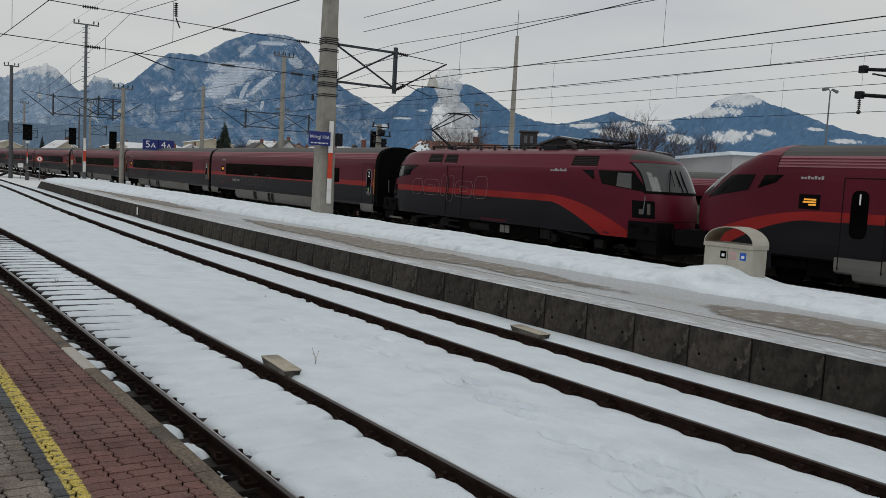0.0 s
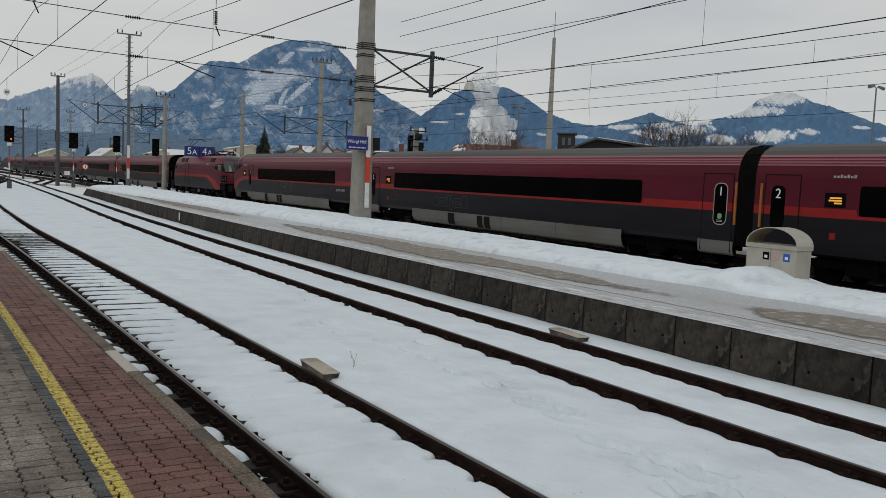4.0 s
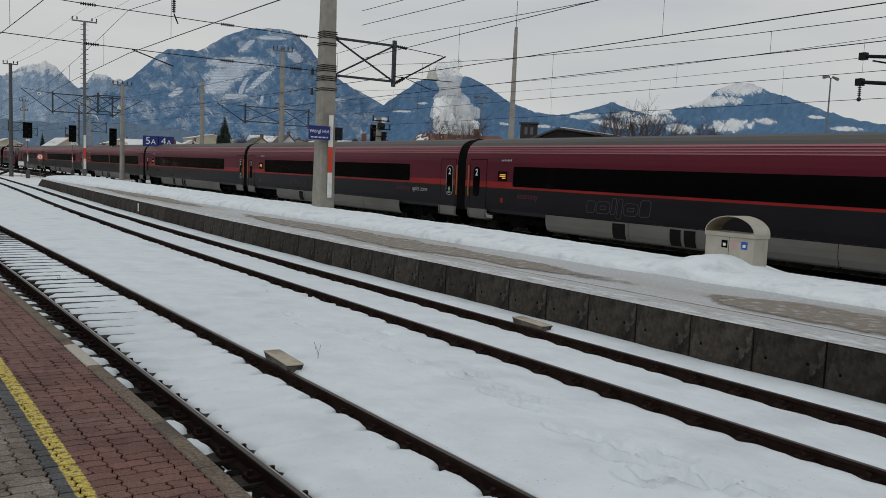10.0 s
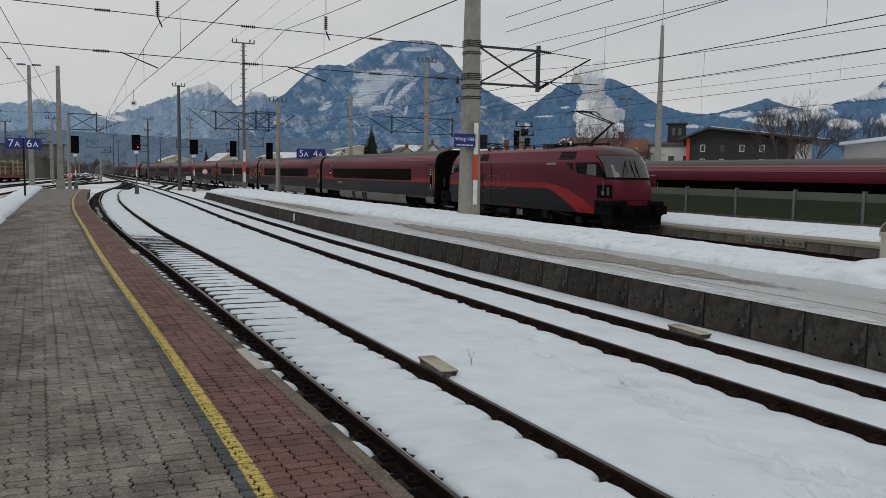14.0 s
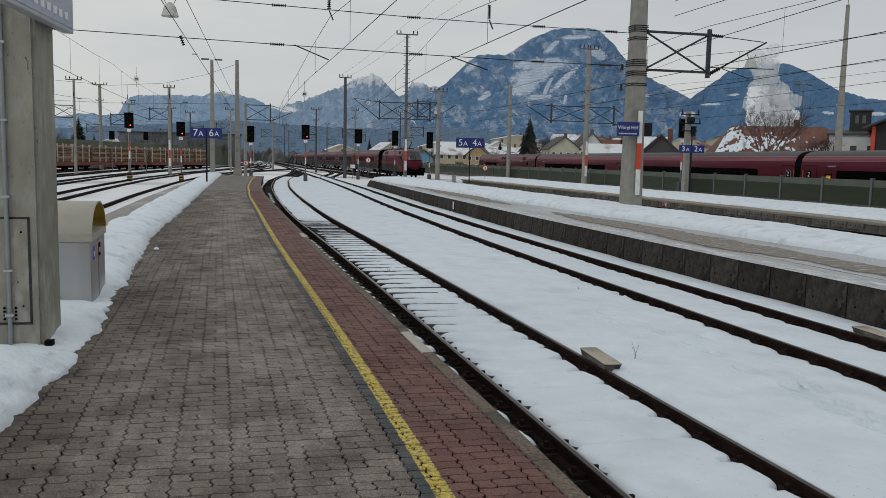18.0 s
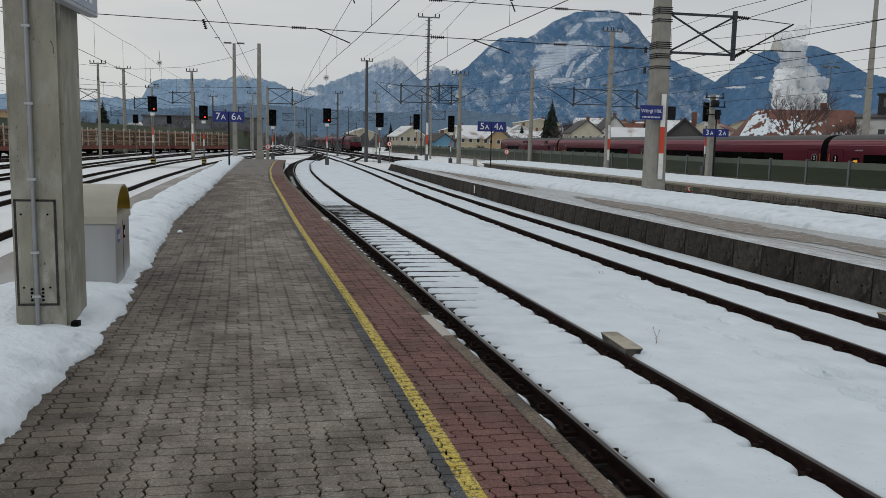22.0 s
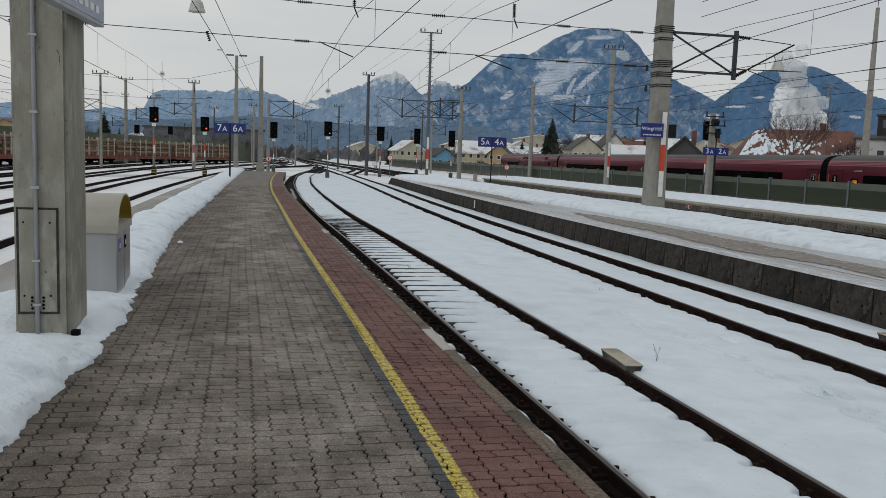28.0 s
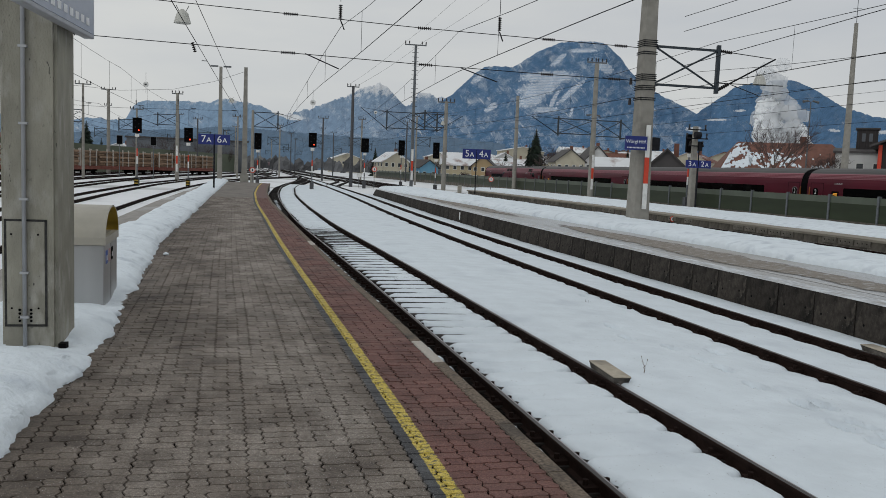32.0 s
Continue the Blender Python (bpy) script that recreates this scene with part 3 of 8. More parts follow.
# ---- platform 3 ----
P3Z = -0.20
E3 = lambda y: X3(y) + 1.68
P3END = 92.0
DECK3 = mat("weathered_yellowish_deck", (0.255, 0.232, 0.190), 0.8, var=0.15, scale=2, bump=0.2, bump_scale=30, stretch=(1, 0.2, 1))
platform_deck("platform_3", lambda y: E3(y) + 0.02, lambda y: 30.9, -30, P3END, P3Z, DECK3, "low concrete platform with a pale deck", 0.46, 4)
bank("snow_bank_3", lambda y: E3(y) + 1.3, lambda y: 31.2, -30, P3END + 6, P3Z, 0.30, "shovelled snow along a low platform", 0.8, 60, 9.0, 0.2)


# ---- mountains round the valley ----
def mountain_mat(name, forest, rock, snow, flecks, gullies, high, z_high, patches=(), terraces=False, patch_noise=6.2):
    """Woods dusted with snow: flecks, snowy gullies, more snow above a height, and clearings (bearing, angle up, half sizes)."""
    m = bpy.data.materials.new(name)
    m.use_nodes = True
    nt = m.node_tree
    b = nt.nodes["Principled BSDF"]
    b.inputs["Roughness"].default_value = 0.95
    b.inputs["Specular IOR Level"].default_value = 0.05
    co = nt.nodes.new("ShaderNodeTexCoord")
    sep = nt.nodes.new("ShaderNodeSeparateXYZ")
    nt.links.new(co.outputs["Object"], sep.inputs[0])

    def op(kind, a, c=0.0):
        n = nt.nodes.new("ShaderNodeMath")
        n.operation = kind
        for i, v in enumerate((a, c)):
            if isinstance(v, (int, float)):
                n.inputs[i].default_value = v
            else:
                nt.links.new(v, n.inputs[i])
        return n.outputs[0]

    def ramp(v, lo, hi, a=0.0, c=1.0):
        n = nt.nodes.new("ShaderNodeMapRange")
        n.inputs["From Min"].default_value, n.inputs["From Max"].default_value = lo, hi
        n.inputs["To Min"].default_value, n.inputs["To Max"].default_value = a, c
        nt.links.new(v, n.inputs["Value"])
        return n.outputs["Result"]

    def mix(f, a, c):
        n = nt.nodes.new("ShaderNodeMix")
        n.data_type = "RGBA"
        if isinstance(f, float):
            n.inputs[0].default_value = f
        else:
            nt.links.new(f, n.inputs[0])
        for slot, v in ((6, a), (7, c)):
            if isinstance(v, tuple):
                n.inputs[slot].default_value = (*v, 1)
            else:
                nt.links.new(v, n.inputs[slot])
        return n.outputs[2]
    az = op("MULTIPLY", op("ARCTAN2", sep.outputs["X"], sep.outputs["Y"]), 57.2958)
    rr = op("SQRT", op("ADD", op("MULTIPLY", sep.outputs["X"], sep.outputs["X"]), op("MULTIPLY", sep.outputs["Y"], sep.outputs["Y"])))
    el = op("MULTIPLY", op("ARCTAN2", sep.outputs["Z"], rr), 57.2958)

    def tex(kaz, kel, shear=0.0, detail=5.0, rough=0.6, dist=0.0, off=0.0):
        cb = nt.nodes.new("ShaderNodeCombineXYZ")
        nt.links.new(op("MULTIPLY", op("ADD", az, op("MULTIPLY", el, shear)), kaz), cb.inputs[0])
        nt.links.new(op("MULTIPLY", el, kel), cb.inputs[1])
        cb.inputs[2].default_value = off
        n = nt.nodes.new("ShaderNodeTexNoise")
        n.inputs["Scale"].default_value = 1.0
        n.inputs["Detail"].default_value = detail
        n.inputs["Roughness"].default_value = rough
        n.inputs["Distortion"].default_value = dist
        nt.links.new(cb.outputs[0], n.inputs["Vector"])
        return n.outputs["Fac"]
    big = tex(1.1, 1.3, 0.3, 6, .6, .4)
    mid = tex(3.2, 2.6, -0.5, 6, .65, .3, 2.0)
    tree = tex(21, 15, 0, 3, .75, 0, 5.0)
    streak = tex(5.5, 1.3, 0.75, 5, .6, .5, 8.0)
    woods = mix(ramp(tree, 0.3, 0.7), tuple(c * 0.68 for c in forest), tuple(c * 1.32 for c in forest))
    woods = mix(ramp(mid, 0.40, 0.62, 0, .55), woods, tuple(c * 1.45 for c in forest))
    # fine dusting on the trees
    paler = ramp(op("ADD", op("ADD", op("MULTIPLY", tree, .80), op("MULTIPLY", mid, .40)), op("MULTIPLY", op("SUBTRACT", big, .5), .6)), 0.68 - flecks * .11, 0.74 - flecks * .10, 0, .85)
    col = mix(paler, woods, rock)
    # bare gullies full of snow
    gul = ramp(op("ADD", op("MULTIPLY", streak, .7), op("MULTIPLY", big, .45)), 0.72 - gullies * .12, 0.80 - gullies * .12, 0, .85)
    h = op("MULTIPLY", op("SUBTRACT", sep.outputs["Z"], z_high), 0.004 * high)
    top = ramp(op("ADD", op("ADD", op("MULTIPLY", mid, .6), op("MULTIPLY", tree, .35)), h), 0.58, 0.70)
    snowy = op("MAXIMUM", gul, top)
    pat = None
    for (pa, pe, ra, re, lean) in patches:
        du = op("DIVIDE", op("SUBTRACT", op("SUBTRACT", az, pa), op("MULTIPLY", op("SUBTRACT", el, pe), lean)), ra)
        dv = op("DIVIDE", op("SUBTRACT", el, pe), re)
        q = op("ADD", op("MULTIPLY", du, du), op("MULTIPLY", dv, dv))
        q = op("ADD", q, op("MULTIPLY", op("SUBTRACT", op("ADD", op("ADD", op("MULTIPLY", mid, .45), op("MULTIPLY", tree, .45)), op("MULTIPLY", streak, .35)), .625), patch_noise))
        q = op("ADD", q, op("MULTIPLY", op("SUBTRACT", big, .5), 2.6))
        k = ramp(q, 1.15, 0.80)
        pat = k if pat is None else op("MAXIMUM", pat, k)
    white = mix(ramp(mid, .35, .65), snow, tuple(c * 0.80 for c in snow))
    col = mix(snowy, col, white)
    if pat is not None:
        inner = white
        if terraces:
            wob = op("ADD", op("MULTIPLY", op("SUBTRACT", el, op("MULTIPLY", az, .06)), 34.0), op("MULTIPLY", mid, 3.0))
            inner = mix(ramp(op("SINE", wob), .1, .7, 0, .75), white, tuple(c * 1.3 for c in rock))
            inner = mix(ramp(tree, .50, .58, 0, .85), inner, tuple(c * 1.7 for c in forest))
        col = mix(pat, col, inner)
    nt.links.new(col, b.inputs["Base Color"])
    return m


def mountain(name, prof, dist, depth, base_el, material, label, ridged=0.5, seed=0.0, rough=0.10):
    """prof: (azimuth, elevation) of the skyline in degrees, from the platform."""
    pr = np.array(prof)
    az = np.arange(pr[0, 0], pr[-1, 0], 0.06 if dist < 4200 else 0.08)
    el = np.interp(az, pr[:, 0], pr[:, 1])
    k = np.hanning(7)
    el = np.convolve(np.pad(el, 3, "edge"), k / k.sum(), "valid")
    bm = bmesh.new()
    rows = []
    nv = 34
    for a, e in zip(az, el):
        e = e + rough * (noise.noise(Vector((a * 2.1, seed, 0))) * 0.7 + noise.noise(Vector((a * 7, seed, 1))) * 0.45 + noise.noise(Vector((a * 19, seed, 2))) * 0.22)
        top = math.tan(radians(e)) * dist
        low = math.tan(radians(base_el)) * (dist - depth) - 30
        col = []
        for j in range(-3, nv + 1):
            u = max(0.0, j / nv)
            r = dist - depth * u + (dist * 0.03 * (-j) if j < 0 else 0)
            f = (1 - u) ** 0.9
            z = low + (top - low) * f
            q = Vector((a * 0.30, u * 1.1 + seed, seed))
            rid = 1 - abs(noise.noise(q * 1.0)) * 2
            rid2 = 1 - abs(noise.noise(q * 3.1)) * 2
            w = min(1, u * 5) * (1 - u)
            z += (top - low) * ridged * w * (0.16 * rid + 0.06 * rid2 - 0.10)
            r -= depth * 0.06 * w * (rid + 0.4 * rid2)
            if j < 0:
                z = top + j * dist * 0.012
            col.append(bm.verts.new((r * math.sin(radians(a)), r * math.cos(radians(a)), 1.9 + z)))
        rows.append(col)
    for i in range(len(rows) - 1):
        for j in range(len(rows[0]) - 1):
            bm.faces.new((rows[i][j], rows[i][j + 1], rows[i + 1][j + 1], rows[i + 1][j]))
    return solid(name, bm, material, label, "mountain", kind="structure", smooth=True)


# valley haze is mixed into these colours: bluer and paler woods and rock
HAZY_FOREST = (0.070, 0.142, 0.246)
M_D = mountain_mat("forested_mountain", HAZY_FOREST, (0.27, 0.33, 0.41), (0.62, 0.655, 0.70), 0.58, 0.45, 0.0, 500,
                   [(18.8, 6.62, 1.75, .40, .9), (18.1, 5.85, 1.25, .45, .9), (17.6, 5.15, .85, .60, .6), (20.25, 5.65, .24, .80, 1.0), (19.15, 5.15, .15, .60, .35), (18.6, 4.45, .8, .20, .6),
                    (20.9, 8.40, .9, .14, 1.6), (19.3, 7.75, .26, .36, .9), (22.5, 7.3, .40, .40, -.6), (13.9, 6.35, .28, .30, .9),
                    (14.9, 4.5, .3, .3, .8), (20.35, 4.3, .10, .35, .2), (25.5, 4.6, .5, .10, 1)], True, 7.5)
M_E = mountain_mat("forested_hill", tuple(c * 1.02 for c in HAZY_FOREST), (0.16, 0.21, 0.28), (0.62, 0.65, 0.69), 0.05, -0.3, 0.0, 500,
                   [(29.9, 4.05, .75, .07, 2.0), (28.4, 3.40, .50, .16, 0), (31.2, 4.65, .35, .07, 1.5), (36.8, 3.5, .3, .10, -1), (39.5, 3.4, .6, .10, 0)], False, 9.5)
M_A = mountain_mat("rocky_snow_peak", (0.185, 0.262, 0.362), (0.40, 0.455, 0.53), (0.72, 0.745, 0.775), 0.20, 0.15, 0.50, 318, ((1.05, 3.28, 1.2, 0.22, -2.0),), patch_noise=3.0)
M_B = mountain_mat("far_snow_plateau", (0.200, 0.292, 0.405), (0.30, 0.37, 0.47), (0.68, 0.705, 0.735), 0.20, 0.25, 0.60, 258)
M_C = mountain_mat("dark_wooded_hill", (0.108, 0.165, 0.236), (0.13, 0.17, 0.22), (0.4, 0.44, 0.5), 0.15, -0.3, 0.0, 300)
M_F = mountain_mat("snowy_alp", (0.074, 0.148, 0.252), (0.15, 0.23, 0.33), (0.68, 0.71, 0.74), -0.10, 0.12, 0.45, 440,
                   [(52.3, 6.2, 1.5, .50, .6), (50.4, 5.3, 1.6, .34, 1.8), (51.7, 3.75, 1.3, .40, .8), (43.6, 3.7, 1.0, .30, .6), (46.5, 4.05, 1.5, .32, 1.5), (42.3, 4.15, 1.0, .20, 2), (48.6, 3.5, .9, .3, -1),
                    (56.8, 4.4, .5, .10, -2), (58.6, 3.7, .9, .14, -2), (39.5, 3.4, .8, .2, 0), (44.9, 4.35, .7, .22, 1.2), (47.4, 4.5, .5, .14, 1.5), (45.2, 3.6, .8, .22, 0), (53.9, 4.1, .6, .2, -.8)], False, 7.4)
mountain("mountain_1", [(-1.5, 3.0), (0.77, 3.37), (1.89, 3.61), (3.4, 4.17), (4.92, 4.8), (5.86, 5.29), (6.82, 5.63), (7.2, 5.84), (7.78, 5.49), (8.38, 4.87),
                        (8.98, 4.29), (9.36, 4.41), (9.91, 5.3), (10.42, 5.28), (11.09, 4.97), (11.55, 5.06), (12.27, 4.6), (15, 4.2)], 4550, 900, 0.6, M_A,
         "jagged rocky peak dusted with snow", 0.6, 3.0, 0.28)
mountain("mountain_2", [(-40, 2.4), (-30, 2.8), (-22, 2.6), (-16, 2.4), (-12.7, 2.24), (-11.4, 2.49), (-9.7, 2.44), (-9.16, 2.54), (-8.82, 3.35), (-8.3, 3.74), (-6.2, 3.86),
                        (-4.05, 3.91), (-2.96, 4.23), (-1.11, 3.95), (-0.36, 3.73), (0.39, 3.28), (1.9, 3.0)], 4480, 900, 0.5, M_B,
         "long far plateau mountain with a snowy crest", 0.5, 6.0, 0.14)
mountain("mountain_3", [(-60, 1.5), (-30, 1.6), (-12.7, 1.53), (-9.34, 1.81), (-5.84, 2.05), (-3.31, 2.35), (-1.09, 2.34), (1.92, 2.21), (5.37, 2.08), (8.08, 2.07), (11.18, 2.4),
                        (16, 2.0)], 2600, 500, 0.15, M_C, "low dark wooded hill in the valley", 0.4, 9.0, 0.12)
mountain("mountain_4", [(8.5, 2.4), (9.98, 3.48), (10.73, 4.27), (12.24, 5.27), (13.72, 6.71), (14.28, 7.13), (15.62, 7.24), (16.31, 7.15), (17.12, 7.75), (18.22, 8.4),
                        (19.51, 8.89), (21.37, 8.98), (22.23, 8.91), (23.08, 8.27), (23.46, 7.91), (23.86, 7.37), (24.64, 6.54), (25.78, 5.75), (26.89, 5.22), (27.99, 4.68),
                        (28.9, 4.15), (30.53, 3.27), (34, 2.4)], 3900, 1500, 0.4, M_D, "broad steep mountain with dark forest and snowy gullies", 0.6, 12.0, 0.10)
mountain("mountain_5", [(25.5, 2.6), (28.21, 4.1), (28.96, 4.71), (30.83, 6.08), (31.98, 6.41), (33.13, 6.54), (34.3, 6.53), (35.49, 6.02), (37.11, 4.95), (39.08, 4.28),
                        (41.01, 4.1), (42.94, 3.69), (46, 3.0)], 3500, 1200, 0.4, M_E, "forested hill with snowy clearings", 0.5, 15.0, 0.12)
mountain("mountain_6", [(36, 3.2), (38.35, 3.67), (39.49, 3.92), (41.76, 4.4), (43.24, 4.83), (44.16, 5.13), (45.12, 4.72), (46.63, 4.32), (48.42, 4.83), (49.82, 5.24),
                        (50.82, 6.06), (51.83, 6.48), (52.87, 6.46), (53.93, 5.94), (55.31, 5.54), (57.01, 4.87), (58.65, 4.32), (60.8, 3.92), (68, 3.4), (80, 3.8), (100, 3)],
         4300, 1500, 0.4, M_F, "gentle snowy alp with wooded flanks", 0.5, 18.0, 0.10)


# ---- platform edges ----
# wall of platform 2: concrete elements one metre long, each with two dark holes
wall2 = thing("platform_wall_2", "dark weathered concrete wall elements of the island platform", "platform wall", kind="structure")


def wall_element(w, h, t=0.16, holes=True):
    bm = bmesh.new()
    box(bm, 0, t, 0.012, w - 0.012, -h, 0.0)
    if holes:
        for y, z in ((w * 0.22, -0.33), (w * 0.80, -0.37)):
            tube(bm, (-0.004, y, z), (0.02, y, z), 0.022, seg=8)
            for f in bm.faces[-10:]:
                f.material_index = 1
    bmesh.ops.bevel(bm, geom=[e for e in bm.edges if e.calc_length() > 0.5], offset=0.006, segments=1, affect="EDGES")
    me = mesh_of(bm, "wall_element")
    me.materials.append(EDGE_CONC)
    me.materials.append(BLACK)
    return me


we = wall_element(1.03, 0.72)
y = -9.0 + 0.41
while y < P2END - 1:
    o = new("wall_element", we)
    o.parent = wall2
    ang = math.degrees(math.atan2(-(E2(y + 1.03) - E2(y)), 1.03))
    o.matrix_local = pose(E2(y) + rnd.uniform(-.006, .006), y, rnd.uniform(-.004, .004), 0, 0, ang)
    y += 1.03
# ramped end of the platform
bm = bmesh.new()
v = [(E2(P2END), P2END, 0), (E2B(P2END), P2END, 0), (E2B(P2END), P2END + 2.5, -0.62), (E2(P2END), P2END + 2.5, -0.62), (E2(P2END), P2END, -0.7), (E2B(P2END), P2END, -0.7)]
vv = [bm.verts.new(p) for p in v]
for q in ((0, 3, 2, 1), (0, 4, 3), (1, 2, 5), (4, 5, 2, 3)):
    bm.faces.new([vv[i] for i in q])
solid("platform_ramp", bm, EDGE_CONC, "sloping concrete end of a platform", "ramp", kind="structure")
# thin worn joint line and frost along the edge
bm = grid(bmesh.new(), [lambda y: E2(y) + 0.0, lambda y: E2(y) + 0.55], steps(-20, P2END, 1), lambda i, y: 0.006)
solid("edge_strip", bm, EDGE_STRIP, "frosted concrete strip along the platform edge", "platform", kind="structure")
bm = grid(bmesh.new(), [lambda y: E2(y) + 0.95, lambda y: E2(y) + 1.02], steps(-20, P2END, 1), lambda i, y: 0.004)
solid("edge_line", bm, mat("pale_line", (0.55, 0.55, 0.54), 0.7, var=0.2, scale=3, stain=(0.4, 0.39, 0.37), stain_scale=1.5), "faded white line on the platform deck", "line", kind="structure")
THAW = mat("thawed_asphalt", (0.205, 0.180, 0.152), 0.75, var=0.28, scale=24, bump=0.3, bump_scale=40, stain=(0.40, 0.40, 0.40), stain_scale=5.0, stain_amount=0.35)
# its edge melts away into the frost: see-through by a noise that grows towards the rim
tn = THAW.node_tree
t_at = tn.nodes.new("ShaderNodeAttribute")
t_at.attribute_name = "core"
t_co = tn.nodes.new("ShaderNodeTexCoord")
t_no = tn.nodes.new("ShaderNodeTexNoise")
t_no.inputs["Scale"].default_value = 2.2
t_no.inputs["Detail"].default_value = 6
t_ad = tn.nodes.new("ShaderNodeMath")
t_mr = tn.nodes.new("ShaderNodeMapRange")
t_mr.inputs["From Min"].default_value, t_mr.inputs["From Max"].default_value = 0.62, 1.02
tn.links.new(t_co.outputs["Object"], t_no.inputs["Vector"])
tn.links.new(t_at.outputs["Fac"], t_ad.inputs[0])
tn.links.new(t_no.outputs["Fac"], t_ad.inputs[1])
tn.links.new(t_ad.outputs[0], t_mr.inputs["Value"])
tn.links.new(t_mr.outputs["Result"], tn.nodes["Principled BSDF"].inputs["Alpha"])
for a, b, xa, xb in ((10, 31, 1.05, 2.5), (3.0, 9.5, 1.3, 2.9), (34, 62, 1.0, 2.2)):
    bm = bmesh.new()
    lay = bm.verts.layers.float.new("core")
    n, us = 30, [-1, -.7, -.35, 0, .35, .7, 1]
    rows = []
    for k in range(n + 1):
        u = k / n
        yy = a + (b - a) * u
        w = max(0.02, math.sin(math.pi * u) ** 0.6) * (xb - xa) * .62 * (1 + 0.35 * nz(a, yy, 0.7))
        c0 = (xa + xb) / 2 + 0.25 * nz(a + 9, yy, 0.4)
        rows.append([])
        for s_ in us:
            vt = bm.verts.new((E2(yy) + c0 + s_ * w, yy, 0.0095))
            vt[lay] = (1 - s_ * s_) * min(1, math.sin(math.pi * u) * 1.6)
            rows[-1].append(vt)
    for k in range(n):
        for j in range(len(us) - 1):
            bm.faces.new((rows[k][j], rows[k][j + 1], rows[k + 1][j + 1], rows[k + 1][j]))
    solid("thawed_patch", bm, THAW, "thawed brownish patch of platform deck", "platform", kind="structure", smooth=True)

# wall of platform 3: pale elements with bolted plates
wall3 = thing("platform_wall_3", "pale weathered concrete wall with bolted plates", "platform wall", kind="structure")
w3 = wall_element(1.0, 0.46, 0.12, False)
w3.materials[0] = EDGE_CONC_FAR
y = 6.0
while y < P3END - 1:
    o = new("wall_element", w3)
    o.parent = wall3
    o.matrix_local = pose(E3(y) - 0.12, y, P3Z - 0.02, 0, 0, math.degrees(math.atan2(-(E3(y + 1) - E3(y)), 1)))
    y += 1.0
PLATE = mat("pale_concrete_plate", (0.20, 0.183, 0.155), 0.8, var=0.3, scale=6, bump=0.2, stain=(0.10, 0.09, 0.075), stain_scale=2.5, objrand=0.3)
pl_bm = nbox(-0.05, 0.0, -0.45, 0.45, -0.13, 0.13)
pl = mesh_of(pl_bm, "plate")
pl.materials.append(PLATE)
dot = bmesh.new()
for k in (-.28, 0, .28):
    tube(dot, (-0.056, k, 0), (-0.04, k, 0), 0.03, seg=8)
dm = mesh_of(dot, "plate_holes")
dm.materials.append(BLACK)
for y in (57.6, 54.6, 53.6, 45.0, 43.1, 38.1, 37.1, 36.1, 35.1, 34.1, 31.2, 30.2, 29.2, 24.5, 23.5, 22.5, 64, 65, 70, 75):
    o = new("plate", pl)
    o.parent, o.matrix_local = wall3, pose(E3(y) - 0.13, y, P3Z - 0.20)
    o2 = new("plate_holes", dm)
    o2.parent = o
bm = sweep(bmesh.new(), [(E3(y), y, P3Z) for y in steps(-20, P3END, 2)], [(-0.16, -0.09), (-0.16, 0.012), (0.25, 0.012), (0.25, -0.09)])
solid("platform_coping", bm, DECK3, "pale yellowish concrete coping along a low platform", "coping", kind="structure")

# kerb of our platform: stones about a metre long, one pair of them new and pale
kerb = thing("kerb", "worn granite kerb along the platform edge", "kerb", kind="structure")
y = -3.0
k = 0
while y < PEND:
    ln = 1.0 if y < 45 else 2.0
    n = 5
    bm = sweep(bmesh.new(), [(EDGE1(y + (ln - .012) * i / n), y + (ln - .012) * i / n, 0) for i in range(n + 1)],
               [(0.0, -0.20), (0.0, -0.012), (-0.010, 0.003), (-0.112, 0.003), (-0.122, -0.006), (-0.122, -0.20)])
    pale = 7.5 < y < 8.5 or 19.3 < y < 20.4
    part("kerb_stone", bm, KERB_PALE if pale else KERB, kerb)
    y += ln
bm = sweep(bmesh.new(), [(EDGE1(y) - 0.10, y, -0.2) for y in steps(-25, PEND, 1)], [(0.02, -0.5), (0.02, 0.0), (-0.3, 0.0), (-0.3, -0.5)])
solid("platform_wall_1", bm, mat("wet_dark_wall", (0.03, 0.028, 0.026), 0.8, var=0.3, scale=4, bump=0.5), "dark damp wall below the kerb", "platform wall", kind="structure")
# rounded end of our platform
bm = bmesh.new()
c0 = bm.verts.new((-2.6, PEND, -0.02))
arc = []
for k in range(13):
    a = math.pi * k / 12
    arc.append((-2.9 + 2.6 * math.cos(a), PEND + 3.0 * math.sin(a)))
top = [bm.verts.new((x, yy, -0.01)) for x, yy in arc]
low = [bm.verts.new((x, yy, -0.7)) for x, yy in arc]
for k in range(12):
    bm.faces.new((c0, top[k], top[k + 1]))
    bm.faces.new((top[k], low[k], low[k + 1], top[k + 1]))
solid("platform_tip", bm, PAVER_GREY, "rounded paved end of a platform", "platform", kind="structure")


# ---- pavers: interlocking stones with zigzag sides, a painted line across them ----
KERB_W = 0.125
LINE_A, LINE_B, LINE_C = 0.740, 0.845, 0.925     # distances of the yellow line and the dark strip from the edge
PITCH_P, PITCH_Y = 0.230, 0.1165      # across the platform and along it


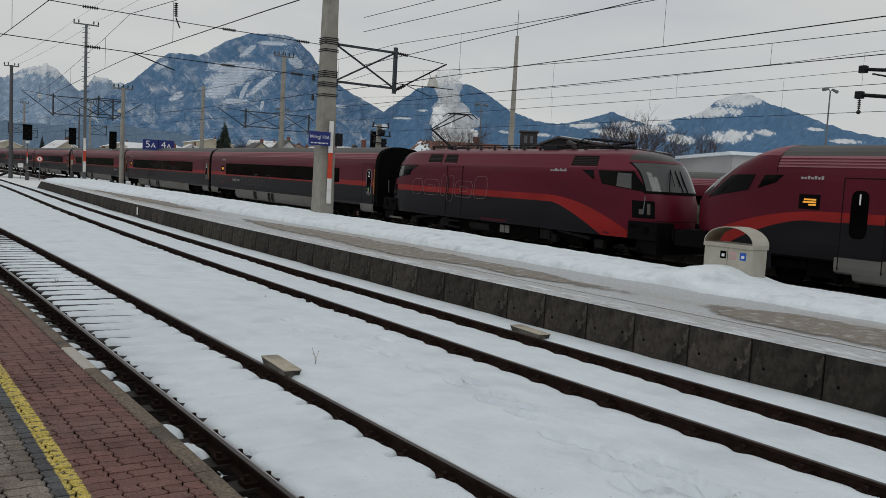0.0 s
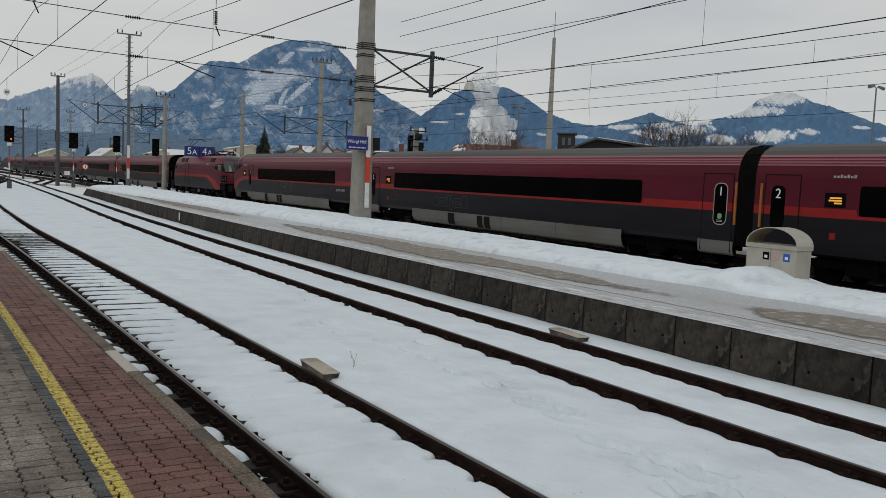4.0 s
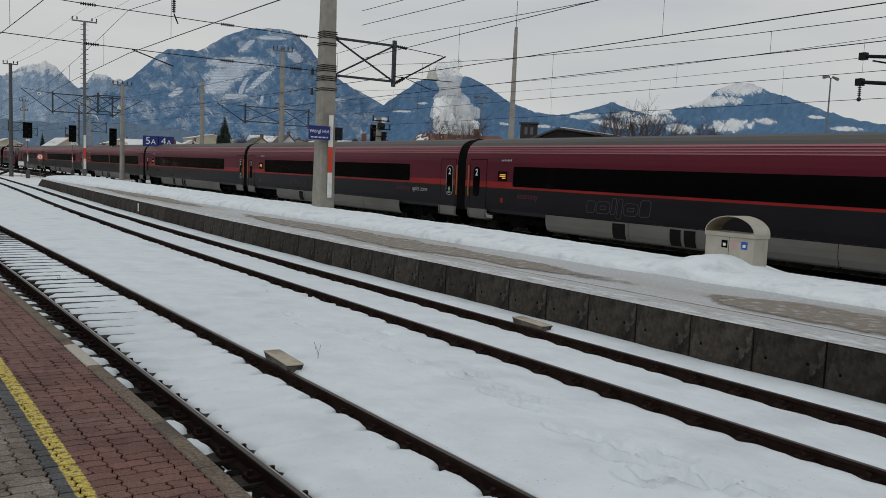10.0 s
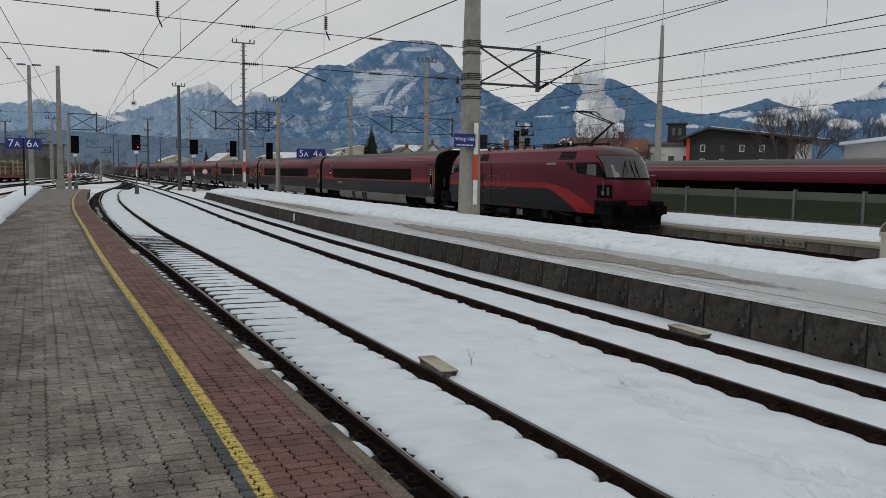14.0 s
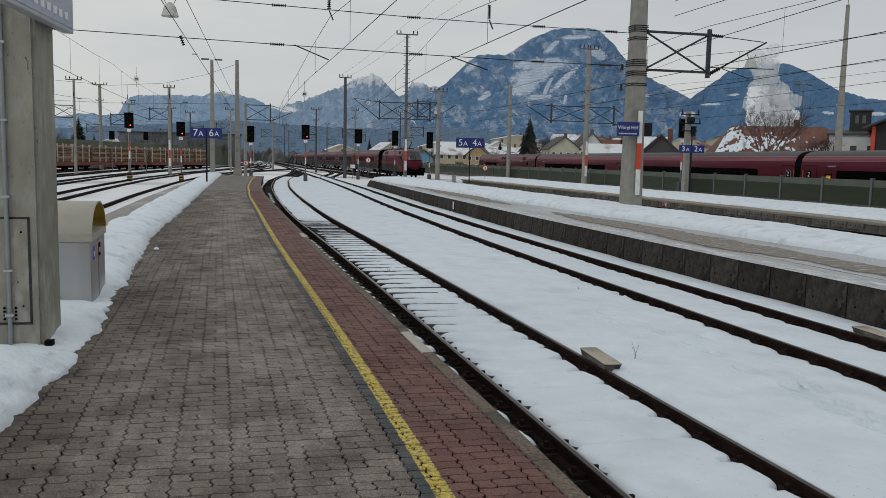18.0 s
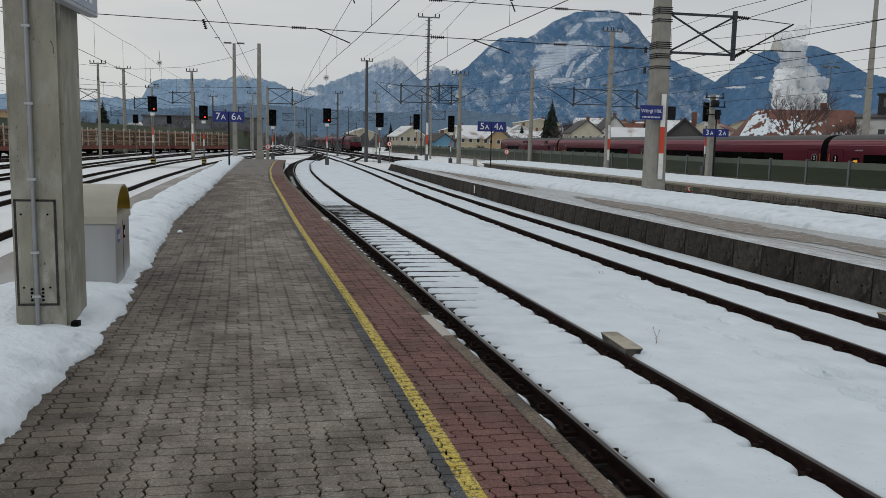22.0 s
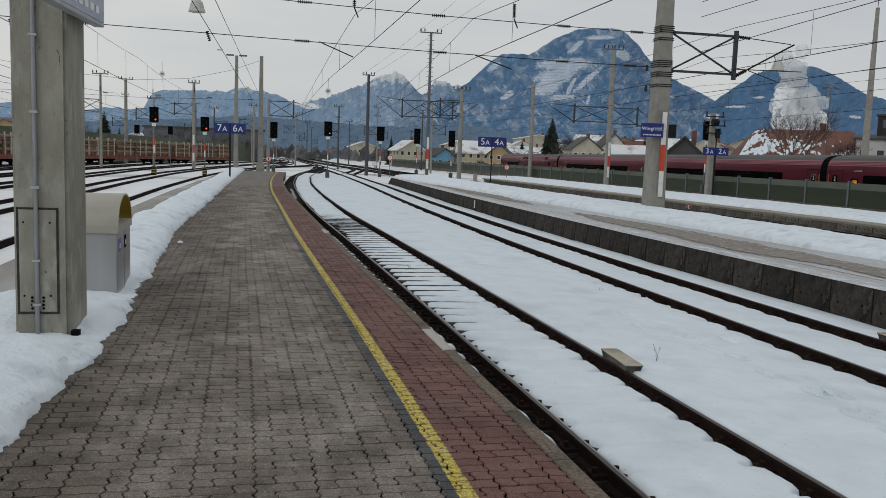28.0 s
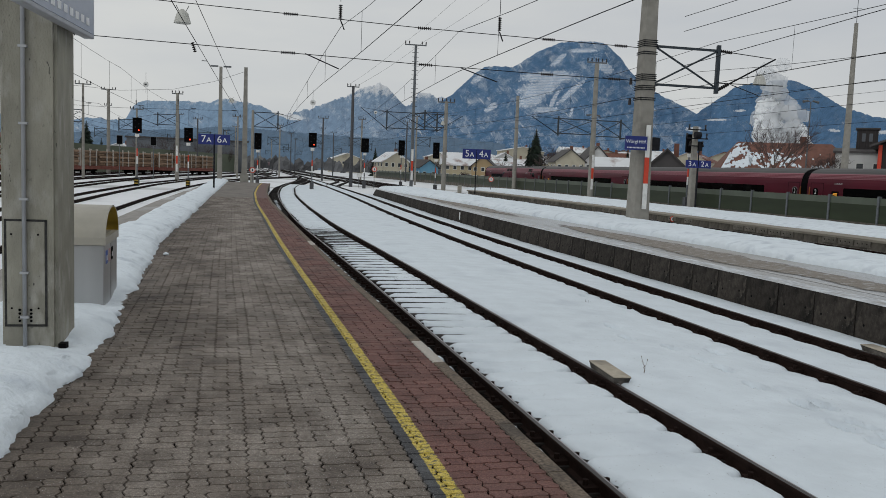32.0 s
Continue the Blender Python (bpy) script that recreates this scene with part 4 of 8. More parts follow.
def paving_mat():
    m = bpy.data.materials.new("platform_pavers")
    m.use_nodes = True
    nt = m.node_tree
    bsdf = nt.nodes["Principled BSDF"]
    bsdf.inputs["Roughness"].default_value = 0.72
    bsdf.inputs["Specular IOR Level"].default_value = 0.3
    geo = nt.nodes.new("ShaderNodeNewGeometry")
    inf = nt.nodes.new("ShaderNodeObjectInfo")
    sep = nt.nodes.new("ShaderNodeSeparateXYZ")
    nt.links.new(geo.outputs["Position"], sep.inputs[0])

    def op(kind, p, q):
        n = nt.nodes.new("ShaderNodeMath")
        n.operation = kind
        for i, v in enumerate((p, q)):
            if isinstance(v, (int, float)):
                n.inputs[i].default_value = v
            else:
                nt.links.new(v, n.inputs[i])
        return n.outputs[0]

    def tex(scale, detail=4.0, stretch=(1, 1, 1), rough=0.5):
        mp = nt.nodes.new("ShaderNodeMapping")
        mp.inputs["Scale"].default_value = stretch
        n = nt.nodes.new("ShaderNodeTexNoise")
        n.inputs["Scale"].default_value = scale
        n.inputs["Detail"].default_value = detail
        n.inputs["Roughness"].default_value = rough
        nt.links.new(geo.outputs["Position"], mp.inputs["Vector"])
        nt.links.new(mp.outputs["Vector"], n.inputs["Vector"])
        return n.outputs["Fac"]

    def ramp(v, lo, hi, a=0.0, c=1.0):
        n = nt.nodes.new("ShaderNodeMapRange")
        n.inputs["From Min"].default_value, n.inputs["From Max"].default_value = lo, hi
        n.inputs["To Min"].default_value, n.inputs["To Max"].default_value = a, c
        nt.links.new(v, n.inputs["Value"])
        return n.outputs["Result"]

    def mix(f, p, q, blend="MIX"):
        n = nt.nodes.new("ShaderNodeMix")
        n.data_type = "RGBA"
        n.blend_type = blend
        if isinstance(f, float):
            n.inputs[0].default_value = f
        else:
            nt.links.new(f, n.inputs[0])
        for slot, v in ((6, p), (7, q)):
            if isinstance(v, tuple):
                n.inputs[slot].default_value = (*v, 1)
            else:
                nt.links.new(v, n.inputs[slot])
        return n.outputs[2]
    # the platform edge as a polynomial of y
    ys = np.linspace(-4, 50, 200)
    co = np.polyfit(ys, [EDGE1(float(v)) for v in ys], 7)
    acc = float(co[0])
    for k in co[1:]:
        acc = op("ADD", op("MULTIPLY", acc, sep.outputs["Y"]), float(k))
    d = op("SUBTRACT", acc, sep.outputs["X"])
    d = op("ADD", d, ramp(tex(30, 3), 0.3, 0.7, -0.006, 0.006))
    island = op("FRACT", op("ADD", geo.outputs["Random Per Island"], inf.outputs["Random"]), 0.0)
    red = mix(ramp(island, 0, 1), (0.130, 0.061, 0.052), (0.176, 0.086, 0.072))
    grey = mix(ramp(island, 0, 1), (0.122, 0.101, 0.084), (0.182, 0.152, 0.127))
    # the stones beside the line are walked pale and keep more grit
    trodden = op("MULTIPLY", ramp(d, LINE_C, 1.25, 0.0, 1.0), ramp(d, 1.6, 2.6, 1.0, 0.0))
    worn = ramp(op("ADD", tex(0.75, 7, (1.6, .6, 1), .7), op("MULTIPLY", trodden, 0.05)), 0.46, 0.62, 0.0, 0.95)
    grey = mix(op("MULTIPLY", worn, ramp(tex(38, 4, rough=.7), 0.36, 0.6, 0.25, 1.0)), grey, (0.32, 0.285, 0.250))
    red = mix(ramp(tex(0.9, 5), 0.5, 0.75, 0.0, 0.45), red, (0.15, 0.112, 0.098))
    dirt = ramp(tex(1.5, 8, rough=.7), 0.45, 0.62, 0.0, 1.0)
    # meltwater keeps the stones beside the snow bank damp
    damp = ramp(op("ADD", op("ADD", sep.outputs["X"], op("MULTIPLY", sep.outputs["Y"], 0.055)), op("MULTIPLY", op("SUBTRACT", tex(0.8, 6, (1.3, .6, 1), .65), .5), 2.6)), -1.15, -0.35, 0.62, 0.0)
    grey = mix(damp, grey, mix(1.0, grey, (0.55, 0.52, 0.49), "MULTIPLY"))
    col = mix(ramp(d, LINE_A - .004, LINE_A + .004), red, mix(ramp(d, LINE_C - .01, LINE_C + .015), mix(ramp(island, 0, 1), (0.062, 0.064, 0.069), (0.086, 0.089, 0.095)), grey))
    col = mix(dirt, col, mix(1.0, col, (0.56, 0.54, 0.53), "MULTIPLY"))
    paint = op("MULTIPLY", ramp(d, LINE_A - .003, LINE_A + .003), op("SUBTRACT", 1.0, ramp(d, LINE_B - .003, LINE_B + .003)))
    paint = op("MULTIPLY", paint, ramp(tex(22, 6, rough=.7), 0.40, 0.50, 0.10, 1.0))
    col = mix(paint, col, mix(ramp(tex(7, 4), 0.3, 0.7), (0.48, 0.365, 0.060), (0.58, 0.46, 0.11)))
    grain = op("MULTIPLY", ramp(tex(170, 2), 0.35, 0.65, 0.72, 1.28), ramp(tex(52, 5, rough=.75), 0.34, 0.66, 0.62, 1.42))
    gm = nt.nodes.new("ShaderNodeCombineColor")
    for i in range(3):
        nt.links.new(grain, gm.inputs[i])
    col = mix(1.0, col, gm.outputs[0], "MULTIPLY")
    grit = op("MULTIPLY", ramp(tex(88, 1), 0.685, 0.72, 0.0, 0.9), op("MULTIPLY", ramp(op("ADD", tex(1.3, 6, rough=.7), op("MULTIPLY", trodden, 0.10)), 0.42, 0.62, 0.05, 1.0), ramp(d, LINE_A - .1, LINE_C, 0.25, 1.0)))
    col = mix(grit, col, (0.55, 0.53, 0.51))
    nt.links.new(col, bsdf.inputs["Base Color"])
    bn = nt.nodes.new("ShaderNodeBump")
    bn.inputs["Strength"].default_value = 0.5
    bn.inputs["Distance"].default_value = 0.006
    nt.links.new(tex(110, 5), bn.inputs["Height"])
    nt.links.new(bn.outputs["Normal"], bsdf.inputs["Normal"])
    return m


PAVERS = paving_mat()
WAVE_X, WAVE_Y, GAP_X, GAP_Y = 0.0125, 0.0055, 0.0044, 0.0036     # how far the sides swing, and half a joint


def paver_outline(width, waves):
    """A stone whose four sides swing in an S, so that it locks into its neighbours."""
    a, b = width / 2, PITCH_Y / 2
    n = 5 * waves
    pts = []
    for k in range(n):
        u = -1 + 2 * k / n
        pts.append((a * u, -b + WAVE_Y * math.sin(math.pi * waves * (u + 1))))
    for k in range(4):
        w = -1 + 2 * k / 4
        pts.append((a + WAVE_X * (1 if -1 < w < 0 else -1 if 0 < w else 0), b * w))
    pts += [(-u, -w) for u, w in pts]
    return [(u * (1 - GAP_X / a), w * (1 - GAP_Y / b)) for u, w in pts]


PO, PO_HALF = paver_outline(PITCH_P, 2), paver_outline(PITCH_P / 2, 1)


def add_paver(bm, x, y, z, yaw, outline=PO):
    c, s = math.cos(yaw), math.sin(yaw)
    tilt = (rnd.uniform(-.010, .010), rnd.uniform(-.020, .020))

    def corner(u, w, dz, k):
        return bm.verts.new((x + (u * c - w * s) * k, y + (u * s + w * c) * k, z + dz + u * tilt[0] + w * tilt[1]))
    top = [corner(u, w, 0, 0.966) for u, w in outline]
    low = [corner(u, w, -0.012, 1.0) for u, w in outline]
    bm.faces.new(top)
    for i in range(len(outline)):
        j = (i + 1) % len(outline)
        bm.faces.new((top[i], low[i], low[j], top[j]))


pm, pm_half = [], []
for k in range(24):
    b = bmesh.new()
    add_paver(b, 0, 0, 0, 0, PO_HALF if k % 2 else PO)
    me = mesh_of(b, "paver")
    me.materials.append(PAVERS)
    (pm_half if k % 2 else pm).append(me)
paving = thing("paving", "interlocking red and grey pavers with a yellow safety line", "paving", kind="structure")
mass = bmesh.new()
y, r, near_count, shifted = -3.0, 0, 0, False
while y < 47:
    e = EDGE1(y) - KERB_W - 0.004
    sl2 = math.atan2(EDGE1(y) - EDGE1(y + 1), 1.0)
    xl = -2.35 - max(0, y - 9) * 0.05
    # packs of a whole and a half stone, whose order changes from row to row
    x, pack = e, 0
    if r % 9 == 0:
        shifted = rnd.random() < .5
    if shifted:
        add_paver(mass, e - PITCH_P / 4, y - PITCH_P / 4 * math.tan(sl2), 0, sl2, PO_HALF)
        x -= PITCH_P / 2
    while x > xl:
        whole_first = (r + pack // 2) % 2 == 0 if rnd.random() < .7 else rnd.random() < .5
        for size in ((1, .5) if whole_first else (.5, 1)):
            xc = x - PITCH_P * size / 2
            x -= PITCH_P * size
            z = rnd.uniform(-.0022, .0022)
            yy = y - (e - xc) * math.tan(sl2) + rnd.uniform(-.002, .002)
            xc += rnd.uniform(-.004, .004)
            if 4.5 < y < 7.0 and -1.5 < xc and near_count < 290:
                o = new("paver", (pm if size == 1 else pm_half)[near_count * 5 % 12])
                o.parent = paving
                o.matrix_local = pose(xc, yy, z, 0, 0, math.degrees(sl2))
                near_count += 1
            else:
                add_paver(mass, xc, yy, z, sl2, PO if size == 1 else PO_HALF)
        pack += 1
    y += PITCH_Y
    r += 1
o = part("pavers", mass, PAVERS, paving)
o["kind"] = "stuff"
# the far stretch of paving, one sheet for each colour
for nm, m, a, b in (("red_paving", PAVER_RED, KERB_W, LINE_A), ("yellow_line", PAVER_YELLOW, LINE_A, LINE_B), ("dark_paving", PAVER_BLACK, LINE_B, LINE_C), ("grey_paving", PAVER_GREY, LINE_C, None)):
    bm = grid(bmesh.new(), [(lambda y, u=u: (EDGE1(y) - b if b else -2.2 - 0.04 * (y - 9)) * (1 - u) + (EDGE1(y) - a) * u) for u in (0, .5, 1)], steps(46.9, PEND + 0.4, 1.0),
              lambda i, y: -0.002)
    solid(nm, bm, m, "worn platform paving", "paving", kind="structure")
    bm = grid(bmesh.new(), [(lambda y, u=u: (EDGE1(y) - b if b else -2.6) * (1 - u) + (EDGE1(y) - a) * u) for u in (0, .5, 1)], steps(-25, -2.95, 1.0),
              lambda i, y: -0.002)
    solid(nm, bm, m, "worn platform paving", "paving", kind="structure")

# the troughs' sides are much darker than their cream lids
TROUGH_SIDE = mat("dark_side_concrete", (0.150, 0.135, 0.118), 0.85, var=0.4, scale=12, bump=0.3, stain=(0.03, 0.028, 0.025), stain_scale=7, stain_amount=0.7)
# dry weed and two concrete cable troughs in the snow
CREAM = mat("cream_concrete", (0.44, 0.39, 0.31), 0.8, var=0.15, scale=8, bump=0.2, stain=(0.2, 0.18, 0.15), stain_scale=4)
for x, y, z, yaw in ((3.88, 9.49, -.62, -2), (8.56, 10.38, -.625, -4)):
    c = thing("trough_cover", "low cream concrete box beside a rail, sloping sides dark", "concrete box", (x, y, z), yaw)
    bm = bmesh.new()
    lo = [(-.07, -.34), (.07, -.34), (.07, .34), (-.07, .34)]
    hi = [(-.105, -.42), (.105, -.42), (.105, .42), (-.105, .42)]
    a = [bm.verts.new((p[0], p[1], -.05)) for p in lo]
    b = [bm.verts.new((p[0], p[1], .145)) for p in hi]
    for i in range(4):
        bm.faces.new((a[i], a[(i + 1) % 4], b[(i + 1) % 4], b[i]))
    bm.faces.new(a[::-1])
    bm.faces.new(b)
    part("body", bm, TROUGH_SIDE, c)
    part("lid", nbox(-.11, .11, -.43, .43, .145, .162), CREAM, c, bevel=0.006)
    part("lid_joint", nbox(-.1085, .1085, -.4285, .4285, .140, .1455), SLEEPER, c)
    part("foot", nbox(-.05, .05, -.38, -.27, -.10, .03), SLEEPER, c, bevel=.01)
WEED = mat("dry_weed_stalk", (0.17, 0.125, 0.085), .9, var=.3, scale=20)
w = thing("dry_weed", "dry brown weed standing in the snow", "weed", (4.38, 9.57, -0.66))
w.scale = (1.2, 1.2, 1.3)
bm = bmesh.new()
tube(bm, (0, 0, 0), (0.01, 0, .15), .0032, .002, 5)
for k in range(14):
    a = rnd.uniform(0, 6.28)
    z = rnd.uniform(.02, .16)
    tube(bm, (0, 0, z), (.016 * math.cos(a), .016 * math.sin(a), z + .015), .003, .0015, 4)
part("stem", bm, WEED, w)
for a, hgt in ((0.3, .21), (2.2, .24), (3.6, .20), (5.1, .22)):
    bm = bmesh.new()
    p = (.04 * math.cos(a), .04 * math.sin(a), hgt)
    tube(bm, (0.01, 0, .145), p, .0018, .0012, 4)
    tube(bm, p, (p[0], p[1], p[2] + .010), .005, .0035, 5)
    part("twig", bm, WEED, w)
# faint dry grass near the tracks
for x, y in ((6.0, 15.5), (7.0, 12.0), (2.6, 18.6)):
    w2 = thing("dry_grass_tuft", "thin dry grass blades sticking out of snow", "grass", (x, y, -.66))
    bm = bmesh.new()
    for k in range(9):
        a = rnd.uniform(0, 6.28)
        tube(bm, (.02 * math.cos(a), .02 * math.sin(a), 0), (.05 * math.cos(a), .05 * math.sin(a), rnd.uniform(.05, .11)), .002, .001, 4)
    part("blade", bm, SLEEPER, w2)["kind"] = "stuff"


# ---- trains ----
RUBY_C, STRIPE_C, ANTHRA_C = (0.084, 0.0058, 0.0165), (0.235, 0.0145, 0.0135), (0.0075, 0.0075, 0.010)
RUBY = mat("ruby_red_paint", RUBY_C, 0.35, var=0.10, scale=0.7, stain=(0.05, 0.012, 0.014), stain_scale=0.5, stain_amount=0.35, spec=0.14)
# roof edge, ribs and grey roof have the sky's reflection lightened into their colours
RUBY_ROOF = mat("sky_paled_roof_edge_paint", (0.172, 0.032, 0.050), 0.42, var=0.18, scale=0.6, stretch=(1, 0.1, 1), spec=0.35)
RIB = mat("sky_paled_roof_rib", (0.26, 0.118, 0.135), 0.5, var=0.15, scale=0.6, stretch=(1, 0.1, 1), spec=0.14)
STRIPE = mat("bright_red_stripe", STRIPE_C, 0.4, var=0.08, scale=1.0, spec=0.14)
SKIRT = mat("dirty_grey_skirt", (0.112, 0.110, 0.103), 0.6, var=0.12, scale=1.5, stain=(0.09, 0.083, 0.07), stain_scale=0.9, stain_amount=0.5, stretch=(1, 0.3, 1))
ROOF_GREY = mat("dull_grey_roof", (0.085, 0.083, 0.083), 0.6, var=0.2, scale=0.7, stretch=(1, 0.1, 1), spec=0.2)
BELLOWS = mat("black_rubber_bellows", (0.0035, 0.0035, 0.004), 0.9, var=0.3, scale=5, spec=0.04)
UNDER = mat("dark_underframe", (0.0025, 0.0024, 0.0022), 0.95, var=0.4, scale=4, bump=0.4, spec=0.03)
WINDOW = glass("tinted_window", (0.0015, 0.0015, 0.002), 0.10)
WINDOW.node_tree.nodes["Principled BSDF"].inputs["Specular IOR Level"].default_value = 0.07
CABGLASS = glass("cab_window", (0.060, 0.062, 0.064), 0.06, 0.36)
LOUVRE = mat("grey_brown_louvre", (0.030, 0.022, 0.022), 0.6, var=0.3, scale=12, spec=0.15)
GEAR = mat("dusty_underfloor_gear", (0.010, 0.0103, 0.0095), 0.85, var=0.4, scale=5, bump=0.3, spec=0.08)
GRILLE = mat("black_grille", (0.006, 0.0055, 0.0055), 0.7, var=0.4, scale=20, spec=0.1)
GOLD = mat("amber_grab_bar", (0.30, 0.095, 0.020), 0.4, metal=0.2, var=0.1)
AMBER = mat("amber_display", (0.4, 0.2, 0.02), 0.5, emit=(1.0, 0.42, 0.05), emit_strength=0.6)
SEAM = mat("door_seam", (0.010, 0.004, 0.005), 0.7, var=0.2, spec=0.1)
OUTLINE = mat("pale_outline_shapes", (0.19, 0.115, 0.125), 0.5, var=0.1)
OUTLINE_DK = mat("grey_outline_shapes", (0.045, 0.043, 0.047), 0.5, var=0.1)
OUTLINE_LT = mat("silver_outline_shapes", (0.075, 0.073, 0.077), 0.5, var=0.1)
LAMPGLASS = mat("lit_lamp_glass", (0.045, 0.043, 0.043), 0.2, emit=(1.0, 0.80, 0.70), emit_strength=0.02)


def livery(name, top, low, roof_from=None):
    """Three paints parted by two lines: each a height less amount * ((a - y) * sense / length) ** power beyond a;
    kind "ends" widens the stripe smoothly beyond the windows instead."""
    m = bpy.data.materials.new(name)
    m.use_nodes = True
    nt = m.node_tree
    b = nt.nodes["Principled BSDF"]
    b.inputs["Roughness"].default_value = 0.36
    b.inputs["Specular IOR Level"].default_value = 0.14
    co = nt.nodes.new("ShaderNodeTexCoord")
    sep = nt.nodes.new("ShaderNodeSeparateXYZ")
    nt.links.new(co.outputs["Object"], sep.inputs[0])
    Y, Z = sep.outputs["Y"], sep.outputs["Z"]

    def op(kind, p, q):
        n = nt.nodes.new("ShaderNodeMath")
        n.operation = kind
        for i, v in enumerate((p, q)):
            if isinstance(v, (int, float)):
                n.inputs[i].default_value = v
            else:
                nt.links.new(v, n.inputs[i])
        return n.outputs[0]

    def smooth(v, lo, hi):
        n = nt.nodes.new("ShaderNodeMapRange")
        n.interpolation_type = "SMOOTHSTEP"
        n.inputs["From Min"].default_value, n.inputs["From Max"].default_value = lo, hi
        nt.links.new(v, n.inputs["Value"])
        return n.outputs["Result"]

    def line(z0, amount, a, sense, length, power):
        s = op("MAXIMUM", op("DIVIDE", op("MULTIPLY", op("SUBTRACT", Y, a), sense), length), 0.0)
        return op("SUBTRACT", z0, op("MULTIPLY", op("POWER", s, power), amount))

    def edge(spec):
        if spec[0] == "ends":
            _, z0, dz, ylo, yhi = spec
            w = op("ADD", smooth(Y, yhi, yhi + 0.05), op("SUBTRACT", 1.0, smooth(Y, ylo - 0.05, ylo)))
            return op("ADD", z0, op("MULTIPLY", w, dz))
        return line(*spec)

    def mix(f, p, q):
        n = nt.nodes.new("ShaderNodeMix")
        n.data_type = "RGBA"
        nt.links.new(f, n.inputs[0])
        for slot, v in ((6, p), (7, q)):
            if isinstance(v, tuple):
                n.inputs[slot].default_value = (*v, 1)
            else:
                nt.links.new(v, n.inputs[slot])
        return n.outputs[2]

    def grime(c, scale, stretch):
        mp = nt.nodes.new("ShaderNodeMapping")
        mp.inputs["Scale"].default_value = stretch
        n = nt.nodes.new("ShaderNodeTexNoise")
        n.inputs["Scale"].default_value = scale
        n.inputs["Detail"].default_value = 5
        nt.links.new(co.outputs["Object"], mp.inputs["Vector"])
        nt.links.new(mp.outputs["Vector"], n.inputs["Vector"])
        return mix(smooth(n.outputs["Fac"], 0.3, 0.7), tuple(k * 0.86 for k in c), tuple(k * 1.14 + 0.001 for k in c))
    hi_ = smooth(op("SUBTRACT", Z, edge(top)), -0.006, 0.006)
    lo_ = smooth(op("SUBTRACT", Z, edge(low)), -0.006, 0.006)
    col = mix(hi_, mix(lo_, grime(ANTHRA_C, 0.8, (1, .5, 2)), grime(STRIPE_C, 1.0, (1, .4, 1))), grime(RUBY_C, 0.6, (1, .3, 1)))
    # sky light on the slanted panel above the crease, painted as lighter ruby
    paler = smooth(Z, 3.085, 3.13) if roof_from is not None else None
    if roof_from is not None:
        col = mix(paler, col, grime((0.118, 0.018, 0.032), 0.6, (1, .15, 1)))
        cabroof = op("MULTIPLY", smooth(op("ABSOLUTE", Y, 0.0), roof_from - .1, roof_from + .1), smooth(Z, 3.40, 3.48))
        col = mix(cabroof, col, grime((0.055, 0.053, 0.054), 0.6, (1, 1, 1)))
    nt.links.new(col, b.inputs["Base Color"])
    return m


LIV_COACH = livery("coach_livery", ("ends", 1.965, 0.175, -8.93, 9.63), ("ends", 1.885, 0.0, -8.93, 9.63))
LIV_CAB = livery("driving_trailer_livery", (2.13, 0.77, 8.2, 1.0, 3.8, 2.0), (1.86, 0.37, 8.9, 1.0, 1.5, 1.6))
LIV_DINER = livery("restaurant_livery", ("ends", 1.965, 0.175, -11.15, 9.63), ("ends", 1.885, 0.0, -11.15, 9.63))
LIV_CABSIDE = livery("driving_trailer_side_livery", ("ends", 1.965, 0.17, -8.88, 5.65), ("ends", 1.885, -0.01, -8.88, 5.65))
LIV_LOCO = livery("locomotive_livery", (2.10, 1.0, -3.4, -1.0, 4.2, 2.0), (1.84, 0.60, -3.8, -1.0, 1.85, 1.4), 7.35)

CARL, PITCH = 25.85, 26.5


def side_band(bm, prof, y0, y1, sx, ny=1, mi=0):
    """A strip of wall: prof of (half-width, z) from low to high, on the side sx."""
    cols = []
    for k in range(ny + 1):
        y = y0 + (y1 - y0) * k / ny
        cols.append([bm.verts.new((sx * x, y, z)) for x, z in prof])
    for k in range(ny):
        for j in range(len(prof) - 1):
            q = (cols[k][j], cols[k + 1][j], cols[k + 1][j + 1], cols[k][j + 1])
            bm.faces.new(q if sx < 0 else q[::-1]).material_index = mi[j % len(mi)] if isinstance(mi, list) else mi
    return bm


def slab(sx, x0, x1, y0, y1, z0, z1):
    a, b = sorted((sx * x0, sx * x1))
    return nbox(a, b, y0, y1, z0, z1)


def bogie(parent, y, name="bogie"):
    bm = bmesh.new()
    for sx in (-1, 1):
        box(bm, sx * 1.08 - 0.08, sx * 1.08 + 0.08, y - 1.7, y + 1.7, 0.50, 0.72)
        box(bm, sx * 1.10 - 0.10, sx * 1.10 + 0.10, y - 0.45, y + 0.45, 0.35, 0.85)
        tube(bm, (sx * 1.12, y - 0.6, 0.55), (sx * 1.12, y - 0.6, 0.95), 0.12, seg=8)
        tube(bm, (sx * 1.12, y + 0.6, 0.55), (sx * 1.12, y + 0.6, 0.95), 0.12, seg=8)
        tube(bm, (sx * 1.2, y - 0.3, 0.62), (sx * 1.2, y - 1.3, 0.80), 0.05, seg=6)
    box(bm, -1.0, 1.0, y - 0.3, y + 0.3, 0.45, 0.8)
    b = part(name, bm, UNDER, parent)
    for dy in (-1.25, 1.25):
        for sx in (-1, 1):
            w = bmesh.new()
            tube(w, (sx * 0.69, y + dy, 0.46), (sx * 0.83, y + dy, 0.46), 0.46, seg=20)
            tube(w, (sx * 0.83, y + dy, 0.46), (sx * 1.0, y + dy, 0.46), 0.13, seg=10)
